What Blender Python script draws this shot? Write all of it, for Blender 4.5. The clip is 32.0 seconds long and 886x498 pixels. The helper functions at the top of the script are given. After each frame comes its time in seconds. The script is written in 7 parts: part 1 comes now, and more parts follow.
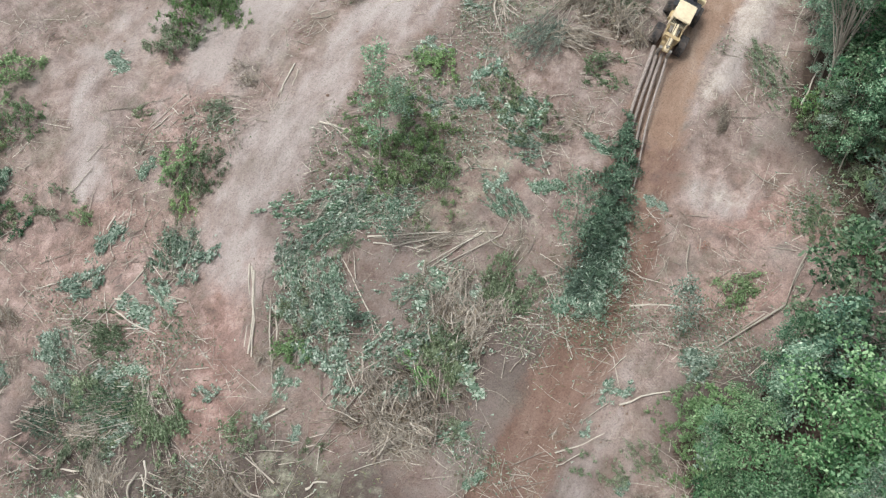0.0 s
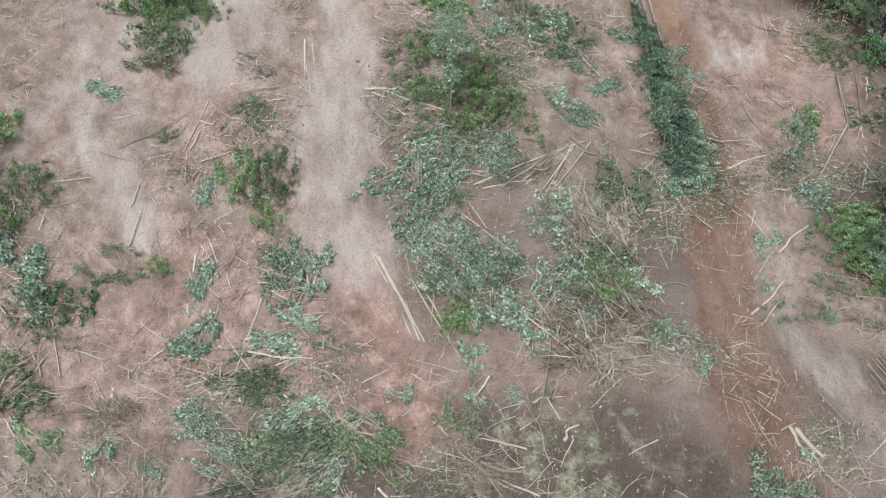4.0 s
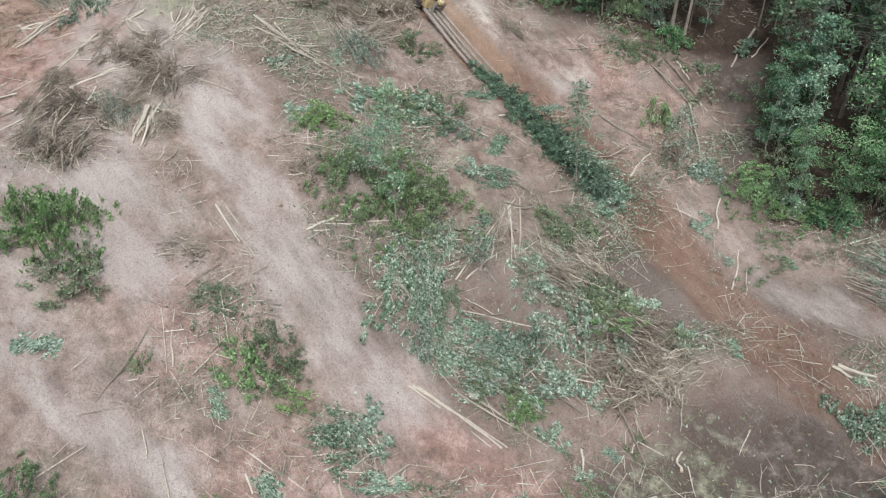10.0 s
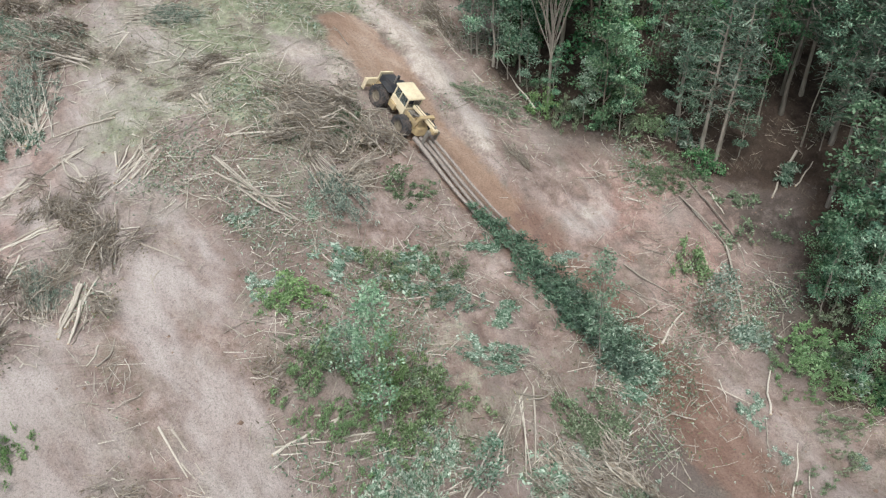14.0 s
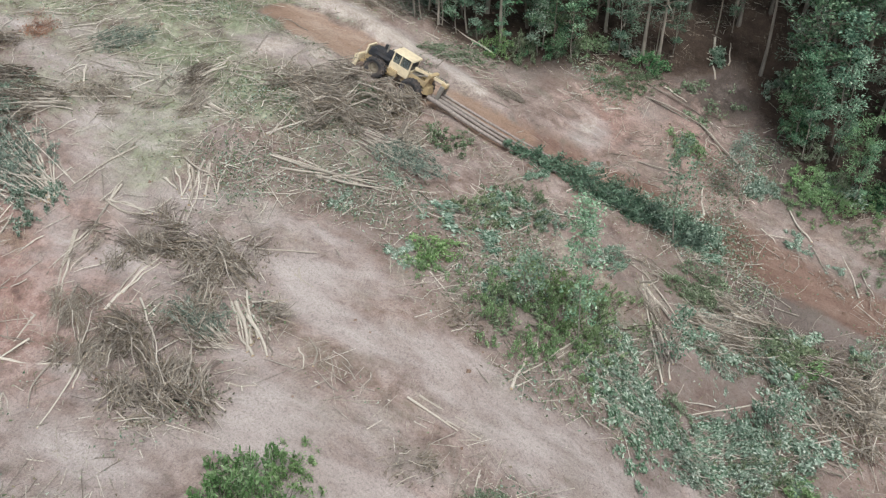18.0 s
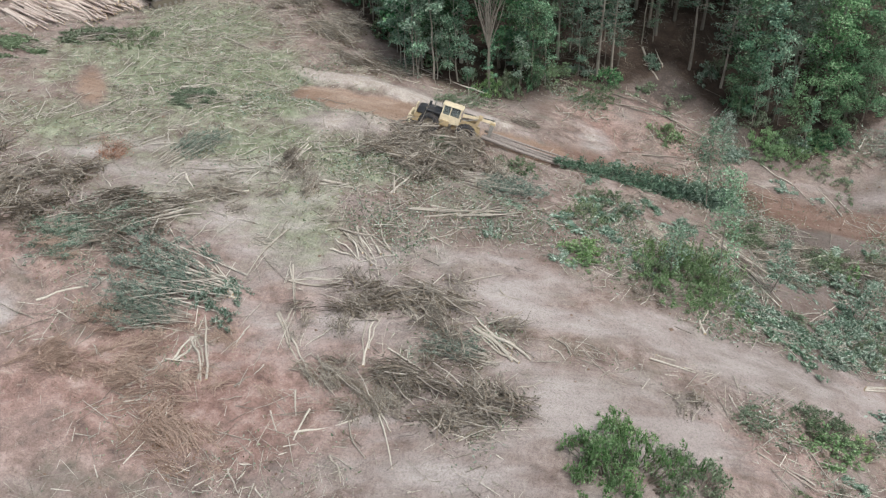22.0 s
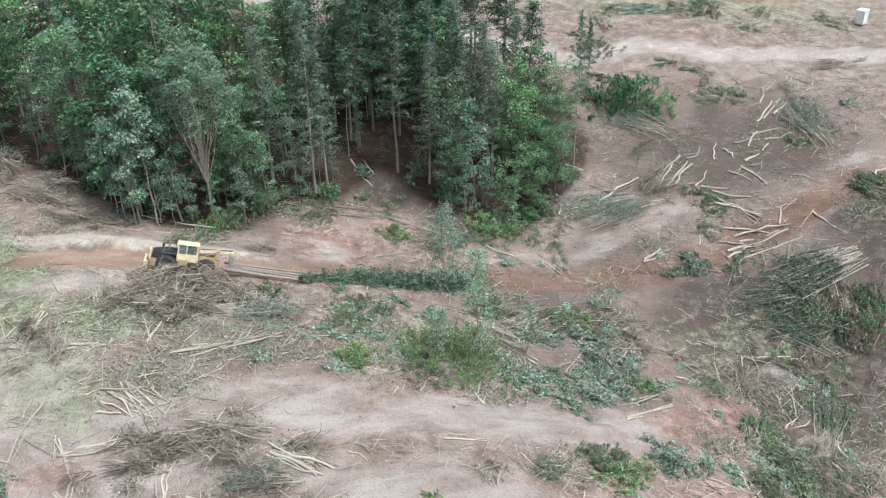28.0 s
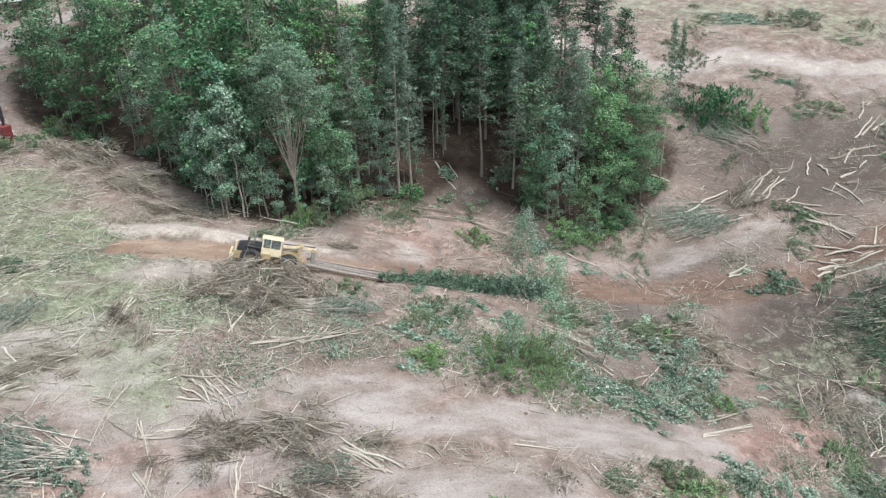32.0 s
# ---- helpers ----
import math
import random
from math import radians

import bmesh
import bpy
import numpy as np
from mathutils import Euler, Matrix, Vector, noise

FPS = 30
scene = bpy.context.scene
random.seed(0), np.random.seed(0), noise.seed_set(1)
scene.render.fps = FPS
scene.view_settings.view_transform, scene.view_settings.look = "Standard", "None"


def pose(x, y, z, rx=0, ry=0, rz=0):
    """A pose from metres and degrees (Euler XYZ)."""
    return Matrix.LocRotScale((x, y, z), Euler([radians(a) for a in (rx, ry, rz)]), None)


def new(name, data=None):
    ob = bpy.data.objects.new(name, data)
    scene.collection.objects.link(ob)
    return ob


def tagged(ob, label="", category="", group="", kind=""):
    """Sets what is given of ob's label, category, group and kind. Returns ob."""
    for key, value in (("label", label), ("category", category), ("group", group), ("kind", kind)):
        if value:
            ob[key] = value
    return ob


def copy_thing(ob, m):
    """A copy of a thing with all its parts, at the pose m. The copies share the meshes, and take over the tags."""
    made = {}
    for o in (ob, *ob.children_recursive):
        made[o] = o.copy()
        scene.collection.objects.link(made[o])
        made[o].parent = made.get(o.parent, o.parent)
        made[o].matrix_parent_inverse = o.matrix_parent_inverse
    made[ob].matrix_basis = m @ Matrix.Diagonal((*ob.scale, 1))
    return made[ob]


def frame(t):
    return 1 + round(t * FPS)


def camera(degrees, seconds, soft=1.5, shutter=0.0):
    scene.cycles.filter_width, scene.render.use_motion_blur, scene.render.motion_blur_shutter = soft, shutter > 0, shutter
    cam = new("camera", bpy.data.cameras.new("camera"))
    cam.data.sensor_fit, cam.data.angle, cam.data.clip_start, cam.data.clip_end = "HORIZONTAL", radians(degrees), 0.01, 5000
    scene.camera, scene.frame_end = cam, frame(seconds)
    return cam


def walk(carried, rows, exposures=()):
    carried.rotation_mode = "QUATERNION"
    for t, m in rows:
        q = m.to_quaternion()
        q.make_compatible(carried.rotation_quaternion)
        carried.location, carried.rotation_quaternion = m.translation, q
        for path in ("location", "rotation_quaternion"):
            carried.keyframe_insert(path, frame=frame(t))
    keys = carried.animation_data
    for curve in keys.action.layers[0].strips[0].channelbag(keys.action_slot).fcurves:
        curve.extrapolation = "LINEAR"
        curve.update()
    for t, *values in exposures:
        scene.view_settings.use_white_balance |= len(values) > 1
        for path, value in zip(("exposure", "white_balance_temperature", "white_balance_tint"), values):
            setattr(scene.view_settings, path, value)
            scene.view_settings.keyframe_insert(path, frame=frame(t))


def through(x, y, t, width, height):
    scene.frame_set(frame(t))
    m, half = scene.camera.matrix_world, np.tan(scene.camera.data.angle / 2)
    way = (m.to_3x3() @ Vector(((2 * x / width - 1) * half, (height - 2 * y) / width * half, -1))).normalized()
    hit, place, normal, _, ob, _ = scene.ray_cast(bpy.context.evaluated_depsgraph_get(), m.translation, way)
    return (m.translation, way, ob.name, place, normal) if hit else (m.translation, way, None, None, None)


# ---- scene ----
cam = camera(50.7, 32.0, soft=1.25)
METRES, EYE, TILT, LEAN, TURN = 138.0, 41.4, 0.0, 0.0, -44.4
ROWS = [
    (0.0, 0.0, 0.0, 0.0, 0.25, -47.53, -0.23),
    (0.5, -0.0123, 0.0059, 0.0007, -0.19, -47.61, -0.38),
    (1.0, -0.0285, 0.0107, 0.0006, -0.73, -47.63, -0.45),
    (1.5, -0.0484, 0.0145, -0.0006, -6.97, -47.54, -0.52),
    (2.0, -0.0759, 0.0189, -0.0013, -12.11, -47.63, -0.88),
    (2.5, -0.1039, 0.0227, -0.0074, -12.5, -47.57, -0.97),
    (4.5, -0.2332, 0.05, -0.0451, -36.53, -46.65, -1.3),
    (5.0, -0.2657, 0.0611, -0.0477, -46.23, -46.32, -1.09),
    (5.5, -0.2957, 0.075, -0.0468, -49.67, -46.27, -1.0),
    (6.0, -0.3208, 0.0874, -0.0446, -52.33, -46.23, -0.79),
    (6.5, -0.3405, 0.0974, -0.0443, -58.1, -46.01, -0.53),
    (7.0, -0.3516, 0.1043, -0.0442, -58.1, -46.06, -0.43),
    (7.5, -0.3555, 0.1115, -0.044, -58.16, -46.11, -0.39),
    (8.0, -0.3535, 0.1191, -0.0436, -58.22, -46.19, -0.35),
    (8.5, -0.3458, 0.1287, -0.043, -58.3, -45.62, -0.4),
    (9.0, -0.3338, 0.1387, -0.0431, -58.47, -43.99, -0.3),
    (9.5, -0.3182, 0.1502, -0.0434, -58.66, -42.97, -0.22),
    (10.0, -0.2981, 0.1636, -0.0427, -58.8, -42.22, -0.18),
    (10.5, -0.2749, 0.1773, -0.0421, -58.88, -41.4, -0.08),
    (11.0, -0.2493, 0.1921, -0.0402, -58.99, -41.25, -0.0),
    (11.5, -0.2285, 0.2042, -0.0395, -59.09, -41.19, 0.0),
    (12.0, -0.2133, 0.2116, -0.0391, -59.15, -41.18, 0.09),
    (12.5, -0.2052, 0.215, -0.0391, -59.26, -41.13, 0.12),
    (13.0, -0.203, 0.215, -0.0395, -59.37, -41.13, 0.12),
    (13.5, -0.2036, 0.2159, -0.04, -59.55, -41.11, 0.06),
    (14.0, -0.2071, 0.221, -0.0409, -59.74, -41.06, 0.05),
    (14.5, -0.2131, 0.23, -0.0419, -59.92, -41.05, 0.0),
    (16.5, -0.255, 0.2979, -0.0444, -73.21, -41.1, 0.12),
    (17.0, -0.268, 0.3226, -0.0452, -77.1, -41.06, 0.13),
    (17.5, -0.2805, 0.3486, -0.0456, -80.15, -41.08, 0.16),
    (18.0, -0.2919, 0.3761, -0.0455, -84.4, -41.15, 0.25),
    (18.5, -0.3026, 0.4063, -0.0447, -87.72, -41.16, 0.34),
    (19.0, -0.3112, 0.4384, -0.0418, -90.67, -41.22, 0.38),
    (19.5, -0.318, 0.4704, -0.0358, -94.02, -41.32, 0.51),
    (20.0, -0.3236, 0.4987, -0.0288, -100.19, -41.3, 0.59),
    (20.5, -0.3275, 0.5233, -0.0206, -105.71, -41.3, 0.72),
    (21.0, -0.3309, 0.5437, -0.0159, -106.12, -41.2, 0.85),
    (21.5, -0.3328, 0.56, -0.014, -106.12, -39.57, 0.96),
    (22.0, -0.335, 0.5721, -0.0133, -106.13, -38.06, 1.13),
    (22.5, -0.3361, 0.5815, -0.0122, -106.22, -36.25, 1.23),
    (23.0, -0.3372, 0.5892, -0.0119, -106.42, -34.27, 1.28),
    (23.5, -0.3379, 0.5951, -0.0112, -106.68, -32.3, 1.34),
    (24.0, -0.3385, 0.6012, -0.0109, -106.95, -30.61, 1.3),
    (24.5, -0.3392, 0.603, -0.0107, -106.98, -30.55, 1.45),
    (26.5, -0.3372, 0.601, -0.011, -113.19, -30.64, 1.37),
    (27.0, -0.3368, 0.6006, -0.0113, -119.32, -30.78, 1.32),
    (27.5, -0.337, 0.6003, -0.0114, -124.06, -30.85, 1.36),
    (28.0, -0.337, 0.6001, -0.0115, -127.57, -30.91, 1.38),
    (28.5, -0.3374, 0.5999, -0.0114, -131.32, -30.99, 1.4),
    (29.0, -0.3377, 0.5997, -0.0115, -133.9, -31.03, 1.49),
    (29.5, -0.3379, 0.5996, -0.0115, -133.93, -31.03, 1.54),
    (30.0, -0.3382, 0.5995, -0.0114, -133.18, -30.99, 1.63),
    (30.5, -0.3387, 0.5994, -0.0112, -131.03, -30.92, 1.74),
    (31.0, -0.3389, 0.5994, -0.0111, -127.58, -30.83, 1.79),
    (31.5, -0.3389, 0.5993, -0.0112, -124.4, -30.69, 1.81),
    (32.0, -0.3381, 0.5989, -0.0117, -121.91, -30.49, 1.75),
]
# the film's own exposure and white balance drift a little
FILM = [(0.0, 0.52, 6350, 3.2), (5.0, 0.45, 6350, 3.2), (8.0, 0.5, 6350, 3.2), (11.0, 0.49, 6320, 3.2), (14.0, 0.53, 6300, 2.7), (20.0, 0.37, 6330, 3.7), (22.0, 0.38, 6280, 3.2), (24.0, 0.55, 6180, 2.2), (28.0, 0.72, 6120, 0.7), (32.0, 0.72, 6120, 0.7)]
walk(cam, [(t, pose(0, 0, EYE, TILT, LEAN, TURN) @ pose(METRES * x, METRES * y, METRES * z, 90 + pitch, roll, yaw)) for t, x, y, z, yaw, pitch, roll in ROWS],
     FILM)

# ---- daylight: a bright, thinly overcast sky ----
SUN_HEIGHT, SUN_TURN = 66.0, 285.0
world = bpy.data.worlds.new("overcast_sky")
scene.world = world
world.use_nodes = True
wt = world.node_tree
sky = wt.nodes.new("ShaderNodeTexSky")
sky.sky_type, sky.sun_disc = "NISHITA", False
sky.sun_elevation, sky.sun_rotation = radians(SUN_HEIGHT), radians(SUN_TURN)
sky.air_density, sky.dust_density, sky.ozone_density = 1.0, 4.0, 1.0
veil = wt.nodes.new("ShaderNodeHueSaturation")
veil.inputs["Saturation"].default_value = 0.3
wt.links.new(sky.outputs[0], veil.inputs["Color"])
wt.links.new(veil.outputs[0], wt.nodes["Background"].inputs["Color"])
wt.nodes["Background"].inputs["Strength"].default_value = 0.135
sun = new("sun", bpy.data.lights.new("sun", "SUN"))
sun.data.energy, sun.data.angle, sun.data.color = 1.7, radians(18), (1.0, 0.97, 0.92)
sun.matrix_world = pose(0, 0, 80) @ Euler((radians(90 - SUN_HEIGHT), 0, radians(180 - SUN_TURN))).to_matrix().to_4x4()

# ---- materials ----
def material(name):
    m = bpy.data.materials.new(name)
    m.use_nodes = True
    return m, m.node_tree, m.node_tree.nodes["Principled BSDF"]


def node(tree, kind, **values):
    n = tree.nodes.new("ShaderNode" + kind)
    for key, value in values.items():
        n.inputs[key].default_value = value
    return n


def ramp(tree, source, *stops):
    """A colour ramp: stops of (place, colour)."""
    r = tree.nodes.new("ShaderNodeValToRGB")
    while len(r.color_ramp.elements) < len(stops):
        r.color_ramp.elements.new(0.5)
    for e, (at, c) in zip(r.color_ramp.elements, stops):
        e.position, e.color = at, (*c, 1) if len(c) == 3 else (c[0], c[0], c[0], 1)
    tree.links.new(source, r.inputs[0])
    return r.outputs[0]


def mix(tree, factor, a, b, mode="MIX"):
    m = tree.nodes.new("ShaderNodeMix")
    m.data_type, m.blend_type = "RGBA", mode
    for socket, value in ((m.inputs[0], factor), (m.inputs[6], a), (m.inputs[7], b)):
        if isinstance(value, (int, float)):
            socket.default_value = value
        elif isinstance(value, tuple):
            socket.default_value = (*value, 1)
        else:
            tree.links.new(value, socket)
    return m.outputs[2]


def math_node(tree, op, a, b=0.5):
    m = tree.nodes.new("ShaderNodeMath")
    m.operation = op
    for socket, value in ((m.inputs[0], a), (m.inputs[1], b)):
        if isinstance(value, (int, float)):
            socket.default_value = value
        else:
            tree.links.new(value, socket)
    return m.outputs[0]


def grain(tree, scale, detail=4.0, rough=0.6, stretch=None, turn=0.0):
    """Noise in metres of the object's own space."""
    c = tree.nodes.new("ShaderNodeTexCoord")
    n = node(tree, "TexNoise", Scale=scale, Detail=detail, Roughness=rough)
    if stretch:
        v = node(tree, "Mapping", Scale=tuple(1.0 / k for k in stretch), Rotation=(0, 0, turn))
        v.vector_type = "TEXTURE"
        tree.links.new(c.outputs["Object"], v.inputs[0])
        tree.links.new(v.outputs[0], n.inputs[0])
    else:
        tree.links.new(c.outputs["Object"], n.inputs[0])
    return n.outputs["Fac"]


def bump(tree, bsdf, height, strength, distance):
    b = node(tree, "Bump", Strength=strength, Distance=distance)
    tree.links.new(height, b.inputs["Height"])
    tree.links.new(b.outputs[0], bsdf.inputs["Normal"])


def ground_material():
    m, t, p = material("cleared_soil")

    def zone(name):
        a = t.nodes.new("ShaderNodeAttribute")
        a.attribute_name = name
        return a.outputs["Fac"]

    broad, mid, fine = grain(t, 0.09, 5, 0.65), grain(t, 0.8, 8, 0.7), grain(t, 4.0, 6, 0.75)
    streak = grain(t, 0.55, 8, 0.64, (0.3, 0.9, 1), radians(26))
    # crumbly brown to reddish earth
    soil = ramp(t, mid, (0.33, (0.145, 0.106, 0.096)), (0.5, (0.27, 0.205, 0.187)), (0.67, (0.408, 0.33, 0.308)))
    ruddy = ramp(t, mid, (0.33, (0.15, 0.092, 0.076)), (0.5, (0.275, 0.19, 0.16)), (0.67, (0.41, 0.315, 0.28)))
    soil = mix(t, ramp(t, broad, (0.43, (0.0,)), (0.62, (0.5,))), soil, ruddy)
    # mauve-grey dust, dragged out along the skid direction
    dust = ramp(t, streak, (0.28, (0.306, 0.253, 0.24)), (0.5, (0.388, 0.33, 0.317)), (0.72, (0.482, 0.42, 0.407)))
    drift = ramp(t, grain(t, 0.3, 8, 0.66, (0.45, 1.0, 1), radians(26)), (0.47, (0.0,)), (0.68, (0.42,)))
    soil = mix(t, drift, soil, dust)
    # low weeds tint the soil in patches
    weedy = ramp(t, grain(t, 0.33, 7, 0.7), (0.5, (0.0,)), (0.64, (0.42,)))
    soil = mix(t, weedy, soil, ramp(t, fine, (0.32, (0.1, 0.1, 0.072)), (0.66, (0.27, 0.26, 0.205))))
    # clay, dust, grass, humus and shade-darkened forest litter each where they lie, with ragged borders
    ragged = math_node(t, "MULTIPLY", math_node(t, "SUBTRACT", mid, 0.5), 1.7)
    swept = math_node(t, "MULTIPLY", math_node(t, "SUBTRACT", streak, 0.5), 2.0)
    clay = ramp(t, streak, (0.28, (0.2, 0.122, 0.09)), (0.5, (0.31, 0.21, 0.16)), (0.72, (0.43, 0.33, 0.275)))
    green = ramp(t, mid, (0.34, (0.12, 0.142, 0.088)), (0.5, (0.23, 0.255, 0.17)), (0.66, (0.4, 0.405, 0.3)))
    # litter brown taken near black: the shade under the trees is in the colour
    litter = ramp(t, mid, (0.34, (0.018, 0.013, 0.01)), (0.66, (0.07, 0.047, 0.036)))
    humus = ramp(t, mid, (0.34, (0.045, 0.036, 0.033)), (0.5, (0.095, 0.075, 0.068)), (0.68, (0.2, 0.162, 0.15)))
    red = ramp(t, mid, (0.33, (0.18, 0.107, 0.092)), (0.5, (0.315, 0.196, 0.172)), (0.67, (0.46, 0.337, 0.305)))
    chalk = ramp(t, math_node(t, "ADD", math_node(t, "MULTIPLY", mid, 0.6), math_node(t, "MULTIPLY", fine, 0.4)), (0.34, (0.3, 0.235, 0.205)), (0.5, (0.47, 0.4, 0.365)), (0.66, (0.64, 0.57, 0.53)))
    mud = ramp(t, streak, (0.28, (0.115, 0.068, 0.052)), (0.5, (0.19, 0.118, 0.094)), (0.74, (0.28, 0.19, 0.16)))
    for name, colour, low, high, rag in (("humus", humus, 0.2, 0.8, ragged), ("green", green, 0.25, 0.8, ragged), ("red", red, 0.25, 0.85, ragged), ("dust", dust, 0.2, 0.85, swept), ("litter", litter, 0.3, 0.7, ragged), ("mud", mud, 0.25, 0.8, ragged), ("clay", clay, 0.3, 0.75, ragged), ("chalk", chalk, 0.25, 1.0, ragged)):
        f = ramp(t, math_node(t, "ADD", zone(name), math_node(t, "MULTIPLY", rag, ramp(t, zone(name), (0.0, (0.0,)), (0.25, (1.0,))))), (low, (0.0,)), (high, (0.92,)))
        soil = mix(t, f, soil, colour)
    # thready litter too fine to build, in patches
    patches = ramp(t, grain(t, 0.5, 4, 0.6), (0.47, (0.0,)), (0.58, (1.0,)))
    bare = math_node(t, "MULTIPLY", patches, math_node(t, "SUBTRACT", 1.0, ramp(t, math_node(t, "ADD", zone("clay"), math_node(t, "MULTIPLY", zone("dust"), 0.8)), (0.2, (0.0,)), (0.8, (0.9,)))))
    bare = math_node(t, "MULTIPLY", bare, math_node(t, "SUBTRACT", 1.0, math_node(t, "MULTIPLY", zone("humus"), 0.65)))
    for k, (turn, colour, low) in enumerate(((0.3, (0.46, 0.4, 0.34), 0.6), (1.35, (0.07, 0.056, 0.045), 0.6), (2.3, (0.42, 0.37, 0.31), 0.6), (2.9, (0.09, 0.075, 0.06), 0.61))):
        thread = ramp(t, grain(t, 1.0, 3, 0.6, (1.2, 7.0 + 2 * k, 1), turn), (low, (0.0,)), (low + 0.06, (0.42,)))
        soil = mix(t, math_node(t, "MULTIPLY", thread, bare), soil, colour)
    # crumbs
    specks = ramp(t, grain(t, 7.0, 4, 0.8), (0.36, (0.5,)), (0.5, (1.0,)))
    soil = mix(t, 0.6, soil, specks, "MULTIPLY")
    grit = ramp(t, grain(t, 17.0, 3, 0.7), (0.34, (0.66,)), (0.5, (1.0,)), (0.66, (1.22,)))
    soil = mix(t, 0.55, soil, grit, "MULTIPLY")
    t.links.new(soil, p.inputs["Base Color"])
    p.inputs["Roughness"].default_value = 0.95
    p.inputs["Specular IOR Level"].default_value = 0.15
    bump(t, p, math_node(t, "ADD", math_node(t, "MULTIPLY", fine, 0.6), mid), 0.9, 0.22)
    return m


def foliage_material(name, dark, middle, light, through=0.25, vary=(0.84, 1.16)):
    """Leaves, each of its own shade; thin enough to let some light pass."""
    m, t, p = material(name)
    g = t.nodes.new("ShaderNodeNewGeometry")
    o = t.nodes.new("ShaderNodeObjectInfo")
    c = ramp(t, g.outputs["Random Per Island"], (0.0, dark), (0.5, middle), (0.8, tuple(0.6 * a + 0.4 * b for a, b in zip(middle, light))), (1.0, light))
    c = mix(t, ramp(t, o.outputs["Random"], (0.0, (0.0,)), (1.0, (0.16,))), c, dark)
    c = mix(t, math_node(t, "MULTIPLY", grain(t, 0.7, 2), 0.6), c, dark)
    h = node(t, "HueSaturation")
    for name, low, high in (("Hue", 0.484, 0.516), ("Saturation", 0.8, 1.12), ("Value", *vary)):
        r = node(t, "MapRange", **{"To Min": low, "To Max": high})
        t.links.new(math_node(t, "FRACT", math_node(t, "MULTIPLY", o.outputs["Random"], {"Hue": 1.0, "Saturation": 7.3, "Value": 13.7}[name])), r.inputs[0])
        t.links.new(r.outputs[0], h.inputs[name])
    t.links.new(c, h.inputs["Color"])
    c = h.outputs[0]
    t.links.new(c, p.inputs["Base Color"])
    p.inputs["Roughness"].default_value = 0.55
    p.inputs["Specular IOR Level"].default_value = 0.25
    s = t.nodes.new("ShaderNodeBsdfTranslucent")
    t.links.new(c, s.inputs[0])
    x = node(t, "MixShader", Fac=through)
    t.links.new(p.outputs[0], x.inputs[1])
    t.links.new(s.outputs[0], x.inputs[2])
    t.links.new(x.outputs[0], t.nodes["Material Output"].inputs[0])
    return m


def wood_material(name, dark, light, scale=3.0, stretch=(0.6, 4, 4)):
    m, t, p = material(name)
    g = t.nodes.new("ShaderNodeNewGeometry")
    o = t.nodes.new("ShaderNodeObjectInfo")
    f = math_node(t, "ADD", math_node(t, "MULTIPLY", g.outputs["Random Per Island"], 0.5), math_node(t, "MULTIPLY", o.outputs["Random"], 0.45))
    c = ramp(t, f, (0.05, dark), (0.95, light))
    n = grain(t, scale, 5, 0.65, stretch)
    c = mix(t, ramp(t, n, (0.35, (0.6,)), (0.6, (0.0,))), c, tuple(0.55 * v for v in dark))
    t.links.new(c, p.inputs["Base Color"])
    p.inputs["Roughness"].default_value = 0.85
    p.inputs["Specular IOR Level"].default_value = 0.2
    bump(t, p, n, 0.5, 0.02)
    return m


def painted_material(name, colour, rough=0.5, dirt=(0.22, 0.14, 0.09), amount=0.7, metal=0.0):
    """Worn paint, rubber or metal with dust and grime."""
    m, t, p = material(name)
    n, f = grain(t, 2.2, 5, 0.65), grain(t, 16, 4, 0.7)
    c = mix(t, math_node(t, "MULTIPLY", ramp(t, n, (0.4, (0.0,)), (0.75, (1.0,))), amount), colour, dirt)
    c = mix(t, ramp(t, f, (0.3, (0.35,)), (0.5, (0.0,))), c, tuple(0.6 * v for v in colour))
    t.links.new(c, p.inputs["Base Color"])
    t.links.new(ramp(t, n, (0.3, (rough,)), (0.8, (min(1.0, rough + 0.3),))), p.inputs["Roughness"])
    p.inputs["Metallic"].default_value = metal
    bump(t, p, f, 0.25, 0.01)
    return m


def glass_material():
    m, t, p = material("cab_glass")
    p.inputs["Base Color"].default_value = (0.5, 0.55, 0.55, 1)
    p.inputs["Roughness"].default_value = 0.06
    p.inputs["Transmission Weight"].default_value = 0.85
    p.inputs["IOR"].default_value = 1.45
    return m


SOIL = ground_material()
BLUE_LEAF = foliage_material("blue_green_leaves", (0.05, 0.1, 0.06), (0.28, 0.385, 0.295), (0.82, 0.88, 0.78), 0.24)
SLASH_NEEDLE = foliage_material("wilting_needles", (0.065, 0.1, 0.075), (0.25, 0.335, 0.26), (0.58, 0.66, 0.55), 0.22)
GREEN_LEAF = foliage_material("green_leaves", (0.075, 0.1, 0.055), (0.215, 0.285, 0.165), (0.52, 0.59, 0.42), 0.32)
BRIGHT_LEAF = foliage_material("bright_green_leaves", (0.1, 0.175, 0.07), (0.29, 0.44, 0.21), (0.6, 0.74, 0.44), 0.45)
DARK_LEAF = foliage_material("dark_green_leaves", (0.014, 0.05, 0.024), (0.115, 0.27, 0.13), (0.42, 0.63, 0.37), 0.3, (0.7, 1.45))
GUM_LEAF = foliage_material("gum_tree_leaves", (0.03, 0.085, 0.05), (0.215, 0.395, 0.255), (0.62, 0.78, 0.57), 0.3, (0.65, 1.4))
SAPLING_LEAF = foliage_material("sapling_leaves", (0.09, 0.17, 0.1), (0.28, 0.42, 0.28), (0.64, 0.76, 0.6), 0.35)
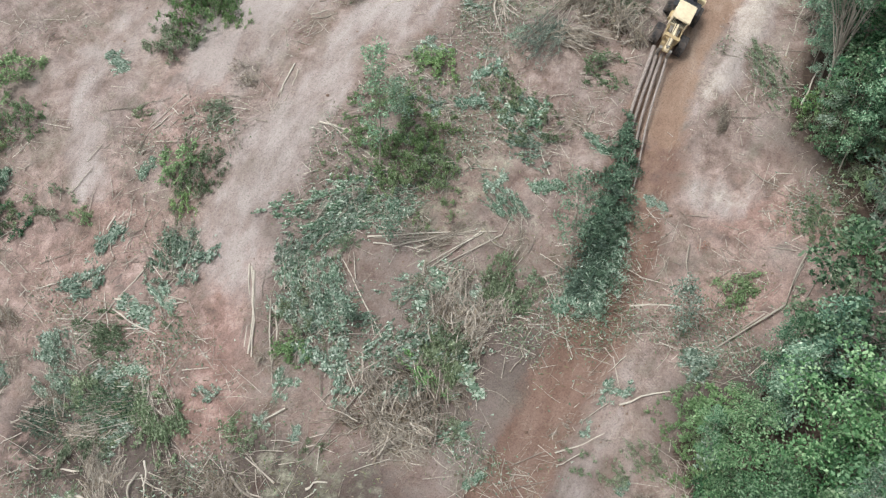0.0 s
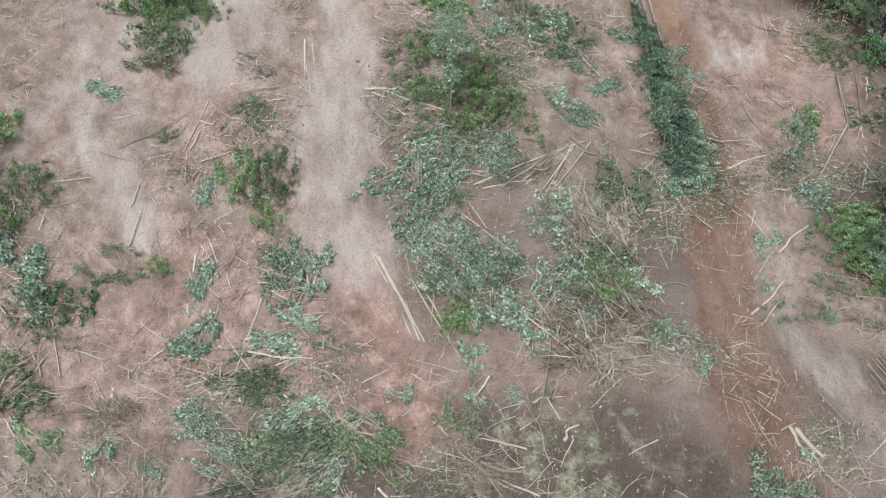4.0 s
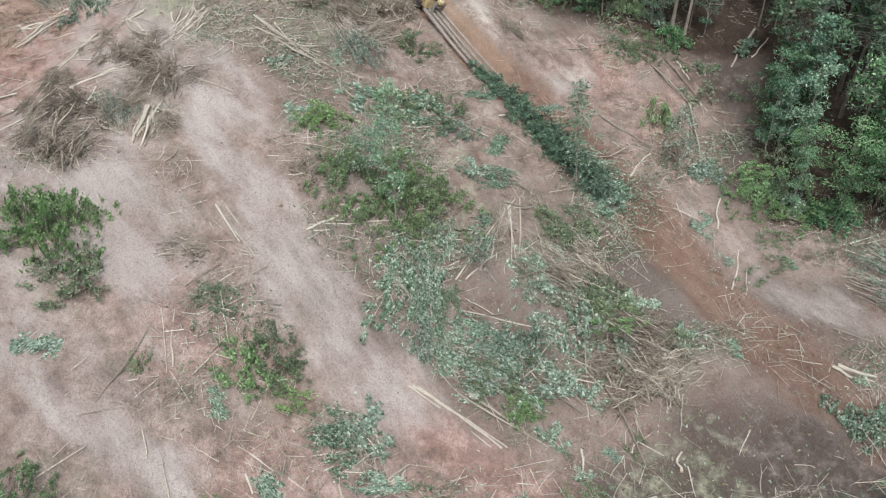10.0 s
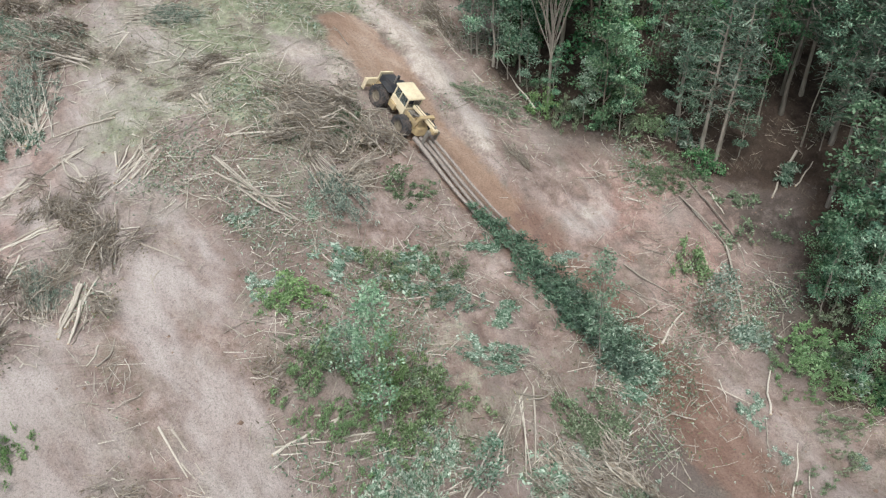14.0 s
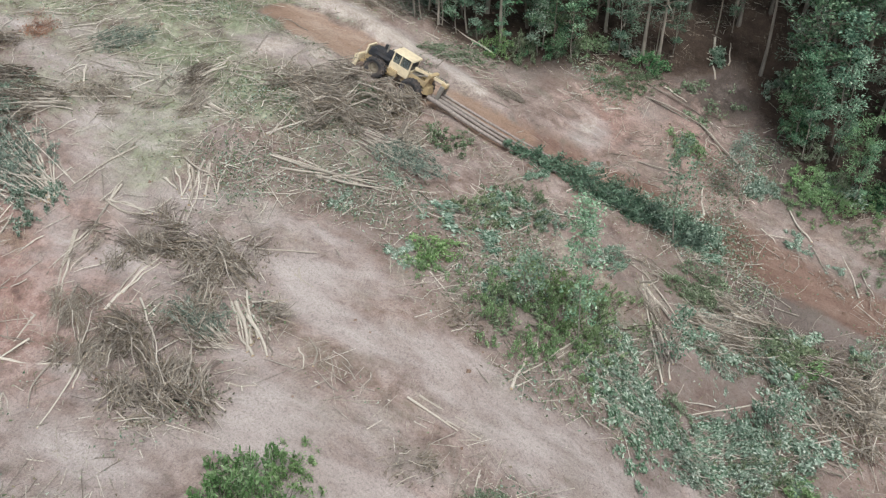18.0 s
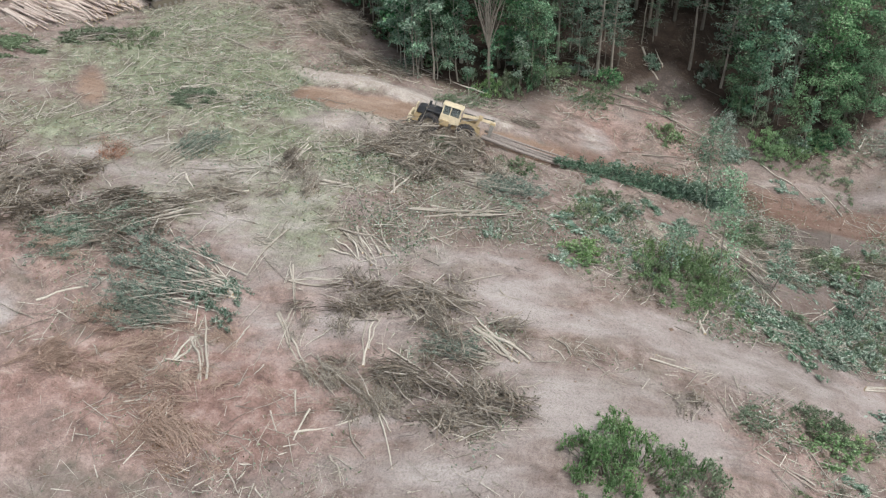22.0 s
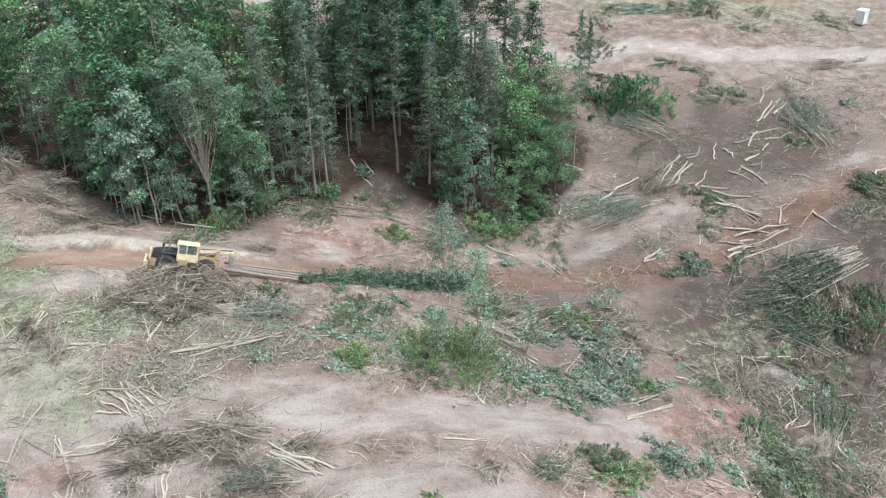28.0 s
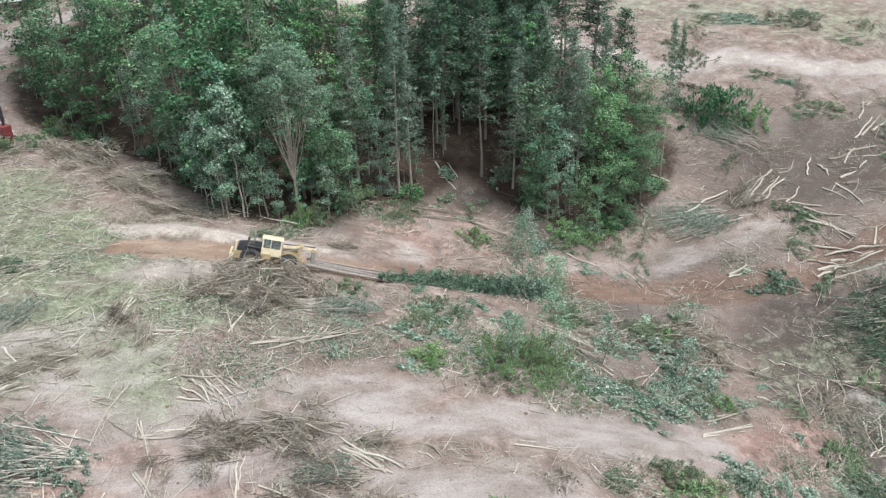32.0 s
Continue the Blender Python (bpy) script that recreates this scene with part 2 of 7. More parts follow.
PALE_GUM_LEAF = foliage_material("pale_gum_leaves", (0.07, 0.13, 0.085), (0.3, 0.43, 0.32), (0.7, 0.8, 0.66), 0.28, (0.85, 1.25))
LUSH_LEAF = foliage_material("lush_tree_leaves", (0.025, 0.075, 0.03), (0.165, 0.325, 0.15), (0.5, 0.68, 0.41), 0.34, (0.75, 1.4))
NEEDLE = foliage_material("pine_needles", (0.022, 0.052, 0.032), (0.19, 0.31, 0.22), (0.5, 0.63, 0.49), 0.32, (0.75, 1.4))
PALE_NEEDLE = foliage_material("grey_green_needles", (0.05, 0.085, 0.06), (0.29, 0.405, 0.31), (0.66, 0.76, 0.63), 0.38, (0.8, 1.25))
# darker copy of the pine needles, with the stand's inner shade in the colour
SHADED_NEEDLE = foliage_material("shaded_pine_needles", (0.014, 0.036, 0.022), (0.095, 0.18, 0.115), (0.28, 0.4, 0.27), 0.2, (0.7, 1.2))
DRY_LEAF = foliage_material("dry_brown_leaves", (0.07, 0.06, 0.04), (0.18, 0.155, 0.1), (0.38, 0.335, 0.235), 0.2)
RUST_LEAF = foliage_material("rust_red_leaves", (0.17, 0.095, 0.07), (0.34, 0.21, 0.155), (0.56, 0.41, 0.33), 0.15)
EMBER_LEAF = foliage_material("orange_dead_leaves", (0.2, 0.05, 0.028), (0.42, 0.13, 0.07), (0.6, 0.27, 0.17), 0.15)
STRAW = foliage_material("straw_and_grass", (0.12, 0.15, 0.065), (0.29, 0.3, 0.16), (0.56, 0.53, 0.35), 0.2)
BARK = wood_material("grey_brown_bark", (0.1, 0.078, 0.062), (0.3, 0.25, 0.21))
GUM_BARK = wood_material("pale_gum_bark", (0.22, 0.185, 0.155), (0.5, 0.45, 0.4), 1.5, (3, 3, 0.5))
PINE_BARK = wood_material("dark_pine_bark", (0.12, 0.105, 0.09), (0.34, 0.3, 0.27), 2.0, (3, 3, 0.5))
TWIG = wood_material("weathered_twigs", (0.11, 0.088, 0.073), (0.62, 0.55, 0.48))
BROWN_TWIG = wood_material("brown_dead_twigs", (0.15, 0.118, 0.092), (0.45, 0.375, 0.3))
PALE_WOOD = wood_material("peeled_pale_wood", (0.29, 0.245, 0.21), (0.72, 0.655, 0.585))
RED_WOOD = wood_material("pinkish_log_bark", (0.38, 0.275, 0.24), (0.78, 0.68, 0.62))
DRAG_BARK = wood_material("scraped_grey_bark", (0.2, 0.165, 0.152), (0.44, 0.38, 0.355))
CUT_WOOD = wood_material("sawn_wood", (0.5, 0.37, 0.24), (0.75, 0.6, 0.44))
CLOD = wood_material("soil_clods", (0.17, 0.105, 0.08), (0.44, 0.34, 0.28), 6.0, (1, 1, 1))
YELLOW = painted_material("worn_yellow_paint", (0.46, 0.345, 0.19), 0.6, (0.26, 0.19, 0.135), 0.85)
CREAM = painted_material("sun_bleached_cream_paint", (0.74, 0.62, 0.44), 0.55, (0.36, 0.28, 0.2), 0.6)
BLACK = painted_material("black_engine_cover", (0.025, 0.027, 0.035), 0.5, (0.12, 0.1, 0.09), 0.5)
RUBBER = painted_material("dusty_rubber", (0.035, 0.035, 0.04), 0.8, (0.2, 0.15, 0.125), 0.8)
STEEL = painted_material("scuffed_steel", (0.36, 0.34, 0.32), 0.4, (0.2, 0.14, 0.1), 0.6, 0.6)
GREEN_PAINT = painted_material("green_paint", (0.12, 0.4, 0.27), 0.4, (0.4, 0.4, 0.34), 0.7)
RED_PAINT = painted_material("dark_red_paint", (0.17, 0.03, 0.035), 0.45, (0.1, 0.06, 0.05), 0.5)
WHITE = painted_material("white_sheet", (0.8, 0.8, 0.79), 0.5, (0.5, 0.46, 0.42), 0.3)
GLASS = glass_material()

# ---- the lie of the land: rows of low rises and hollows, 18 m apart, each row at its y with its first x ----
RISES = [
    (-48, -27, -0.0, 0.1, 0.4, 0.4, 0.3, 0.5, 0.6, 0.2, 0.1),
    (-32, -18, -0.4, -0.0, 0.1, -0.5, -0.5, 0.2, 0.3, 0.3),
    (-16, -27, -0.7, -0.9, -0.5, 0.2, 0.3, 0.3, 0.4, 0.4, 0.6),
    (0, -18, -0.6, -1, -1.1, -0.2, 0.1, 0.3, 0.4, 0.6),
    (16, -27, -0.6, -1, -2.6, -4.4, -4.6, -2.4, -0.6, 0.2, 0.5),
    (32, -18, -2.7, -3.6, -1.4, 0, 0.8, -0.1, -0.3, 0),
    (48, -27, -2.8, -4.8, -2.8, 0.4, 1.5, 0.8, 1, -0.0, -0.1),
    (64, -18, -2.8, -1.8, 0.6, -1.3, -3.6, -0.8, 0.7, 0),
    (80, -27, -1.1, -0.6, 1.4, 1.6, -1.4, -1.6, 0.1, 0.2, 0),
]
ROAD = [(72, 35.5), (65.6, 33.3), (61.3, 31.4), (55.4, 30.1), (48, 26.8), (40.5, 23), (34, 20.4), (27.5, 18), (21, 16.1), (16.2, 14), (11, 11.8), (4.7, 7.9), (-3.5, 2.2), (-10.6, -2.8), (-16, -7.4)]
TRACK = [(42, 47.5), (37, 47.6), (32.5, 45.8), (27, 44.2), (23, 42.4), (18.8, 40), (15, 36.6), (11.3, 32.7)]
FAR_ROAD = [(118, 26), (108, 22), (104.5, 10), (104.5, -2), (101, -20), (92, -27), (70, -29), (50, -27), (36, -21), (26, -17.5), (16.7, -21.8), (6, -22), (-8, -22.5), (-40, -25)]
BANK = [(71, 31.2), (68.7, 30.1), (64, 28.8), (59.8, 27.7), (56.4, 26.6), (52.6, 25.7)]
LATTICE = np.random.RandomState(7).rand(256, 256)


def wave(x, y, size, shift=0.0):
    """Smooth noise, -1 to 1, with bumps of that size in metres."""
    u, v = np.asarray(x, float) / size + 91.7 + shift, np.asarray(y, float) / size + 57.3 - shift
    i, j = np.floor(u).astype(int), np.floor(v).astype(int)
    a, b = u - i, v - j
    a, b = a * a * (3 - 2 * a), b * b * (3 - 2 * b)
    g = lambda p, q: LATTICE[p % 256, q % 256]
    return 2 * ((g(i, j) * (1 - a) + g(i + 1, j) * a) * (1 - b) + (g(i, j + 1) * (1 - a) + g(i + 1, j + 1) * a) * b) - 1


def off_line(x, y, line):
    """Distance from a line of points."""
    best = np.full(np.shape(x), 1e9)
    for (ax, ay), (bx, by) in zip(line, line[1:]):
        s = np.clip(((x - ax) * (bx - ax) + (y - ay) * (by - ay)) / ((bx - ax) ** 2 + (by - ay) ** 2), 0, 1)
        best = np.minimum(best, np.hypot(x - ax - s * (bx - ax), y - ay - s * (by - ay)))
    return best


def ground_height(x, y):
    x, y = np.asarray(x, float), np.asarray(y, float)
    z = np.full(x.shape, 3.5)
    for row_y, first, *heights in RISES:
        for k, h in enumerate(heights):
            z = z + h * np.exp(-((x - first - 18 * k) ** 2 + (y - row_y) ** 2) / 578.0)
    d = off_line(x, y, ROAD)
    z = z - 0.35 * np.exp(-(d / 2.2) ** 2) + 0.3 * np.exp(-((d - 3.2) / 0.9) ** 2) * (0.6 + 0.4 * wave(x, y, 3))
    z = z + 0.55 * np.exp(-(off_line(x, y, BANK) / 0.8) ** 2) * (0.7 + 0.5 * wave(x, y, 1.6, 6))
    rut = off_line(x, y, TRACK)
    z = z - 0.12 * np.exp(-((rut - 0.9) / 0.35) ** 2)
    near = np.exp(-np.maximum(0, np.maximum(abs(x - 40) - 90, abs(y - 18) - 80)) / 30)
    return z + near * (0.28 * wave(x, y, 5.5) + 0.14 * wave(x, y, 2.1, 3) + 0.06 * wave(x, y, 0.9, 8))


def gz(x, y):
    return float(ground_height(x, y))


def band(x, y, line, width, edge=1.2):
    return np.clip((width - off_line(x, y, line) + 0.8 * wave(x, y, 2.5, 5)) / edge + 0.5, 0, 1)


def spot(x, y, cx, cy, rx, ry, turn=0.0):
    c, s = math.cos(radians(turn)), math.sin(radians(turn))
    u, v = ((x - cx) * c + (y - cy) * s) / rx, ((y - cy) * c - (x - cx) * s) / ry
    return np.clip(1.35 - np.hypot(u, v) + 0.3 * wave(x, y, 3, 2), 0, 1)


# the stand of trees: its border on the ground
WOOD = [(90, 12), (84, 15), (73, 15.5), (66, 19), (61, 21.5), (57, 19.5), (53, 13), (49, 9), (46, 3), (42, 4), (38, 7), (34, 8.5), (30.5, 9.5), (26, 3), (24.5, -3), (28, -10), (38, -16), (54, -20), (76, -22), (94, -18), (99, -4), (96, 4)]


def inside(x, y, border):
    """Signed distance: positive within the border."""
    hit = np.zeros(np.shape(x), bool)
    for (ax, ay), (bx, by) in zip(border, border[1:] + border[:1]):
        hit ^= ((ay > y) != (by > y)) & (x < (bx - ax) * (y - ay) / (by - ay + 1e-9) + ax)
    d = off_line(x, y, border + border[:1])
    return np.where(hit, d, -d)


def zones(x, y):
    wood = inside(x, y, WOOD)
    dust = np.maximum.reduce([
        0.82 * band(x, y, TRACK[:6], 2.1, 3.5), 0.62 * band(x, y, [(41, 55.2), (36, 53.2), (32.2, 51.9), (27, 50.4)], 1.8, 3.0), 0.8 * band(x, y, [(21.5, 60), (18.4, 56.3), (15.5, 51.5)], 0.9, 1.8),
        0.85 * band(x, y, [(69.5, 30.6), (64.9, 28.6), (60, 27.2), (56.8, 26.6), (54, 25.6)], 0.9, 1.0), 0.45 * band(x, y, [(32, 15), (25, 13.2), (20, 10), (14, 6.2)], 1.5, 3.0),
        1.0 * band(x, y, FAR_ROAD, 1.9, 1.4), 0.3 * band(x, y, ROAD[10:], 3.0, 3.0), 0.9 * spot(x, y, 61.5, 37, 4.2, 1.8, 20), 0.66 * spot(x, y, 38.5, 62, 7, 4.5, 40), 0.95 * spot(x, y, 69.4, 64, 4.0, 1.0, 114), 0.95 * spot(x, y, 31, 53.5, 8, 4, 20), 0.6 * spot(x, y, 29, 60, 7, 3, 20),
        0.7 * spot(x, y, 47.3, 19.4, 3.4, 1.8, -40), 0.6 * spot(x, y, 32, 15.9, 3, 1.2, 60), 0.58 * spot(x, y, 50, 53, 16, 6, 25), 0.6 * spot(x, y, 66, 50, 13, 6, 20), 0.4 * spot(x, y, 7, 27, 3, 2, 26),
        0.6 * spot(x, y, 30, 26.6, 2.2, 1.1, -60), 0.25 * spot(x, y, 22, 8, 7, 3, 30), 0.3 * spot(x, y, 2, -18, 14, 3, 0), 0.35 * spot(x, y, 106, 18, 9, 12, 0), 0.45 * spot(x, y, 41, 57, 9, 5, 40)])
    clay = np.maximum.reduce([band(x, y, [(66.4, 33.5), *ROAD[2:5]], 1.9, 1.0), 0.45 * band(x, y, ROAD[4:6], 1.5, 2.0),
                              1.2 * spot(x, y, 81.2, 44, 4.0, 1.3, -45)])
    red = np.maximum.reduce([0.8 * band(x, y, ROAD[4:8], 2.0, 2.5), 0.75 * band(x, y, TRACK[5:], 2.2, 2.5), 0.8 * spot(x, y, 48, 16.5, 7, 4, -40), 1.0 * spot(x, y, 56, 63, 14, 8, 20), 0.6 * spot(x, y, 70, 60, 9, 5, 20), 0.55 * spot(x, y, 12.5, 47, 8, 7, 40),
                             0.5 * spot(x, y, 24, 51, 7, 4, 30), 0.7 * spot(x, y, 40, 14, 9, 4, -30), 0.7 * spot(x, y, 12, 38.5, 5, 3, 40), 0.45 * spot(x, y, 7, 52, 7, 8, 0), 0.6 * spot(x, y, 112, 26, 14, 12, 0), 0.35 * spot(x, y, -6, 28, 5, 8, 0), 0.35 * spot(x, y, 0, 40, 8, 8, 0)])
    green = np.maximum.reduce([1.0 * spot(x, y, 82, 29.5, 8, 6, 20), 0.9 * spot(x, y, 69, 36, 6, 4, 20), 0.8 * spot(x, y, 58, 48, 7, 4, -30), 1.0 * spot(x, y, 75, 37.5, 15, 9, 20), 0.9 * spot(x, y, 63, 43.5, 12, 6.5, 20), 0.7 * spot(x, y, 76, 46, 12, 6, 20), 0.55 * spot(x, y, 64, 50, 11, 5, 20), 0.35 * spot(x, y, 52, 41, 8, 5, 0), 0.35 * spot(x, y, 9, 24, 9, 6, 0),
                               0.5 * spot(x, y, 10, -34, 40, 8, 0), 0.3 * spot(x, y, 33, 30, 7, 6, 0)])
    humus = np.maximum.reduce([1.2 * spot(x, y, 5, 39, 5, 5.5, 0), 0.8 * spot(x, y, 1.5, 33, 4, 4, 0), 1.1 * spot(x, y, 4, 26, 12, 12, 0), 0.8 * spot(x, y, 8, 34, 6, 5, 40), 0.9 * spot(x, y, -6, 12, 9, 14, 0), 0.9 * spot(x, y, 10, 18, 11, 6, 30), 0.65 * spot(x, y, 27, 24, 9, 7, 30), 0.6 * spot(x, y, 20, 11, 9, 4, 25),
                               0.75 * spot(x, y, 8, -4, 17, 11, 0), 0.5 * spot(x, y, 22, 36, 12, 9, 30), 0.9 * spot(x, y, 44, 7, 6, 7, 0), 0.8 * spot(x, y, 36, 11, 7, 3, -20), 0.75 * spot(x, y, 55, 17, 6, 4, 40), 0.4 * spot(x, y, 46, 41, 10, 5, 10), 0.4 * spot(x, y, 70, 52, 14, 6, 20)])
    chalk = np.maximum.reduce([0.7 * band(x, y, FAR_ROAD, 1.1, 1.6), 1.15 * band(x, y, BANK, 0.7 + 0.5 * wave(x, y, 2.2, 9), 1.3), 1.15 * spot(x, y, 61.9, 37.8, 3.4, 1.1, -75), 1.1 * spot(x, y, 59.8, 34.4, 2.2, 0.9, -25), 0.5 * spot(x, y, 47.5, 19.5, 2.6, 1.2, -40)])
    # litter with the stand's painted shade, reaching past its border into the gully
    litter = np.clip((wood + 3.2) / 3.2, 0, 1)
    mud = np.maximum(1.1 * band(x, y, ROAD[4:9], 2.3, 1.6), 0.8 * band(x, y, ROAD[8:13], 2.2, 2.6))
    return {"mud": mud * (1 - clay), "humus": humus * (1 - clay), "dust": dust * (1 - litter), "clay": clay, "red": red, "green": green * (1 - clay), "litter": litter, "chalk": chalk}


def mesh_from(name, verts, faces, material=None):
    me = bpy.data.meshes.new(name)
    me.from_pydata(verts, [], faces)
    if material:
        me.materials.append(material)
    return me


def build_ground():
    far = [260, 420, 700, 1200, 2000]
    xs = np.array([-v for v in far[::-1]] + [-150, -100, -70, -52] + list(np.arange(-42, 128, 0.8)) + [138, 155, 180, 210] + far)
    ys = np.array([-v for v in far[::-1]] + [-170, -120, -90] + list(np.arange(-72, 90, 0.8)) + [96, 108, 130, 160, 200] + far)
    gx, gy = np.meshgrid(xs, ys, indexing="ij")
    z = ground_height(gx, gy)
    n = len(ys)
    verts = np.stack([gx, gy, z], -1).reshape(-1, 3)
    i, j = np.meshgrid(np.arange(len(xs) - 1), np.arange(n - 1), indexing="ij")
    a = (i * n + j).ravel()
    faces = np.stack([a, a + n, a + n + 1, a + 1], -1)
    me = mesh_from("ground", verts.tolist(), faces.tolist(), SOIL)
    me.polygons.foreach_set("use_smooth", np.ones(len(faces), bool))
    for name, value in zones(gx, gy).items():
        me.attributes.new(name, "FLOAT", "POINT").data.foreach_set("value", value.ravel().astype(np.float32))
    return tagged(new("ground", me), "cleared hillside of pinkish-brown soil with pale dust and clay skid trails", "ground", kind="structure")


build_ground()

# ---- shapes for plants and wood ----
RNG = np.random.RandomState(11)


class Shape:
    """Gathers many small pieces into one mesh."""

    def __init__(self):
        self.verts, self.faces, self.slots, self.count = [], [], [], 0

    def add(self, verts, faces, slot=0):
        self.verts.append(np.asarray(verts, float))
        self.faces += [[v + self.count for v in f] for f in faces]
        self.slots += [slot] * len(faces)
        self.count += len(verts)

    def stick(self, points, radii, sides=5, slot=0, ends=None):
        """A bent, tapered stem through points; ends: the slot of its end faces."""
        points = np.asarray(points, float)
        rings = []
        for k, p in enumerate(points):
            d = points[min(k + 1, len(points) - 1)] - points[max(k - 1, 0)]
            d = d / (np.linalg.norm(d) + 1e-9)
            u = np.cross(d, (0.31, 0.17, 0.93) if abs(d[2]) < 0.9 else (1, 0, 0))
            u /= np.linalg.norm(u)
            w = np.cross(d, u)
            a = np.arange(sides) * 2 * math.pi / sides
            rings.append(p + radii[k] * (np.cos(a)[:, None] * u + np.sin(a)[:, None] * w))
        faces = [(k * sides + s, k * sides + (s + 1) % sides, (k + 1) * sides + (s + 1) % sides, (k + 1) * sides + s) for k in range(len(points) - 1) for s in range(sides)]
        verts = np.concatenate(rings)
        self.add(verts, faces, slot)
        if ends is not None:
            base = self.count - len(verts)
            self.faces += [[base + s for s in range(sides)][::-1], [base + len(verts) - sides + s for s in range(sides)]]
            self.slots += [ends, ends]

    def leaves(self, centres, length, width, upward=0.4, droop=0.0, slot=0, plain=False):
        """A folded blade at each centre, turned at random; plain: a small three-cornered one."""
        c = np.asarray(centres, float)
        n = len(c)
        if not n:
            return
        a = RNG.normal(size=(n, 3))
        a[:, 2] = a[:, 2] * 0.6 - droop
        a /= np.linalg.norm(a, axis=1)[:, None]
        up = RNG.normal(size=(n, 3))
        up[:, 2] += upward * 3
        b = np.cross(a, up)
        b /= np.linalg.norm(b, axis=1)[:, None] + 1e-9
        up = np.cross(b, a)
        size = RNG.uniform(0.65, 1.35, (n, 1))
        L, W = a * length * size, b * width * size
        if plain:
            self.verts.append(np.stack([c - L * 0.5 + W * 0.45, c + L * 0.5, c - L * 0.5 - W * 0.45], 1).reshape(-1, 3))
            k = np.arange(n) * 3 + self.count
            self.faces += np.stack([k, k + 1, k + 2], 1).tolist()
            self.slots += [slot] * n
            self.count += 3 * n
            return
        v = np.stack([c - L * 0.5, c + W * 0.5 + up * width * 0.15 * size, c + L * 0.5, c - W * 0.5 + up * width * 0.15 * size], 1).reshape(-1, 3)
        k = np.arange(n) * 4 + self.count
        self.verts.append(v)
        self.faces += np.stack([k, k + 1, k + 2, k + 3], 1).tolist()
        self.slots += [slot] * n
        self.count += 4 * n

    def straws(self, centres, ways, half, radius):
        """Many straight three-sided sticks at once."""
        c, d = np.asarray(centres, float), np.asarray(ways, float)
        d = d / np.linalg.norm(d, axis=1)[:, None]
        u = np.cross(d, (0.0, 0.0, 1.0))
        u /= np.linalg.norm(u, axis=1)[:, None] + 1e-9
        w = np.cross(d, u)
        rings = []
        for end, thin in ((-1, 1.0), (1, 0.55)):
            for k in range(3):
                a = 2 * math.pi * k / 3
                rings.append(c + end * d * half[:, None] + (radius * thin)[:, None] * (math.cos(a) * u + math.sin(a) * w))
        k = np.arange(len(c)) * 6 + self.count
        self.verts.append(np.stack(rings, 1).reshape(-1, 3))
        for a, b in ((0, 1), (1, 2), (2, 0)):
            self.faces += np.stack([k + a, k + b, k + b + 3, k + a + 3], 1).tolist()
        self.slots += [0] * (3 * len(c))
        self.count += 6 * len(c)

    def mesh(self, name, *materials, smooth=False):
        me = mesh_from(name, np.concatenate(self.verts).tolist(), self.faces)
        for m in materials:
            me.materials.append(m)
        if len(materials) > 1:
            me.polygons.foreach_set("material_index", self.slots)
        if smooth:
            me.polygons.foreach_set("use_smooth", [len(f) == 4 for f in self.faces])
        return me


def child(name, me, parent, label=""):
    ob = new(name, me)
    ob.parent = parent
    return tagged(ob, label)


def curve_points(start, end, bend, steps=4):
    start, end = np.asarray(start, float), np.asarray(end, float)
    s = np.linspace(0, 1, steps)[:, None]
    return start + (end - start) * s + np.asarray(bend) * (4 * s * (1 - s)) * 0.5


def ball(n, rx, ry, rz, hollow=0.4):
    d = RNG.normal(size=(n, 3))
    d /= np.linalg.norm(d, axis=1)[:, None]
    return d * (RNG.uniform(hollow ** 3, 1, (n, 1)) ** (1 / 3)) * (rx, ry, rz)


def cap(n, r, flat=0.75):
    """Points over the upper side of a clump, few below."""
    p = ball(n, r, r, r * flat, 0.55)
    low = p[:, 2] < -0.15 * r
    p[low, 2] *= -0.6
    return p


# ---- poles and logs: unit length along x, unit radius ----
def log_mesh(k, bark, crook=1.0):
    s = Shape()
    n = 6
    xs = np.linspace(0, 1, n)
    bend = RNG.normal(0, 0.9 * crook, 2)
    pts = [(x, bend[0] * 4 * x * (1 - x) + RNG.normal(0, 0.25 + 0.25 * crook), bend[1] * 0.3 * x * (1 - x)) for x in xs]
    # the stem is swept with unit radius across x, so it is built by rings of its own
    verts, faces, sides = [], [], 7
    for x, py, pz in pts:
        r = 1.0 - 0.45 * x + RNG.normal(0, 0.04)
        verts += [(x, py + r * math.cos(2 * math.pi * a / sides), pz + r * math.sin(2 * math.pi * a / sides)) for a in range(sides)]
    faces = [(k * sides + a, (k + 1) * sides + a, (k + 1) * sides + (a + 1) % sides, k * sides + (a + 1) % sides) for k in range(n - 1) for a in range(sides)]
    s.add(verts, faces, 0)
    s.faces += [list(range(sides)), [(n - 1) * sides + a for a in range(sides)][::-1]]
    s.slots += [1, 1]
    return s.mesh("pole", bark, CUT_WOOD, smooth=True)


BLEACHED = wood_material("bleached_poles", (0.33, 0.28, 0.24), (0.74, 0.67, 0.595))
PALE_POLES = [log_mesh(k, BLEACHED, 1.8) for k in range(6)]
GREY_POLES = [log_mesh(k, TWIG, 3.0) for k in range(6)]
FAN_POLES = [log_mesh(k, PALE_WOOD, 0.8) for k in range(3)]
STACK_LOGS = [log_mesh(k, RED_WOOD, 0.1) for k in range(4)]
RUSTY = wood_material("rusty_dead_twigs", (0.24, 0.155, 0.12), (0.58, 0.44, 0.37))
SLASH_POLES = GREY_POLES[:2] + PALE_POLES[:2]
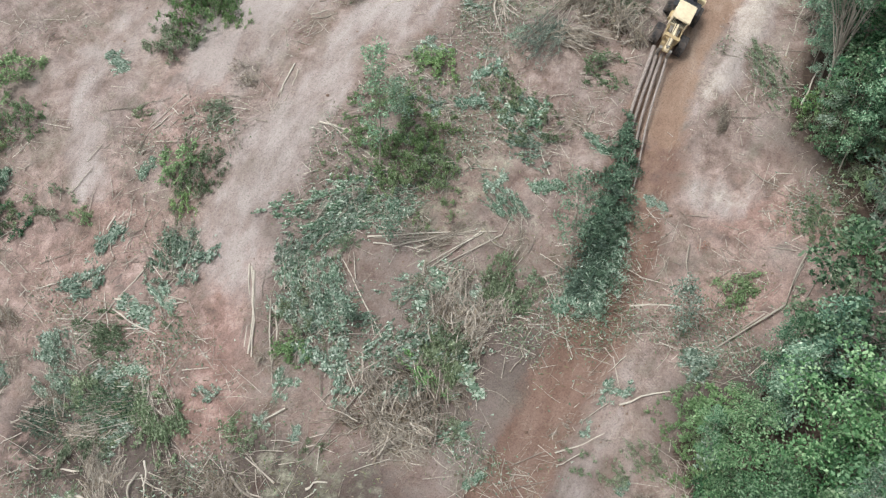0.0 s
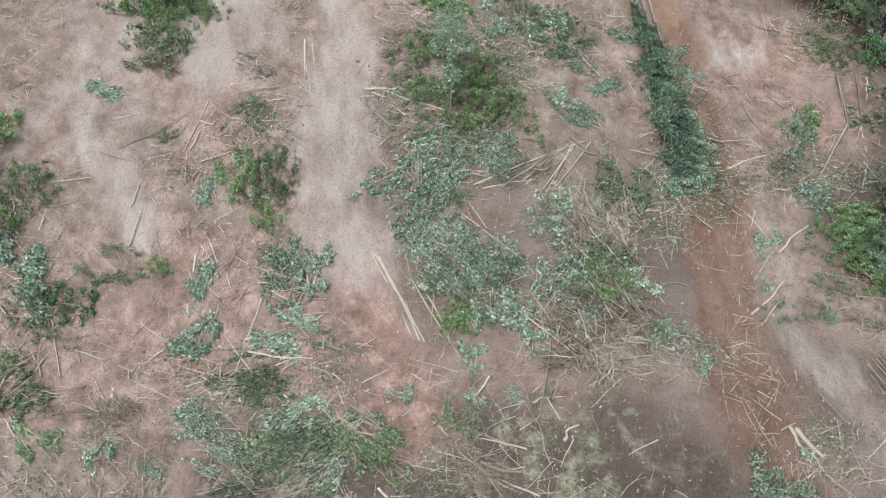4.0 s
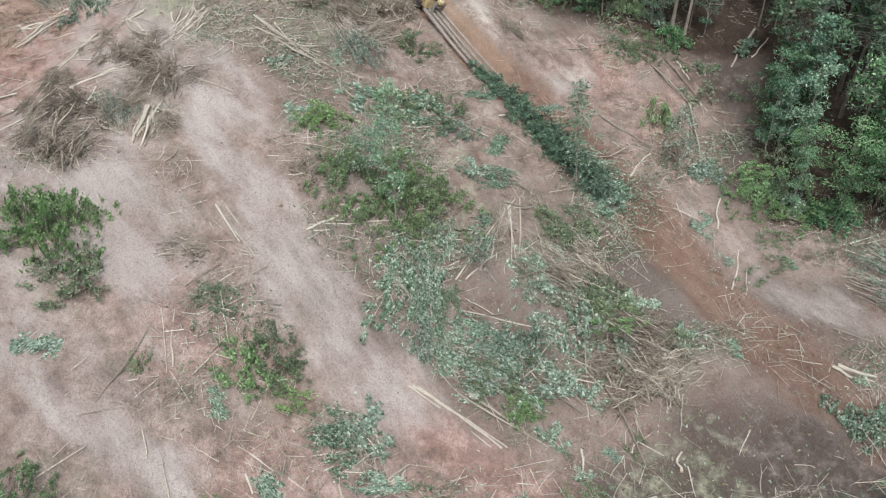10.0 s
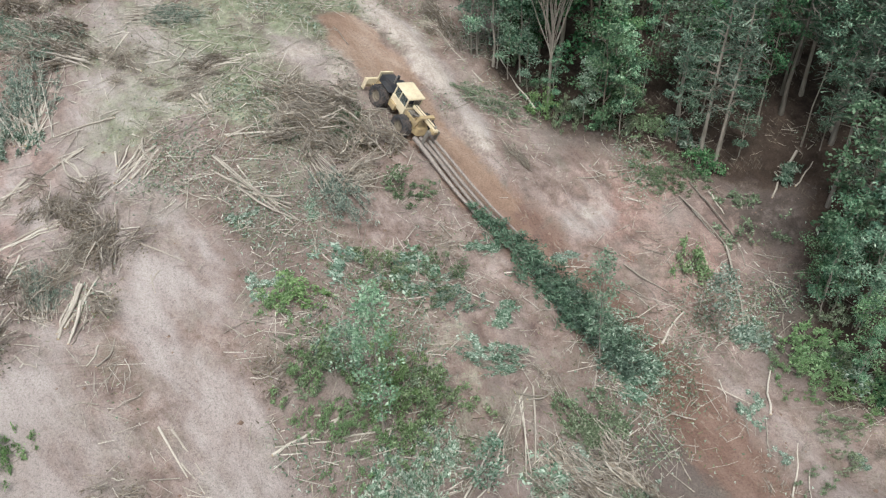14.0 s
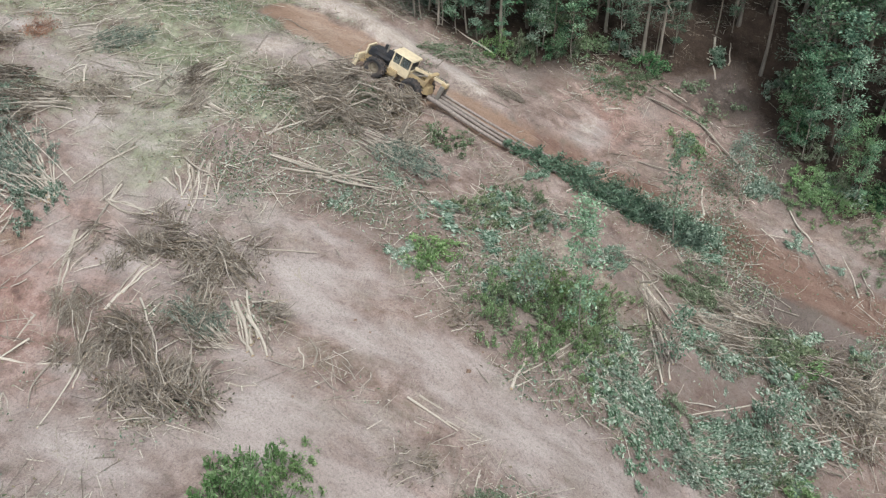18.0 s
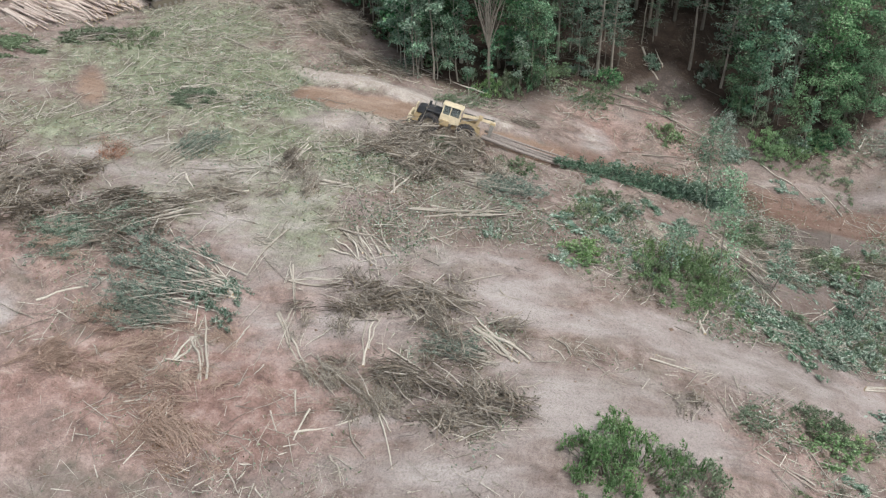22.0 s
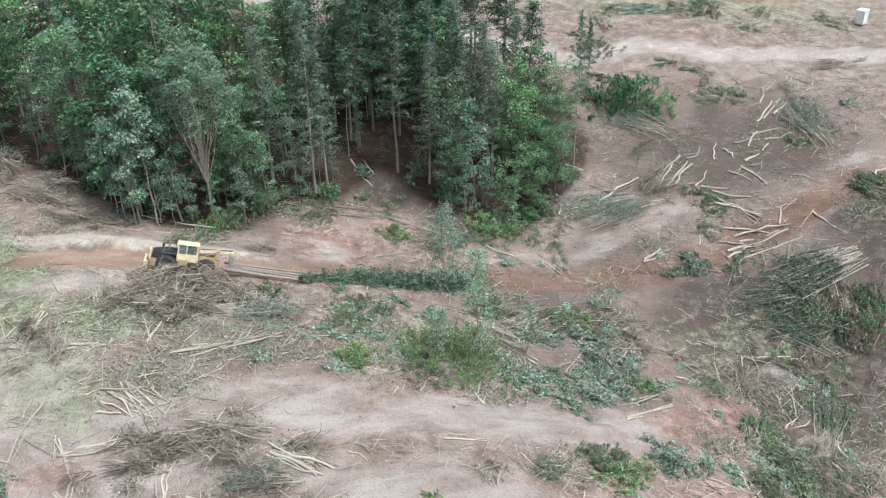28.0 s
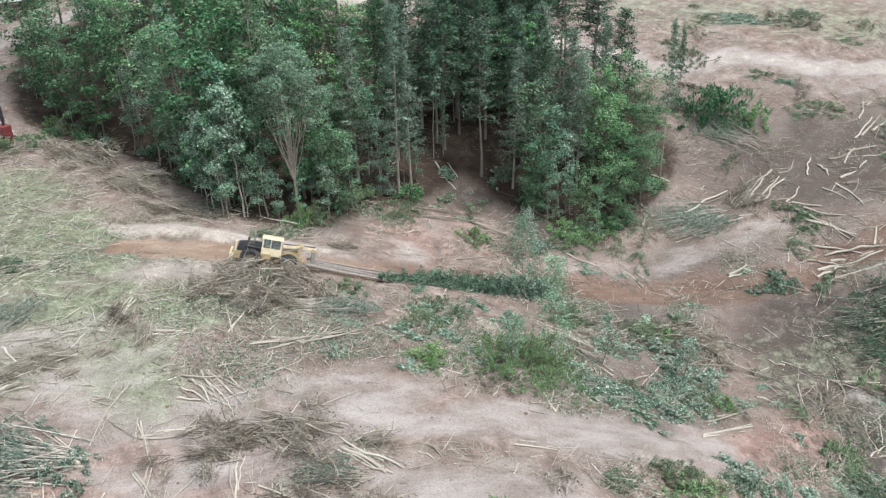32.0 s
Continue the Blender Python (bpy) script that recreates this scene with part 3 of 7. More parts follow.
RUST_POLES = [log_mesh(k, RUSTY) for k in range(2)]


# ---- templates: built once each, then copied; heaps are 3 m or 1.3 m in half length and 1 m high ----
USED = {}


def put(key, build, m, label, category, group=""):
    """Places one more of a kind: the first time its own objects, then copies of them."""
    if key not in USED:
        USED[key] = build()
        ob = USED[key]
        ob.matrix_basis = m
    else:
        ob = USED[key]
        s = ob.scale
        ob = copy_thing(ob, m @ Matrix.Diagonal((1 / s[0], 1 / s[1], 1 / s[2], 1)))
    return tagged(ob, label, category, group)


def slope_pose(x, y, turn, sx, sy, sz, sink=0.05, lean=0.8):
    """On the ground at x, y, leaning with the slope."""
    e = 1.2
    n = Vector((gz(x - e, y) - gz(x + e, y), gz(x, y - e) - gz(x, y + e), 2 * e / max(lean, 0.01))).normalized()
    q = Vector((0, 0, 1)).rotation_difference(n).to_matrix().to_4x4()
    return Matrix.Translation((x, y, gz(x, y) - sink)) @ q @ pose(0, 0, 0, 0, 0, turn) @ Matrix.Diagonal((sx, sy, sz, 1))


def heap_height(x, y):
    """A dome over the unit disc with a ragged top."""
    return np.clip(1 - (x * x + y * y), 0, 1) ** 0.7 * (0.75 + 0.35 * wave(x * 3, y * 3, 1.0))


def limb(a, b, r, parent, mesh_list):
    """One branch of a heap, as a part of its own."""
    a, b = Vector(a), Vector(b)
    d = b - a
    ob = child("branch", mesh_list[RNG.randint(len(mesh_list))], parent)
    ob.matrix_basis = Matrix.Translation(a) @ Vector((1, 0, 0)).rotation_difference(d.normalized()).to_matrix().to_4x4() @ Matrix.Diagonal((d.length, r, r, 1))


def build_leafy_slash(big, leaf, name):
    """Felled boughs fanned out from their butts: bare stems at one end, dense tufts of leaves with dark gaps at the other."""
    R = 3.0 if big else 1.3
    root = new(name)
    twigs, leaves = Shape(), Shape()
    small = 1.0 if big else 0.72
    shift = RNG.uniform(0, 40)
    for bough in range(9 if big else 4):
        y0 = RNG.normal(0, 0.42)
        turn = RNG.normal(0, 0.5) - 0.35 * y0
        way = np.array([math.cos(turn), math.sin(turn), 0.0])
        across = np.array([-way[1], way[0], 0.0])
        butt = np.array([RNG.uniform(-1.1, -0.1), y0, 0.0]) * R
        length = RNG.uniform(0.7, 1.35) * R
        high = RNG.uniform(0.25, 1.0)
        for stem in range(4 if big else 3):
            fan = RNG.normal(0, 0.3)
            d = way + across * fan
            p = butt + across * RNG.normal(0, 0.16)
            q = p + d * length * RNG.uniform(0.7, 1.1)
            p[2] = max(0.06, heap_height(p[0] / R, p[1] / R) * high * 0.7)
            q[2] = max(0.06, heap_height(q[0] / R, q[1] / R) * high)
            if stem < (2 if big else 1):
                limb(p - d * RNG.uniform(0.1, 0.6), q, RNG.uniform(0.022, 0.042), root, SLASH_POLES)
            else:
                twigs.stick(curve_points(p, q, RNG.normal(0, 0.14, 3), 4), [0.026, 0.022, 0.015, 0.006], 3)
            for _ in range(9 if big else 6):
                s = RNG.uniform(0.25, 1.05)
                c = p + (q - p) * s
                tip = c + (d * RNG.uniform(0.1, 0.6) + across * RNG.normal(0, 0.42)) * small
                tip[2] = max(0.06, c[2] + RNG.normal(0.02, 0.12))
                twigs.stick([c, tip], [0.013, 0.005], 3)
                if wave(tip[0] + shift, tip[1], 0.8) < -0.3:
                    continue
                for tuft in range(2):
                    k = RNG.randint(7, 13)
                    f = RNG.uniform(0.3, 1.15, (k, 1))
                    pts = c + (tip - c) * f + RNG.normal(0, (0.09, 0.09, 0.07), (k, 3))
                    pts[:, 2] = np.maximum(pts[:, 2], 0.03)
                    leaves.leaves(pts, 0.22, 0.125, 0.6)
    tagged(child("twig_tangle", twigs.mesh("slash_twigs", TWIG), root), kind="stuff")
    child("foliage", leaves.mesh("slash_leaves", leaf), root)
    return root


def build_fan_slash(big, leaf, wood):
    """Felled tops laid side by side: bare pale butts gathered at one end, fine dark needles spread at the other."""
    R = 3.0 if big else 1.3
    root = new("fan_slash")
    twigs, leaves = Shape(), Shape()
    small = 1.0 if big else 0.6
    for k in range(44 if big else 20):
        lane = RNG.normal(0, 0.42)
        p = np.array([RNG.uniform(0.35, 1.1), lane * 0.55 + RNG.normal(0, 0.09), 0.0]) * R
        q = np.array([RNG.uniform(-1.15, -0.1), lane + RNG.normal(0, 0.2), 0.0]) * R
        high = RNG.uniform(0.2, 1.0)
        p[2], q[2] = 0.08 + 0.35 * high * RNG.rand(), 0.1 + 0.6 * high
        if k % 3 == 0:
            limb(p, q, RNG.uniform(0.028, 0.05) * (0.6 + 0.4 * small), root, FAN_POLES)
        else:
            twigs.stick(curve_points(p, q, RNG.normal(0, (0.2, 0.2, 0.1)), 5), np.array([0.034, 0.03, 0.024, 0.016, 0.006]) * (0.6 + 0.4 * small), 4)
        d = (q - p) / np.linalg.norm(q - p)
        across = np.array([-d[1], d[0], 0.0])
        for _ in range(0 if RNG.rand() < 0.25 else 13 if big else 8):
            s = RNG.uniform(0.3, 1.05)
            c = p + (q - p) * s
            tip = c + (d * RNG.uniform(0.15, 0.55) + across * RNG.normal(0, 0.28)) * small
            tip[2] = max(0.05, c[2] + RNG.normal(0.04, 0.12))
            twigs.stick([c, tip], [0.012, 0.005], 3)
            n = 8
            pts = c + (tip - c) * RNG.uniform(0.2, 1.15, (n, 1)) + RNG.normal(0, (0.05, 0.05, 0.035), (n, 3))
            pts[:, 2] = np.maximum(pts[:, 2], 0.03)
            leaves.leaves(pts, 0.27, 0.06, 0.5, plain=True)
    tagged(child("twig_tangle", twigs.mesh("fan_twigs", wood), root), kind="stuff")
    child("foliage", leaves.mesh("fan_needles", leaf), root)
    return root


def build_shrub(big, leaf, name, tall=1.0):
    """A living bush: many stems from the ground, loose sprays of small leaves of uneven height, twigs showing between."""
    R = 3.0 if big else 1.3
    root = new(name)
    stems, leaves = Shape(), Shape()
    shift = RNG.uniform(0, 40)
    for _ in range(105 if big else 36):
        r, a = 1.15 * math.sqrt(RNG.rand()) * RNG.uniform(0.6, 1.25), RNG.uniform(0, 2 * math.pi)
        x, y = r * math.cos(a), r * math.sin(a)
        if wave(x * R + shift, y * R, 1.1) < -0.35:
            continue
        h = max(0.14, heap_height(x, y) * RNG.uniform(0.35, 1.25))
        top = np.array([x * R, y * R, h])
        foot = np.array([x * R * 0.6, y * R * 0.6, -0.1])
        stems.stick(curve_points(foot, top, RNG.normal(0, 0.12, 3), 3), [0.03, 0.02, 0.007], 4)
        spread = RNG.uniform(0.2, 0.5)
        for _ in range(3):
            tip = top + ball(1, spread, spread, spread * 0.5)[0]
            tip[2] = max(0.05, tip[2])
            stems.stick([top, tip], [0.01, 0.004], 3)
            k = RNG.randint(8, 15)
            pts = top + (tip - top) * RNG.uniform(0.2, 1.25, (k, 1)) + RNG.normal(0, (0.08, 0.08, 0.06), (k, 3))
            pts[:, 2] = np.maximum(pts[:, 2], 0.03)
            leaves.leaves(pts, 0.165, 0.08, 1.0)
    tagged(child("stem_tuft", stems.mesh("shrub_stems", TWIG), root), kind="stuff")
    child("foliage", leaves.mesh("shrub_foliage", leaf), root)
    return root


def build_dead_brush(big, leaf, name, poles, wood, thick=1.6, dead=5):
    """Sheaves of dry branches flung over one another, each fanned out from its butts, with a few dead leaves."""
    R = 3.0 if big else 1.3
    root = new(name)
    twigs, leaves = Shape(), Shape()
    for sheaf in range(11 if big else 6):
        x, y = RNG.normal(0, 0.45), RNG.normal(0, 0.45)
        turn = RNG.uniform(0, 2 * math.pi) if sheaf % 2 else RNG.normal(0, 0.6)
        way, across = np.array([math.cos(turn), math.sin(turn), 0]), np.array([-math.sin(turn), math.cos(turn), 0])
        base = np.array([x * R, y * R, 0.0])
        top = RNG.uniform(0.35, 1.1)
        for k in range(18 if big else 10):
            fan = RNG.normal(0, 0.32)
            d = way + across * fan
            half = RNG.uniform(0.4, 1.15) * (1.15 if big else 0.6)
            c = base + across * RNG.normal(0, 0.22) + d * RNG.normal(0, 0.25)
            h = heap_height(np.clip(c[0] / R, -1, 1) * 0.85, np.clip(c[1] / R, -1, 1) * 0.85) * top * RNG.uniform(0.3, 1.1) + 0.05
            p, q = c - d * half * 0.6, c + d * half
            p[2], q[2] = max(0.02, h - RNG.uniform(0, 0.3)), max(0.02, h + RNG.normal(0.02, 0.22))
            rad = RNG.uniform(0.013, 0.042)
            slot = int(RNG.rand() < 0.35)
            if k % 11 == 0:
                limb(p, q, rad * thick, root, poles)
            else:
                twigs.stick(curve_points(p, q, RNG.normal(0, (0.42, 0.42, 0.25)), 4), [rad, rad * 0.85, rad * 0.65, rad * 0.3], 3, slot)
            for _ in range(2):
                s = RNG.uniform(0.3, 0.9)
                o = p + (q - p) * s
                e = o + (d * RNG.uniform(0.1, 0.5) + across * RNG.normal(0, 0.3)) * (1 if big else 0.6) + (0, 0, RNG.normal(0, 0.1))
                twigs.stick([o, e], [rad * 0.55, rad * 0.25], 3, slot)
            pts = c + RNG.normal(0, (0.4, 0.4, 0.1), (dead, 3))
            pts[:, 2] = np.clip(pts[:, 2], 0.02, h + 0.1)
            leaves.leaves(pts, 0.15, 0.07, 0.4)
    tagged(child("twig_tangle", twigs.mesh("brush_twigs", wood, BROWN_TWIG if wood is TWIG else wood), root), kind="stuff")
    child("dead_foliage", leaves.mesh("brush_leaves", leaf), root)
    return root


TURNS = random.Random(5)


def heap(kind, build, x, y, turn, half, width, height, label, category):
    big = half > 2.1
    size = 3.0 if big else 1.3
    key = (kind, big, TURNS.randrange(3 if big else 2))
    flip = 180 * TURNS.randrange(2)
    return put(key, lambda: build(big), slope_pose(x, y, turn + flip, half / size, width / size, height), label, category, kind)


def leafy_slash(x, y, turn, half, width, height):
    heap("felled branches with leaves", lambda b: build_leafy_slash(b, BLUE_LEAF, "leafy_slash"), x, y, turn, half, width, height * 0.75,
         "heap of felled branches with blue-green leaves on bare soil" if height > 0.75 else "thin spread of cut leafy branches on bare soil", "branch heap")


def green_slash(x, y, turn, half, width, height):
    heap("felled branches with dark leaves", lambda b: build_leafy_slash(b, GREEN_LEAF, "green_slash"), x, y, turn, half, width, height * 0.85,
         "tangled heap of cut branches with dull green leaves", "branch heap")


def fan_slash(x, y, turn, half, width, height):
    big = half > 2.1
    size = 3.0 if big else 1.3
    put(("fan", big, TURNS.randrange(2)), lambda: build_fan_slash(big, SLASH_NEEDLE, PALE_WOOD), slope_pose(x, y, turn, half / size, width / size, height),
        "felled tops with dark needles and pale bare butts fanned out", "branch heap", "fans of felled tops")


def dark_fan(x, y, turn, half, width, height):
    big = half > 2.1
    size = 3.0 if big else 1.3
    put(("dark fan", big, TURNS.randrange(2)), lambda: build_fan_slash(big, SHADED_NEEDLE, TWIG), slope_pose(x, y, turn, half / size, width / size, height),
        "dark tangle of felled tops with grey stems in a hollow", "branch heap", "fans of felled tops")


def shrub(x, y, turn, half, width, height):
    heap("low green shrubs", lambda b: build_shrub(b, GREEN_LEAF, "shrub"), x, y, turn, half, width, height,
         "broad green leafy shrub standing on cleared ground" if half > 2.1 else "small green leafy shrub on cleared ground", "shrub")


def bright_shrub(x, y, turn, half, width, height):
    heap("bright green shrubs", lambda b: build_shrub(b, BRIGHT_LEAF, "bright_shrub"), x, y, turn, half, width, height,
         "tall fresh green bush standing among the slash" if height > 1.9 else "fresh light green shrub growing in bare soil", "shrub")


def dark_shrub(x, y, turn, half, width, height):
    heap("dark green shrubs", lambda b: build_shrub(b, DARK_LEAF, "dark_shrub"), x, y, turn, half, width, height,
         "dense dark green bush on the cleared slope", "shrub")


def dead_brush(x, y, turn, half, width, height):
    heap("dry brush heaps", lambda b: build_dead_brush(b, DRY_LEAF, "brush_heap", SLASH_POLES, TWIG, 1.1, 5), x, y, turn, half, width, height,
         "tall tangled heap of dry grey-brown branches" if height > 1.2 else "low tangle of dry grey-brown twigs on soil", "brush heap")


def red_brush(x, y, turn, half, width, height):
    heap("rust-red dead brush", lambda b: build_dead_brush(b, RUST_LEAF, "red_brush_heap", RUST_POLES, RUSTY, 0.8, 6), x, y, turn, half, width, height,
         "withered rust-red brush lying on reddish soil", "brush heap")


def ember_brush(x, y, turn, half, width, height):
    heap("orange dead brush", lambda b: build_dead_brush(b, EMBER_LEAF, "orange_brush_heap", RUST_POLES, RUSTY, 0.8, 22), x, y, turn, half, width, height,
         "small heap of dead bright orange-red foliage on soil", "brush heap")


def laid(me, name, a, b, r):
    """A pole from point a to point b."""
    a, b = Vector(a), Vector(b)
    d = b - a
    ob = new(name, me)
    q = Vector((1, 0, 0)).rotation_difference(d.normalized()).to_matrix().to_4x4()
    ob.matrix_basis = Matrix.Translation(a) @ q @ Matrix.Diagonal((d.length, r, r, 1))
    return ob


def pole(ax, ay, bx, by, r):
    pale = TURNS.random() < 0.72
    n = 9
    s = np.linspace(0, 1, n)
    h = ground_height(ax + (bx - ax) * s, ay + (by - ay) * s)
    lift = max(0.0, float(np.max(h - (h[0] + (h[-1] - h[0]) * s)))) * 0.6
    r *= 1.1
    me = TURNS.choice(PALE_POLES if pale else GREY_POLES)
    ob = laid(me, "fallen_pole", (ax, ay, h[0] + r * 0.6 + lift), (bx, by, h[-1] + r * 0.3 + lift), r)
    long = math.hypot(bx - ax, by - ay) > 3.5
    tagged(ob, ("long " if long else "short ") + ("peeled pale pole lying on the cleared soil" if pale else "weathered grey pole lying among twigs"), "pole", "fallen poles")


# ---- trees ----
def limb_points(start, direction, length, rise):
    d = np.array([math.cos(direction), math.sin(direction), rise])
    d /= np.linalg.norm(d)
    start = np.asarray(start, float)
    return [start, start + d * length * 0.5 + (0, 0, 0.08 * length), start + d * length + (0, 0, 0.05 * length) + RNG.normal(0, 0.1, 3)]


def build_tree(name, height, first, spread, leaf, bark, clumps, per, style, fine=1.0):
    """A tapered trunk, limbs, and a crown of many small leaf clumps with gaps."""
    root = new(name)
    trunk, limbs, crown = Shape(), Shape(), Shape()
    lean = RNG.normal(0, 0.03 * height, 2)
    steps = 8
    line = np.array([(lean[0] * s * s + RNG.normal(0, 0.05), lean[1] * s * s + RNG.normal(0, 0.05), height * s - 0.3 * (s == 0)) for s in np.linspace(0, 1, steps)])
    r0 = height * (0.007 if style == "gum" else 0.0088)
    trunk.stick(line, [r0 * (1.25 if k == 0 else 1 - 0.93 * k / (steps - 1)) for k in range(steps)], 7)
    shift = RNG.uniform(0, 6)
    at = lambda s: np.array([np.interp(s, np.linspace(0, 1, steps), line[:, k]) for k in range(3)])
    for k in range(clumps):
        lump = k if style == "pine" else 6 * (k // 6)
        s = first + (1 - first) * (lump + (RNG.uniform(0, 1) if style == "pine" else 3)) / clumps
        u = (s - first) / (1 - first)
        turn = RNG.uniform(0, 2 * math.pi) if style == "pine" else lump / 6 * 2.4 + shift
        if style == "pine":
            reach, rise = spread * (1.05 - 0.85 * u) * RNG.uniform(0.6, 1.1), RNG.normal(0.05, 0.12)
        elif style == "gum":
            reach, rise = spread * (0.35 + 0.65 * math.sin(math.pi * min(1, 0.25 + 0.8 * u))) * RNG.uniform(0.5, 1.0), RNG.uniform(0.5, 1.3)
        else:
            reach, rise = spread * (0.45 + 0.6 * math.sin(math.pi * (0.15 + 0.8 * u))) * RNG.uniform(0.5, 1.05), RNG.uniform(0.1, 0.7)
        pts = limb_points(at(s), turn, reach, rise)
        if style != "pine":
            pts[2] = pts[2] + ball(1, 0.75, 0.75, 0.55)[0] * spread / 2.2
        limbs.stick(pts, [r0 * 0.34 * (1.15 - u), r0 * 0.2 * (1.15 - u), 0.008], 3)
        if style == "pine":
            for w in (0.45, 0.7, 1.0):
                c = pts[0] + (pts[2] - pts[0]) * w
                crown.leaves(c + ball(per // 2, 0.45, 0.45, 0.24, 0.2), 0.42, 0.1, 0.2, -0.1, plain=True)
        else:
            size = RNG.uniform(0.35, 0.8) * (1.0 if style == "gum" else 1.2)
            crown.leaves(pts[2] + cap(int(per / fine), size), 0.3 * fine, (0.15 if style == "gum" else 0.17) * fine, 1.1, 0.1 if style == "gum" else 0.0)
            if RNG.rand() < 0.55:
                c = pts[1] + RNG.normal(0, 0.25, 3)
                crown.leaves(c + ball(per // 2, size * 0.7, size * 0.7, size * 0.5, 0.3), 0.24, 0.12, 0.6, 0.15)
    child("trunk", trunk.mesh("tree_trunk", bark, smooth=True), root)
    tagged(child("branchwork", limbs.mesh("tree_limbs", bark), root), kind="stuff")
    child("crown", crown.mesh("tree_crown", leaf), root)
    return root


def build_dome_tree():
    """A gum that forks low into many thin, bowed, pale limbs under one wide rounded crown."""
    root = new("forked_gum_tree")
    trunk, crown, limbs = Shape(), Shape(), Shape()
    trunk.stick([(0, 0, -0.3), (0.1, 0, 2.5), (0.05, 0.1, 5.4)], [0.15, 0.12, 0.085], 8)
    for k in range(26):
        a = k * 2.4 + RNG.normal(0, 0.3)
        r = math.sqrt((k + 0.5) / 26) * 3.3
        out = np.array([math.cos(a), math.sin(a), 0])
        top = out * r + (0, 0, 16.2 - 0.36 * r * r + RNG.normal(0, 0.45))
        foot = np.array([0.07, 0.05, 3.0 + 2.4 * RNG.rand() ** 0.5])
        middle = foot + (top - foot) * RNG.uniform(0.45, 0.65) + RNG.normal(0, 0.35, 3)
        line = [foot, (foot + middle) / 2 + RNG.normal(0, 0.2, 3), middle, top]
        limbs.stick(line, [0.04, 0.034, 0.026, 0.008], 4)
        for _ in range(6):
            f = RNG.uniform(0.1, 0.98) ** 0.7
            c = middle + (top - middle) * f
            e = c + RNG.normal(0, 0.5, 3) + out * 0.25 + (0, 0, 0.35)
            limbs.stick([c, e], [0.02, 0.006], 3)
            crown.leaves(e + ball(34, 0.5, 0.5, 0.36, 0.2), 0.22, 0.11, 0.6, 0.2)
        crown.leaves(top + cap(110, 0.85, 0.55), 0.24, 0.12, 1.1, 0.1)
    child("trunk", trunk.mesh("tree_trunk", GUM_BARK, smooth=True), root)
    tagged(child("branchwork", limbs.mesh("tree_limbs", GUM_BARK), root), kind="stuff")
    child("crown", crown.mesh("tree_crown", SAPLING_LEAF), root)
    return root


TREES = {  # name, height, first limb, spread, leaves, bark, clumps, leaves a clump, style
    "gum": [("gum_tree", 15, 0.45, 2.0, GUM_LEAF, GUM_BARK, 58, 24, "gum"), ("gum_tree", 17, 0.5, 1.9, GUM_LEAF, GUM_BARK, 58, 24, "gum"), ("gum_tree", 10, 0.12, 1.7, GUM_LEAF, GUM_BARK, 50, 24, "gum", 0.66), ("gum_tree", 13, 0.5, 1.6, PALE_GUM_LEAF, GUM_BARK, 46, 24, "gum"), ("gum_tree", 8, 0.2, 1.35, PALE_GUM_LEAF, GUM_BARK, 34, 22, "gum", 0.66)],
    "broad": [("broadleaf_tree", 14, 0.12, 2.6, DARK_LEAF, BARK, 94, 26, "broad"), ("broadleaf_tree", 16, 0.25, 2.5, LUSH_LEAF, GUM_BARK, 96, 26, "broad"), ("broadleaf_tree", 9, 0.1, 2.1, LUSH_LEAF, BARK, 58, 23, "broad", 0.62), ("broadleaf_tree", 13, 0.3, 2.3, DARK_LEAF, GUM_BARK, 70, 23, "broad")],
    "pine": [("pine_tree", 18, 0.42, 2.4, SHADED_NEEDLE, PINE_BARK, 88, 20, "pine"), ("pine_tree", 20, 0.5, 2.3, NEEDLE, GUM_BARK, 88, 20, "pine"), ("pine_tree", 17, 0.38, 2.5, SHADED_NEEDLE, PINE_BARK, 88, 20, "pine"), ("pine_tree", 15, 0.32, 2.2, DARK_LEAF, PINE_BARK, 80, 20, "pine"), ("pine_tree", 17, 0.26, 2.3, PALE_NEEDLE, GUM_BARK, 96, 22, "pine")],
}
TREE_WORDS = {"gum": ("slender gum tree with pale trunk and blue-green crown", "gum tree"), "broad": ("dense broadleaf tree with full green crown", "broadleaf tree"), "pine": ("tall dark pine with bare lower trunk", "pine tree")}
TREE_SPOTS = []


def tree(kind, x, y, height, variant=None, wide=1.0):
    k = TURNS.randrange(4) if variant is None else variant
    spec = TREES[kind][k]
    s = height / spec[1]
    m = Matrix.Translation((x, y, gz(x, y) - 0.05)) @ pose(0, 0, 0, TURNS.uniform(-2, 2), TURNS.uniform(-2, 2), TURNS.uniform(0, 360)) @ Matrix.Diagonal((s * wide, s * wide, s, 1))
    label, category = TREE_WORDS[kind]
    put((kind, k), lambda: build_tree(*spec), m, label, category, "trees of the stand")
    TREE_SPOTS.append((x, y))


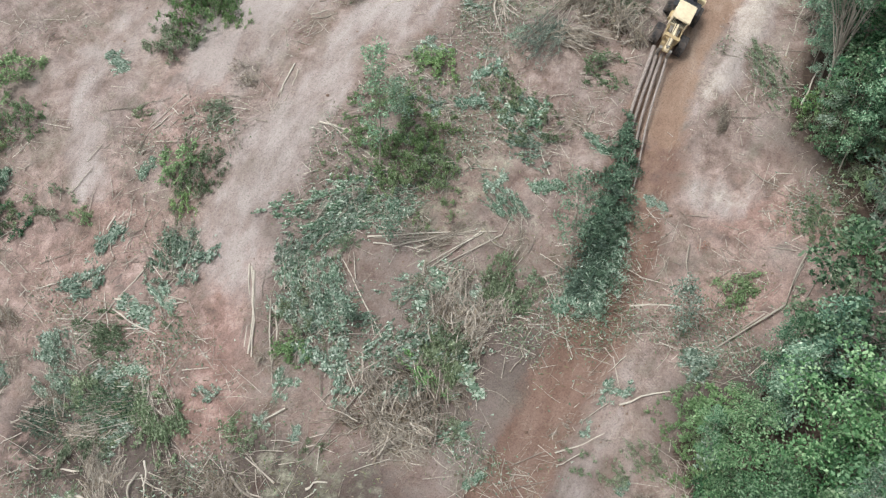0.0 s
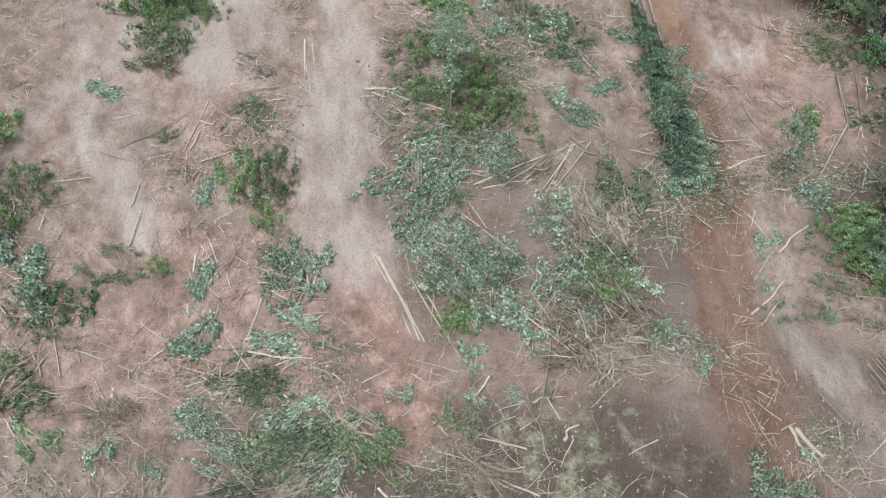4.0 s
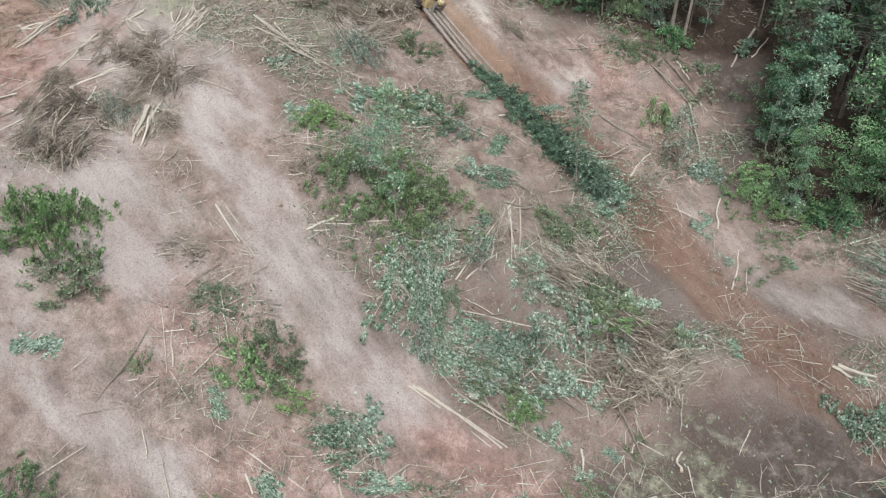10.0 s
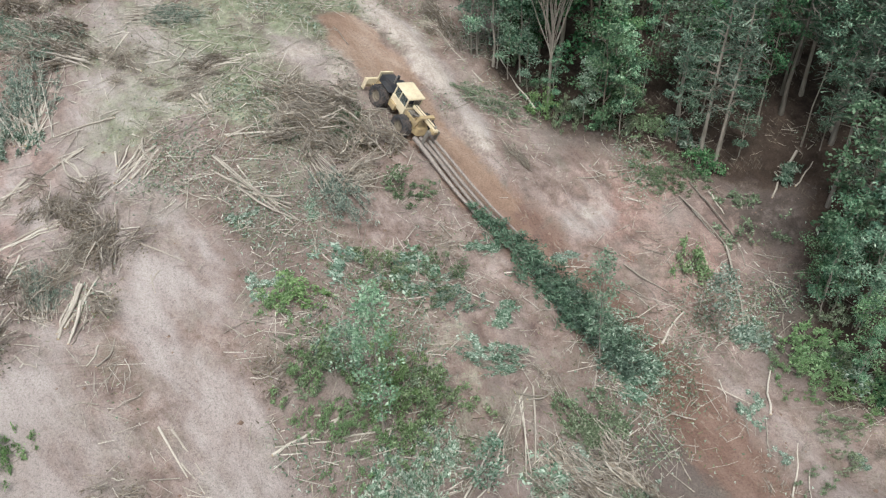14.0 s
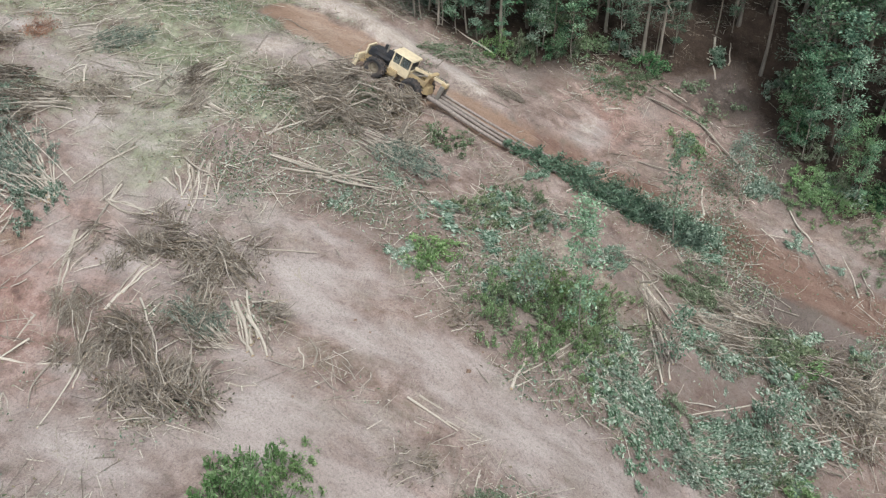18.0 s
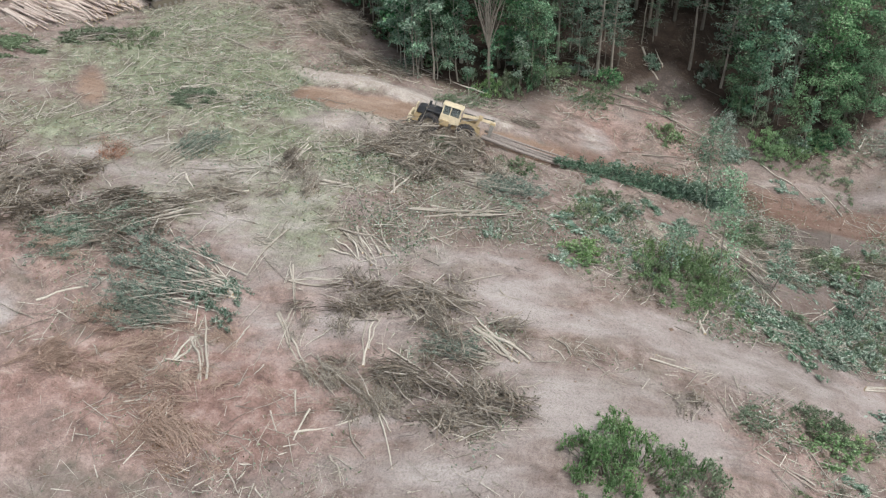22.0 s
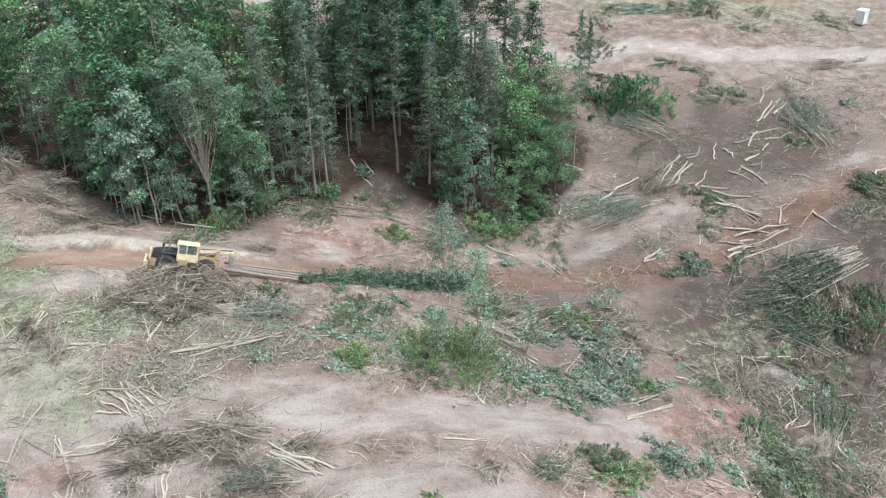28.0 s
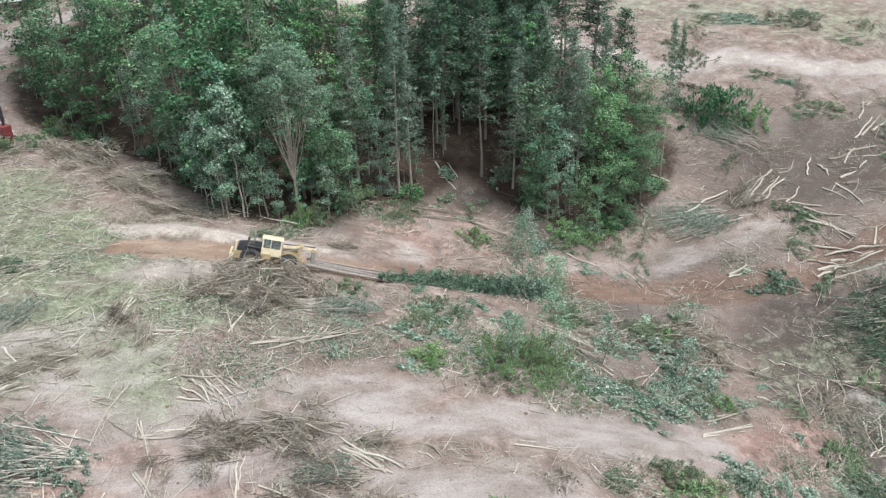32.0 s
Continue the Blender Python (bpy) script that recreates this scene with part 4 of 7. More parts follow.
def build_sapling(height, crown, leaf):
    """A whip-thin young tree with leaves only near its top."""
    root = new("sapling")
    trunk, leaves = Shape(), Shape()
    top = np.array([0.5, 0.2, height])
    trunk.stick(curve_points((0, 0, -0.2), top, (0.4, -0.2, 0), 6), [0.05, 0.043, 0.036, 0.03, 0.022, 0.01], 5)
    for _ in range(int(7 * height)):
        h = height * (0.22 + 0.78 * RNG.rand() ** 0.8)
        f = (h + 0.2) / (height + 0.2)
        wide = crown * (0.45 + 0.75 * math.sin(math.pi * min(1.0, 1.12 * (h / height - 0.12))))
        c = np.array([0.5 * f, 0.2 * f, h]) + ball(1, wide, wide, 0.35)[0]
        trunk.stick([np.array([0.5 * f, 0.2 * f, h - 0.35]), c], [0.013, 0.004], 3)
        leaves.leaves(c + ball(20, 0.4, 0.4, 0.34, 0.2), 0.19, 0.1, 0.4, 0.3)
    child("stem", trunk.mesh("sapling_stem", GUM_BARK), root)
    child("foliage", leaves.mesh("sapling_foliage", leaf), root)
    return root

# ---- the stand of trees behind the trail ----
for kind, x, y, height, variant, wide in (
        ("broad", 64.6, 17.6, 19.5, 1, 1.0), ("broad", 61.6, 17.2, 20.0, 1, 1.05), ("gum", 61.5, 22.6, 12.5, 3, 1.2), ("gum", 62.5, 23.6, 9, 2, 0.9), ("broad", 65.5, 19.0, 17.5, 0, 1.2), ("gum", 72, 16.4, 12, 0, 0.9),
        ("gum", 63.6, 21.0, 14, 0, 1.1), ("gum", 60.0, 20.9, 11, 2, 1.0), ("broad", 54.6, 16.2, 8.5, 2, 1.1), ("gum", 53.6, 15.2, 8.0, 2, 0.9), ("pine", 54.6, 10.0, 16.5, 4, 1.0),
        ("pine", 50.4, 10.2, 19.5, 4, 0.9), ("pine", 49.2, 9.6, 17, 4, 0.9), ("gum", 34.6, 6.4, 10.5, 0, 1.2), ("broad", 30.6, 4.0, 11, 2, 1.0), ("broad", 28.5, 0.5, 10, 2, 1.3), ("pine", 30.0, -3.5, 15, 2, 1.2), ("broad", 27.0, -2.5, 9, 2, 1.2), ("broad", 31.2, 8.6, 5.6, 2, 1.1), ("broad", 36.8, 8.4, 5.0, 2, 1.1), ("broad", 28.6, 6.6, 6.4, 2, 1.2), ("broad", 26.4, 4.0, 7.0, 2, 1.2), ("broad", 28.8, -1.0, 12.0, 1, 1.1), ("broad", 31.6, 2.2, 12.5, 1, 1.0), ("broad", 26.0, 0.8, 8.5, 1, 1.1), ("pine", 33.8, 0.2, 15, 4, 1.1), ("broad", 29.3, 2.4, 7, 2, 1.3), ("pine", 33.0, -7.0, 16, 2, 1.2), ("pine", 36.0, -9.5, 17, 0, 1.2),
        ("pine", 33.0, 3.4, 14.5, 4, 1.0), ("broad", 27.8, 4.6, 7, 2, 0.9), ("broad", 26.2, 3.0, 6, 2, 0.8), ("broad", 36.5, 6.4, 13, 0, 1.1), ("pine", 39.5, 5.0, 15, 4, 0.9),
        ("pine", 43.0, 4.2, 17, 2, 1.0), ("pine", 31.0, -1.5, 15, 4, 1.0), ("broad", 58.2, 15.8, 14, 0, 1.2), ("broad", 69.5, 16.6, 15, 1, 1.2), ("gum", 76.5, 15.0, 9, 2, 1.0),
        ("broad", 80.5, 13.8, 11, 0, 1.2), ("broad", 85.5, 12.6, 12, 0, 1.3), ("broad", 90, 9.8, 13, 0, 1.3), ("gum", 51.8, 11.4, 9, 2, 0.8), ("gum", 35.2, 9.0, 7.5, 2, 0.9)):
    tree(kind, x, y, height, variant, wide)
put("dome", build_dome_tree, pose(57.4, 19.4, gz(57.4, 19.4), 0, 0, 30) @ Matrix.Diagonal((1.05, 1.05, 1.03, 1)), "tall gum forking low into pale limbs under a round crown", "gum tree", "trees of the stand")
TREE_SPOTS.append((57.4, 19.4))
TREE_SPOTS.append((57.0, 21.0))
picks = random.Random(3)
tries = 0
while len(TREE_SPOTS) < 152 and tries < 12000:
    tries += 1
    x, y = picks.uniform(24, 99), picks.uniform(-22, 23)
    deep = float(inside(np.array(x), np.array(y), WOOD))
    gully = abs(x - 43.5 + 0.25 * (y - 3)) < 2.2 and y > -1
    if deep < 0.8 or gully or min(math.hypot(x - a, y - b) for a, b in TREE_SPOTS) < 2.6:
        continue
    kind = picks.choices(("pine", "broad", "gum"), (0.8, 0.15, 0.05) if x < 47 else (0.45, 0.33, 0.22) if deep > 4 else (0.25, 0.4, 0.35))[0]
    # pines below x 47 get the needles with shade painted in
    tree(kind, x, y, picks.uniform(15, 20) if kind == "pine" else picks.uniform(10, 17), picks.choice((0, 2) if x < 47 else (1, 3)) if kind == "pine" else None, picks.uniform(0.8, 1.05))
# young gums and leafy regrowth along the stand's foot
count = 0
while count < 28:
    x, y = picks.uniform(25, 94), picks.uniform(-2, 24)
    deep = float(inside(np.array(x), np.array(y), WOOD))
    if -0.4 < deep < 4.5 and y > 1.5 and not abs(x - 43.5) < 3:
        tree(picks.choice(("gum", "gum", "broad")), x, y, picks.uniform(4.0, 8.5) * (1 if x > 36 else 0.65), 2, picks.uniform(0.8, 1.2))
        count += 1
# the denser front of the stand above the gully
count = 0
while count < 8:
    x, y = picks.uniform(48, 64), picks.uniform(1, 20)
    deep = float(inside(np.array(x), np.array(y), WOOD))
    if 0.4 < deep < 5 and not abs(x - 43.5) < 3 and min(math.hypot(x - a, y - b) for a, b in TREE_SPOTS) > 1.2:
        tree(picks.choice(("gum", "broad", "broad")), x, y, picks.uniform(5.0, 11.0), picks.choice((0, 2)), picks.uniform(0.9, 1.3))
        count += 1
# pale young gums in front of the stand, thickest round the forked gum
for x, y, height, wide in ((62.8, 24.0, 8.6, 1.0), (64.2, 23.0, 9.4, 1.1), (61.2, 22.4, 7.2, 1.0), (65.6, 21.6, 8.0, 1.2), (60.2, 21.8, 6.0, 1.1), (66.8, 20.2, 7.0, 1.0), (63.4, 22.0, 10.5, 1.0), (59.0, 20.6, 5.0, 1.1), (55.2, 17.4, 5.0, 1.2), (73.1, 16.4, 12.5, 0.8),
                          (35.2, 8.2, 6.4, 0.95), (33.6, 7.4, 8.2, 0.95), (51.2, 10.8, 5.2, 1.1), (68.6, 18.8, 6.2, 1.1), (70.6, 17.6, 7.4, 1.0)):
    tree("gum", x, y, height, 4, wide)
# dark growth closing the back of the gully
for x, y, height in ((44.6, -3.4, 9), (42.6, -4.4, 10), (46.2, -5.0, 11), (41.2, -7.5, 12), (44.0, -7.0, 12), (46.6, -8.6, 12), (43.2, -11.0, 14), (39.6, -10.0, 13), (48.4, -11.0, 14), (45.6, -13.5, 15)):
    tree("broad", x, y, height, 0, 1.05)
# pines either side of the gully; shade is painted into most of their needles
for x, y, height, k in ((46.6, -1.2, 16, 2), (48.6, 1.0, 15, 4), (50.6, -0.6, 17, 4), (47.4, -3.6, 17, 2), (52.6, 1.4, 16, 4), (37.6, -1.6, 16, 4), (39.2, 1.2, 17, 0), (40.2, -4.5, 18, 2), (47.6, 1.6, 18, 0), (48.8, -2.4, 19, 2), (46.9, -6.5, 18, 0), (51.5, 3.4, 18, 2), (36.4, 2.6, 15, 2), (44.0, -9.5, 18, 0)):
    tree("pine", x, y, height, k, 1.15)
# one bare tall pine at the stand's end
tree("pine", 24.6, 0.6, 17, 1, 0.55)
tree("pine", 23.4, -10.5, 9, 2, 0.6)
# bushes under the trees
for _ in range(64):
    x, y = picks.uniform(26, 95), picks.uniform(-10, 23)
    deep = float(inside(np.array(x), np.array(y), WOOD))
    if -1.2 < deep < 5 and not abs(x - 43.5) < 2.5:
        picks.choice((shrub, dark_shrub, bright_shrub, shrub))(x, y, picks.uniform(0, 360), picks.uniform(0.9, 2.0), picks.uniform(0.8, 1.6), picks.uniform(1.0, 2.6))
count = 0
while count < 46:
    x, y = picks.uniform(25, 92), picks.uniform(0, 25)
    deep = float(inside(np.array(x), np.array(y), WOOD))
    if -1.0 < deep < 1.3 and not abs(x - 43.5) < 2.5:
        picks.choice((shrub, dark_shrub, bright_shrub, dark_shrub, leafy_slash))(x, y, picks.uniform(0, 360), picks.uniform(0.8, 1.7), picks.uniform(0.7, 1.4), picks.uniform(0.7, 1.9))
        count += 1
# slender saplings left standing on the cut
for x, y, turn, height, leaf, label in ((35.0, 23.6, 40, 8.4, SAPLING_LEAF, "thin lone sapling with a tuft of fresh green leaves"), (30.4, 37.5, 0, 10.2, SAPLING_LEAF, "thin lone sapling with a pale blue-green crown"),
                                        (33.6, 38.4, 90, 4.6, SAPLING_LEAF, "short sapling with soft light green leaves"), (27.6, 33.2, 200, 4.2, BLUE_LEAF, "short pale-leaved sapling among slash"), (21.3, 30.6, 120, 4.0, BLUE_LEAF, "short pale sapling at the end of a slash heap"), (36.0, 15.2, 60, 5.6, BLUE_LEAF, "slender blue-green sapling at the stand's foot")):
    put(("sapling", label), lambda: build_sapling(height, 1.1 if height > 6 else 0.9, leaf), pose(x, y, gz(x, y), 0, 0, turn), label, "sapling", "lone saplings")

# ---- brush, shrubs and poles over the cut ----
bright_shrub(34.2, 40.4, -29, 2.9, 1.7, 1.6)
bright_shrub(39.1, 41.4, -34, 1.7, 1.2, 1.0)
bright_shrub(31.8, 35.0, -130, 3.0, 2.5, 2.3)
bright_shrub(18.3, 32.8, 175, 1.3, 1.2, 0.9)
bright_shrub(21.0, 47.5, -165, 1.9, 1.5, 1.2)
bright_shrub(15.1, -9.7, -161, 2.0, 2.1, 1.6)
bright_shrub(29.9, 57.5, -138, 3.0, 3.5, 3.0)
bright_shrub(30.6, 56.6, 20, 2.6, 2.3, 1.9)
bright_shrub(31.4, 58.1, -127, 1.4, 1.5, 2.2)
bright_shrub(31.2, 57.3, -70, 1.5, 1.3, 1.8)
bright_shrub(19.5, 45.5, -128, 1.2, 0.8, 0.7)
bright_shrub(13.9, 50.1, -79, 1.0, 0.6, 0.8)
bright_shrub(11.8, 59.4, -75, 1.6, 1.6, 4.0)
bright_shrub(10.5, 60.1, -70, 1.1, 1.1, 3.2)
bright_shrub(32.2, 36.3, -68, 2.7, 2.1, 1.7)
bright_shrub(22.8, 25.3, -93, 2.1, 1.0, 1.1)
bright_shrub(32.4, 10.2, -94, 1.8, 1.6, 1.0)
bright_shrub(29.6, 9.6, -117, 2.4, 1.5, 0.7)
bright_shrub(33.6, 10.3, -98, 1.7, 1.2, 1.2)
bright_shrub(39.5, 40.8, 160, 1.5, 1.6, 1.2)
bright_shrub(34.5, 36.4, -126, 2.2, 1.9, 1.8)
bright_shrub(41.4, 14.8, -112, 1.4, 1.7, 1.6)
bright_shrub(31.7, 11.0, -108, 2.3, 1.8, 1.3)
dark_shrub(18.3, -10.7, -163, 4.2, 3.3, 3.0)
dark_shrub(20.8, -10.1, -149, 3.7, 3.4, 2.8)
dark_shrub(98.4, 10.5, -150, 1.7, 1.7, 2.0)
leafy_slash(17.2, 43.1, -119, 2.4, 1.8, 1.3)
dark_shrub(-2.4, 20.6, -98, 1.7, 1.3, 1.4)
dark_shrub(-8.6, 27.2, -58, 3.2, 2.8, 3.0)
dark_shrub(10.2, 53.6, -30, 1.4, 1.2, 1.6)
dark_shrub(-9.4, 30.4, -95, 2.6, 2.2, 2.6)
dead_brush(53.6, 38.2, -141, 3.0, 2.4, 1.6)
dead_brush(19.6, 24.1, -79, 3.0, 2.4, 1.1)
dead_brush(23.3, 23.9, -98, 2.4, 1.4, 0.9)
dead_brush(20.0, 25.1, -146, 3.3, 3.0, 1.5)
dark_fan(0.9, 19.3, -160, 3.4, 2.4, 1.5)
dead_brush(1.8, 20.4, 70, 3.4, 2.6, 1.5)
dead_brush(15.4, 1.3, -123, 4.0, 2.1, 0.7)
dead_brush(0.9, -13.0, -108, 4.2, 3.3, 1.2)
dead_brush(-5.7, -20.2, -165, 3.5, 1.8, 0.6)
dead_brush(73.9, 20.5, -176, 4.2, 3.3, 1.6)
dead_brush(77.7, 18.0, 155, 4.2, 3.3, 1.8)
dead_brush(71.4, 22.6, 159, 4.2, 2.7, 1.3)
dead_brush(77.1, 57.0, -123, 3.6, 3.2, 2.3)
dead_brush(81.4, 56.2, -134, 2.7, 2.5, 2.0)
dead_brush(68.5, 53.9, -139, 4.2, 2.7, 1.4)
dead_brush(86.4, 21.2, -122, 4.1, 2.7, 0.8)
dead_brush(43.7, 50.8, 172, 4.1, 3.2, 1.2)
dead_brush(61.3, 43.1, -83, 2.5, 1.7, 0.9)
dead_brush(40.2, 57.3, 167, 4.2, 3.3, 1.4)
dead_brush(45.1, 59.0, 149, 3.5, 2.3, 0.7)
dead_brush(46.9, 50.9, -170, 4.2, 2.7, 0.8)
dead_brush(28.6, 50.1, -101, 1.5, 1.3, 0.6)
dead_brush(5.6, 41.1, -109, 3.3, 1.6, 0.6)
dead_brush(19.8, 22.9, -140, 3.1, 1.9, 0.9)
dead_brush(18.3, 24.7, -134, 2.1, 1.5, 1.0)
green_slash(2.2, 18.8, -95, 3.7, 2.6, 1.6)
dead_brush(6.7, 11.6, -90, 2.1, 1.0, 0.9)
dead_brush(6.1, 38.6, -41, 2.9, 2.1, 0.8)
dead_brush(49.7, 34.7, -57, 3.5, 2.4, 1.4)
dead_brush(53.4, 36.8, -69, 4.0, 2.6, 1.6)
dead_brush(34.2, 41.8, -68, 1.6, 1.0, 0.9)
dead_brush(42.9, 52.8, -44, 2.5, 1.8, 1.0)
dead_brush(51.2, 23.8, -164, 2.2, 1.1, 0.6)
dead_brush(0.9, 17.9, -78, 3.3, 2.3, 2.0)
dark_fan(0.9, 20.9, -92, 2.6, 1.6, 1.3)
dead_brush(0.4, 21.9, 166, 2.7, 2.1, 1.2)
dead_brush(56.2, 36.9, -140, 3.4, 3.5, 2.1)
dead_brush(52.8, 35.2, -132, 3.2, 3.0, 2.2)
green_slash(54.6, 35.6, 40, 2.6, 1.7, 1.6)
dead_brush(52.8, 40.5, -172, 1.8, 1.3, 0.8)
dead_brush(5.5, 35.8, -125, 3.5, 1.7, 0.5)
dead_brush(8.9, 29.9, -73, 3.4, 1.7, 0.5)
dead_brush(4.4, 49.4, -86, 2.4, 1.4, 0.5)
dead_brush(67.1, 53.7, -136, 3.3, 2.6, 1.2)
dead_brush(66.8, 55.8, -134, 2.5, 1.6, 1.0)
dead_brush(22.3, 24.5, -127, 4.0, 3.1, 1.3)
dead_brush(4.4, 14.6, -147, 1.5, 0.9, 1.3)
dead_brush(3.4, 24.7, -85, 2.8, 1.4, 0.7)
dead_brush(50.8, 37.0, -151, 2.8, 1.8, 1.3)
dead_brush(39.4, 58.3, -177, 3.3, 2.1, 1.1)
dead_brush(30.4, 30.8, 163, 2.6, 1.0, 0.6)
dead_brush(59.0, 45.6, -70, 3.9, 2.0, 0.6)
dead_brush(51.7, 56.0, -80, 1.6, 1.0, 0.7)
dead_brush(46.6, 58.6, 167, 3.6, 1.9, 0.7)
dead_brush(73.8, 54.5, -137, 3.1, 2.4, 1.4)
dead_brush(50.1, 54.1, -173, 3.1, 2.4, 1.0)
dead_brush(41.8, 57.2, 168, 4.1, 2.7, 1.1)
dead_brush(77.1, 59.7, -139, 3.7, 2.4, 1.6)
dead_brush(73.8, 58.7, -134, 3.4, 2.2, 1.4)
dead_brush(66.2, 54.8, -143, 3.5, 2.3, 1.3)
dead_brush(62.8, 48.9, -163, 3.0, 1.9, 0.9)
dead_brush(56.4, 38.1, -125, 2.7, 2.1, 1.8)
dead_brush(80.7, 18.8, 166, 4.2, 2.7, 1.6)
dead_brush(66.6, 25.3, -173, 3.4, 1.8, 1.0)
ember_brush(73.9, 49.4, -141, 1.1, 1.3, 0.7)
ember_brush(43.1, 18.2, -32, 0.8, 0.6, 0.4)
fan_slash(61.4, 56.4, 190, 4.2, 3.4, 1.5)
fan_slash(60.9, 59.6, -160, 2.9, 1.8, 1.1)
fan_slash(67.3, 54.4, -135, 4.2, 2.6, 1.4)
fan_slash(68.4, 46.5, 81, 2.6, 1.7, 0.9)
fan_slash(20.4, 5.3, -150, 4.2, 2.7, 0.9)
fan_slash(18.3, -7.3, 146, 4.2, 2.7, 1.1)
fan_slash(-1.0, -7.1, 108, 3.8, 2.9, 1.0)
fan_slash(41.4, 53.9, -173, 2.2, 1.5, 0.9)
fan_slash(69.5, 56.6, -122, 3.4, 2.2, 1.2)
dark_fan(1.2, 14.0, -151, 4.2, 3.3, 1.3)
dark_fan(4.2, 20.4, -162, 3.0, 1.8, 1.2)
fan_slash(20.1, 6.9, 37, 3.3, 1.6, 1.1)
green_slash(3.3, 18.2, -85, 3.5, 2.1, 1.6)
green_slash(-1.4, 19.0, -84, 3.0, 1.8, 1.8)
green_slash(4.2, 15.8, 156, 3.5, 2.3, 1.0)
green_slash(9.8, 35.8, -112, 3.1, 1.9, 0.9)
green_slash(10.3, 42.9, 120, 2.5, 1.5, 0.9)
green_slash(3.0, 52.1, -101, 2.0, 1.0, 0.6)
green_slash(30.0, 26.1, -142, 2.2, 2.0, 1.0)
green_slash(23.7, 24.6, -126, 3.0, 1.5, 1.0)
dead_brush(27.9, 25.5, -153, 3.0, 1.8, 0.9)
green_slash(8.2, 38.0, -74, 2.7, 1.6, 0.8)
green_slash(5.0, 37.4, -136, 2.3, 1.4, 0.9)
green_slash(2.2, 22.6, -123, 1.8, 1.1, 1.0)
green_slash(4.8, 53.0, -55, 1.5, 0.9, 0.8)
green_slash(8.9, 13.5, -102, 1.9, 1.0, 0.8)
green_slash(6.2, 24.6, -96, 2.0, 1.0, 0.7)
green_slash(2.2, 26.9, -99, 2.2, 1.1, 0.7)
green_slash(24.8, 24.8, -143, 2.1, 1.4, 1.2)
green_slash(72.9, 40.6, -162, 2.8, 1.9, 0.7)
green_slash(87.8, 37.2, -164, 3.9, 2.6, 0.9)
green_slash(11.0, 4.5, -161, 2.4, 1.6, 0.9)
dead_brush(29.2, 27.2, -145, 4.2, 3.3, 1.0)
green_slash(-6.2, 4.2, 125, 4.2, 2.2, 1.0)
green_slash(86.4, 18.8, -160, 4.0, 2.6, 1.0)
green_slash(91.9, 42.6, -167, 4.0, 2.1, 0.8)
fan_slash(47.4, 37.2, 15, 3.0, 1.8, 1.1)
leafy_slash(29.5, 35.4, -27, 2.8, 1.4, 0.7)
leafy_slash(25.5, 37.3, -21, 2.9, 1.6, 0.9)
leafy_slash(22.3, 37.0, 14, 2.6, 1.6, 0.9)
leafy_slash(20.5, 34.3, 66, 2.6, 1.6, 0.9)
leafy_slash(21.8, 31.4, -31, 2.3, 1.1, 0.9)
leafy_slash(18.5, 32.0, 38, 1.8, 1.1, 0.7)
leafy_slash(26.9, 29.6, -32, 2.9, 1.4, 0.6)
leafy_slash(27.6, 36.1, -17, 2.6, 1.3, 0.7)
leafy_slash(22.4, 34.3, 58, 2.3, 1.2, 0.8)
leafy_slash(35.4, 31.4, -96, 1.2, 1.0, 0.7)
leafy_slash(28.6, 27.2, -82, 1.9, 1.1, 0.6)
leafy_slash(8.0, 37.4, 151, 3.0, 1.9, 0.7)
leafy_slash(12.9, 42.0, 140, 1.8, 1.2, 0.7)
leafy_slash(17.1, -32.0, -164, 4.2, 1.6, 1.0)
leafy_slash(22.8, 57.8, -54, 1.5, 0.9, 0.6)
leafy_slash(10.4, 56.1, -93, 1.6, 1.2, 1.2)
leafy_slash(11.9, 45.9, -137, 1.6, 1.3, 0.8)
leafy_slash(7.7, 44.0, -103, 2.2, 1.3, 0.9)
leafy_slash(3.4, 56.0, -132, 0.8, 0.7, 0.6)
leafy_slash(14.2, 41.5, -91, 1.0, 0.5, 0.4)
leafy_slash(27.6, 37.2, -170, 3.2, 1.6, 1.0)
leafy_slash(21.9, 36.4, -134, 1.8, 1.1, 1.0)
leafy_slash(19.5, 30.8, -99, 1.7, 1.4, 1.2)
leafy_slash(27.3, 28.7, -77, 1.9, 1.3, 1.2)
leafy_slash(35.3, 30.2, -94, 2.2, 1.1, 0.6)
leafy_slash(25.9, 11.5, -134, 0.8, 0.5, 0.4)
leafy_slash(8.5, 39.6, -37, 1.9, 1.3, 0.9)
leafy_slash(35.5, 12.8, -77, 1.4, 0.9, 0.8)
leafy_slash(39.6, 31.8, -64, 2.2, 1.3, 0.7)
leafy_slash(38.8, 36.9, -160, 1.2, 1.0, 0.8)
leafy_slash(35.9, 12.8, -164, 1.0, 0.8, 0.8)
leafy_slash(40.8, 33.0, -170, 1.8, 1.6, 1.0)
leafy_slash(25.1, 23.1, 168, 1.8, 1.4, 1.0)
leafy_slash(10.5, 46.7, 139, 1.7, 0.8, 0.8)
leafy_slash(6.3, 42.3, -82, 2.7, 1.4, 0.9)
leafy_slash(11.3, 58.2, -100, 1.3, 0.9, 1.3)
leafy_slash(14.5, 47.5, -141, 1.7, 0.9, 0.6)
leafy_slash(26.6, 38.1, -28, 4.0, 2.4, 1.1)
leafy_slash(21.6, 33.8, -108, 2.7, 1.6, 1.2)
leafy_slash(19.5, 30.0, -59, 1.7, 1.2, 1.0)
leafy_slash(14.4, 42.2, -91, 1.7, 0.7, 0.6)
leafy_slash(7.2, 45.1, -83, 1.6, 0.8, 0.8)
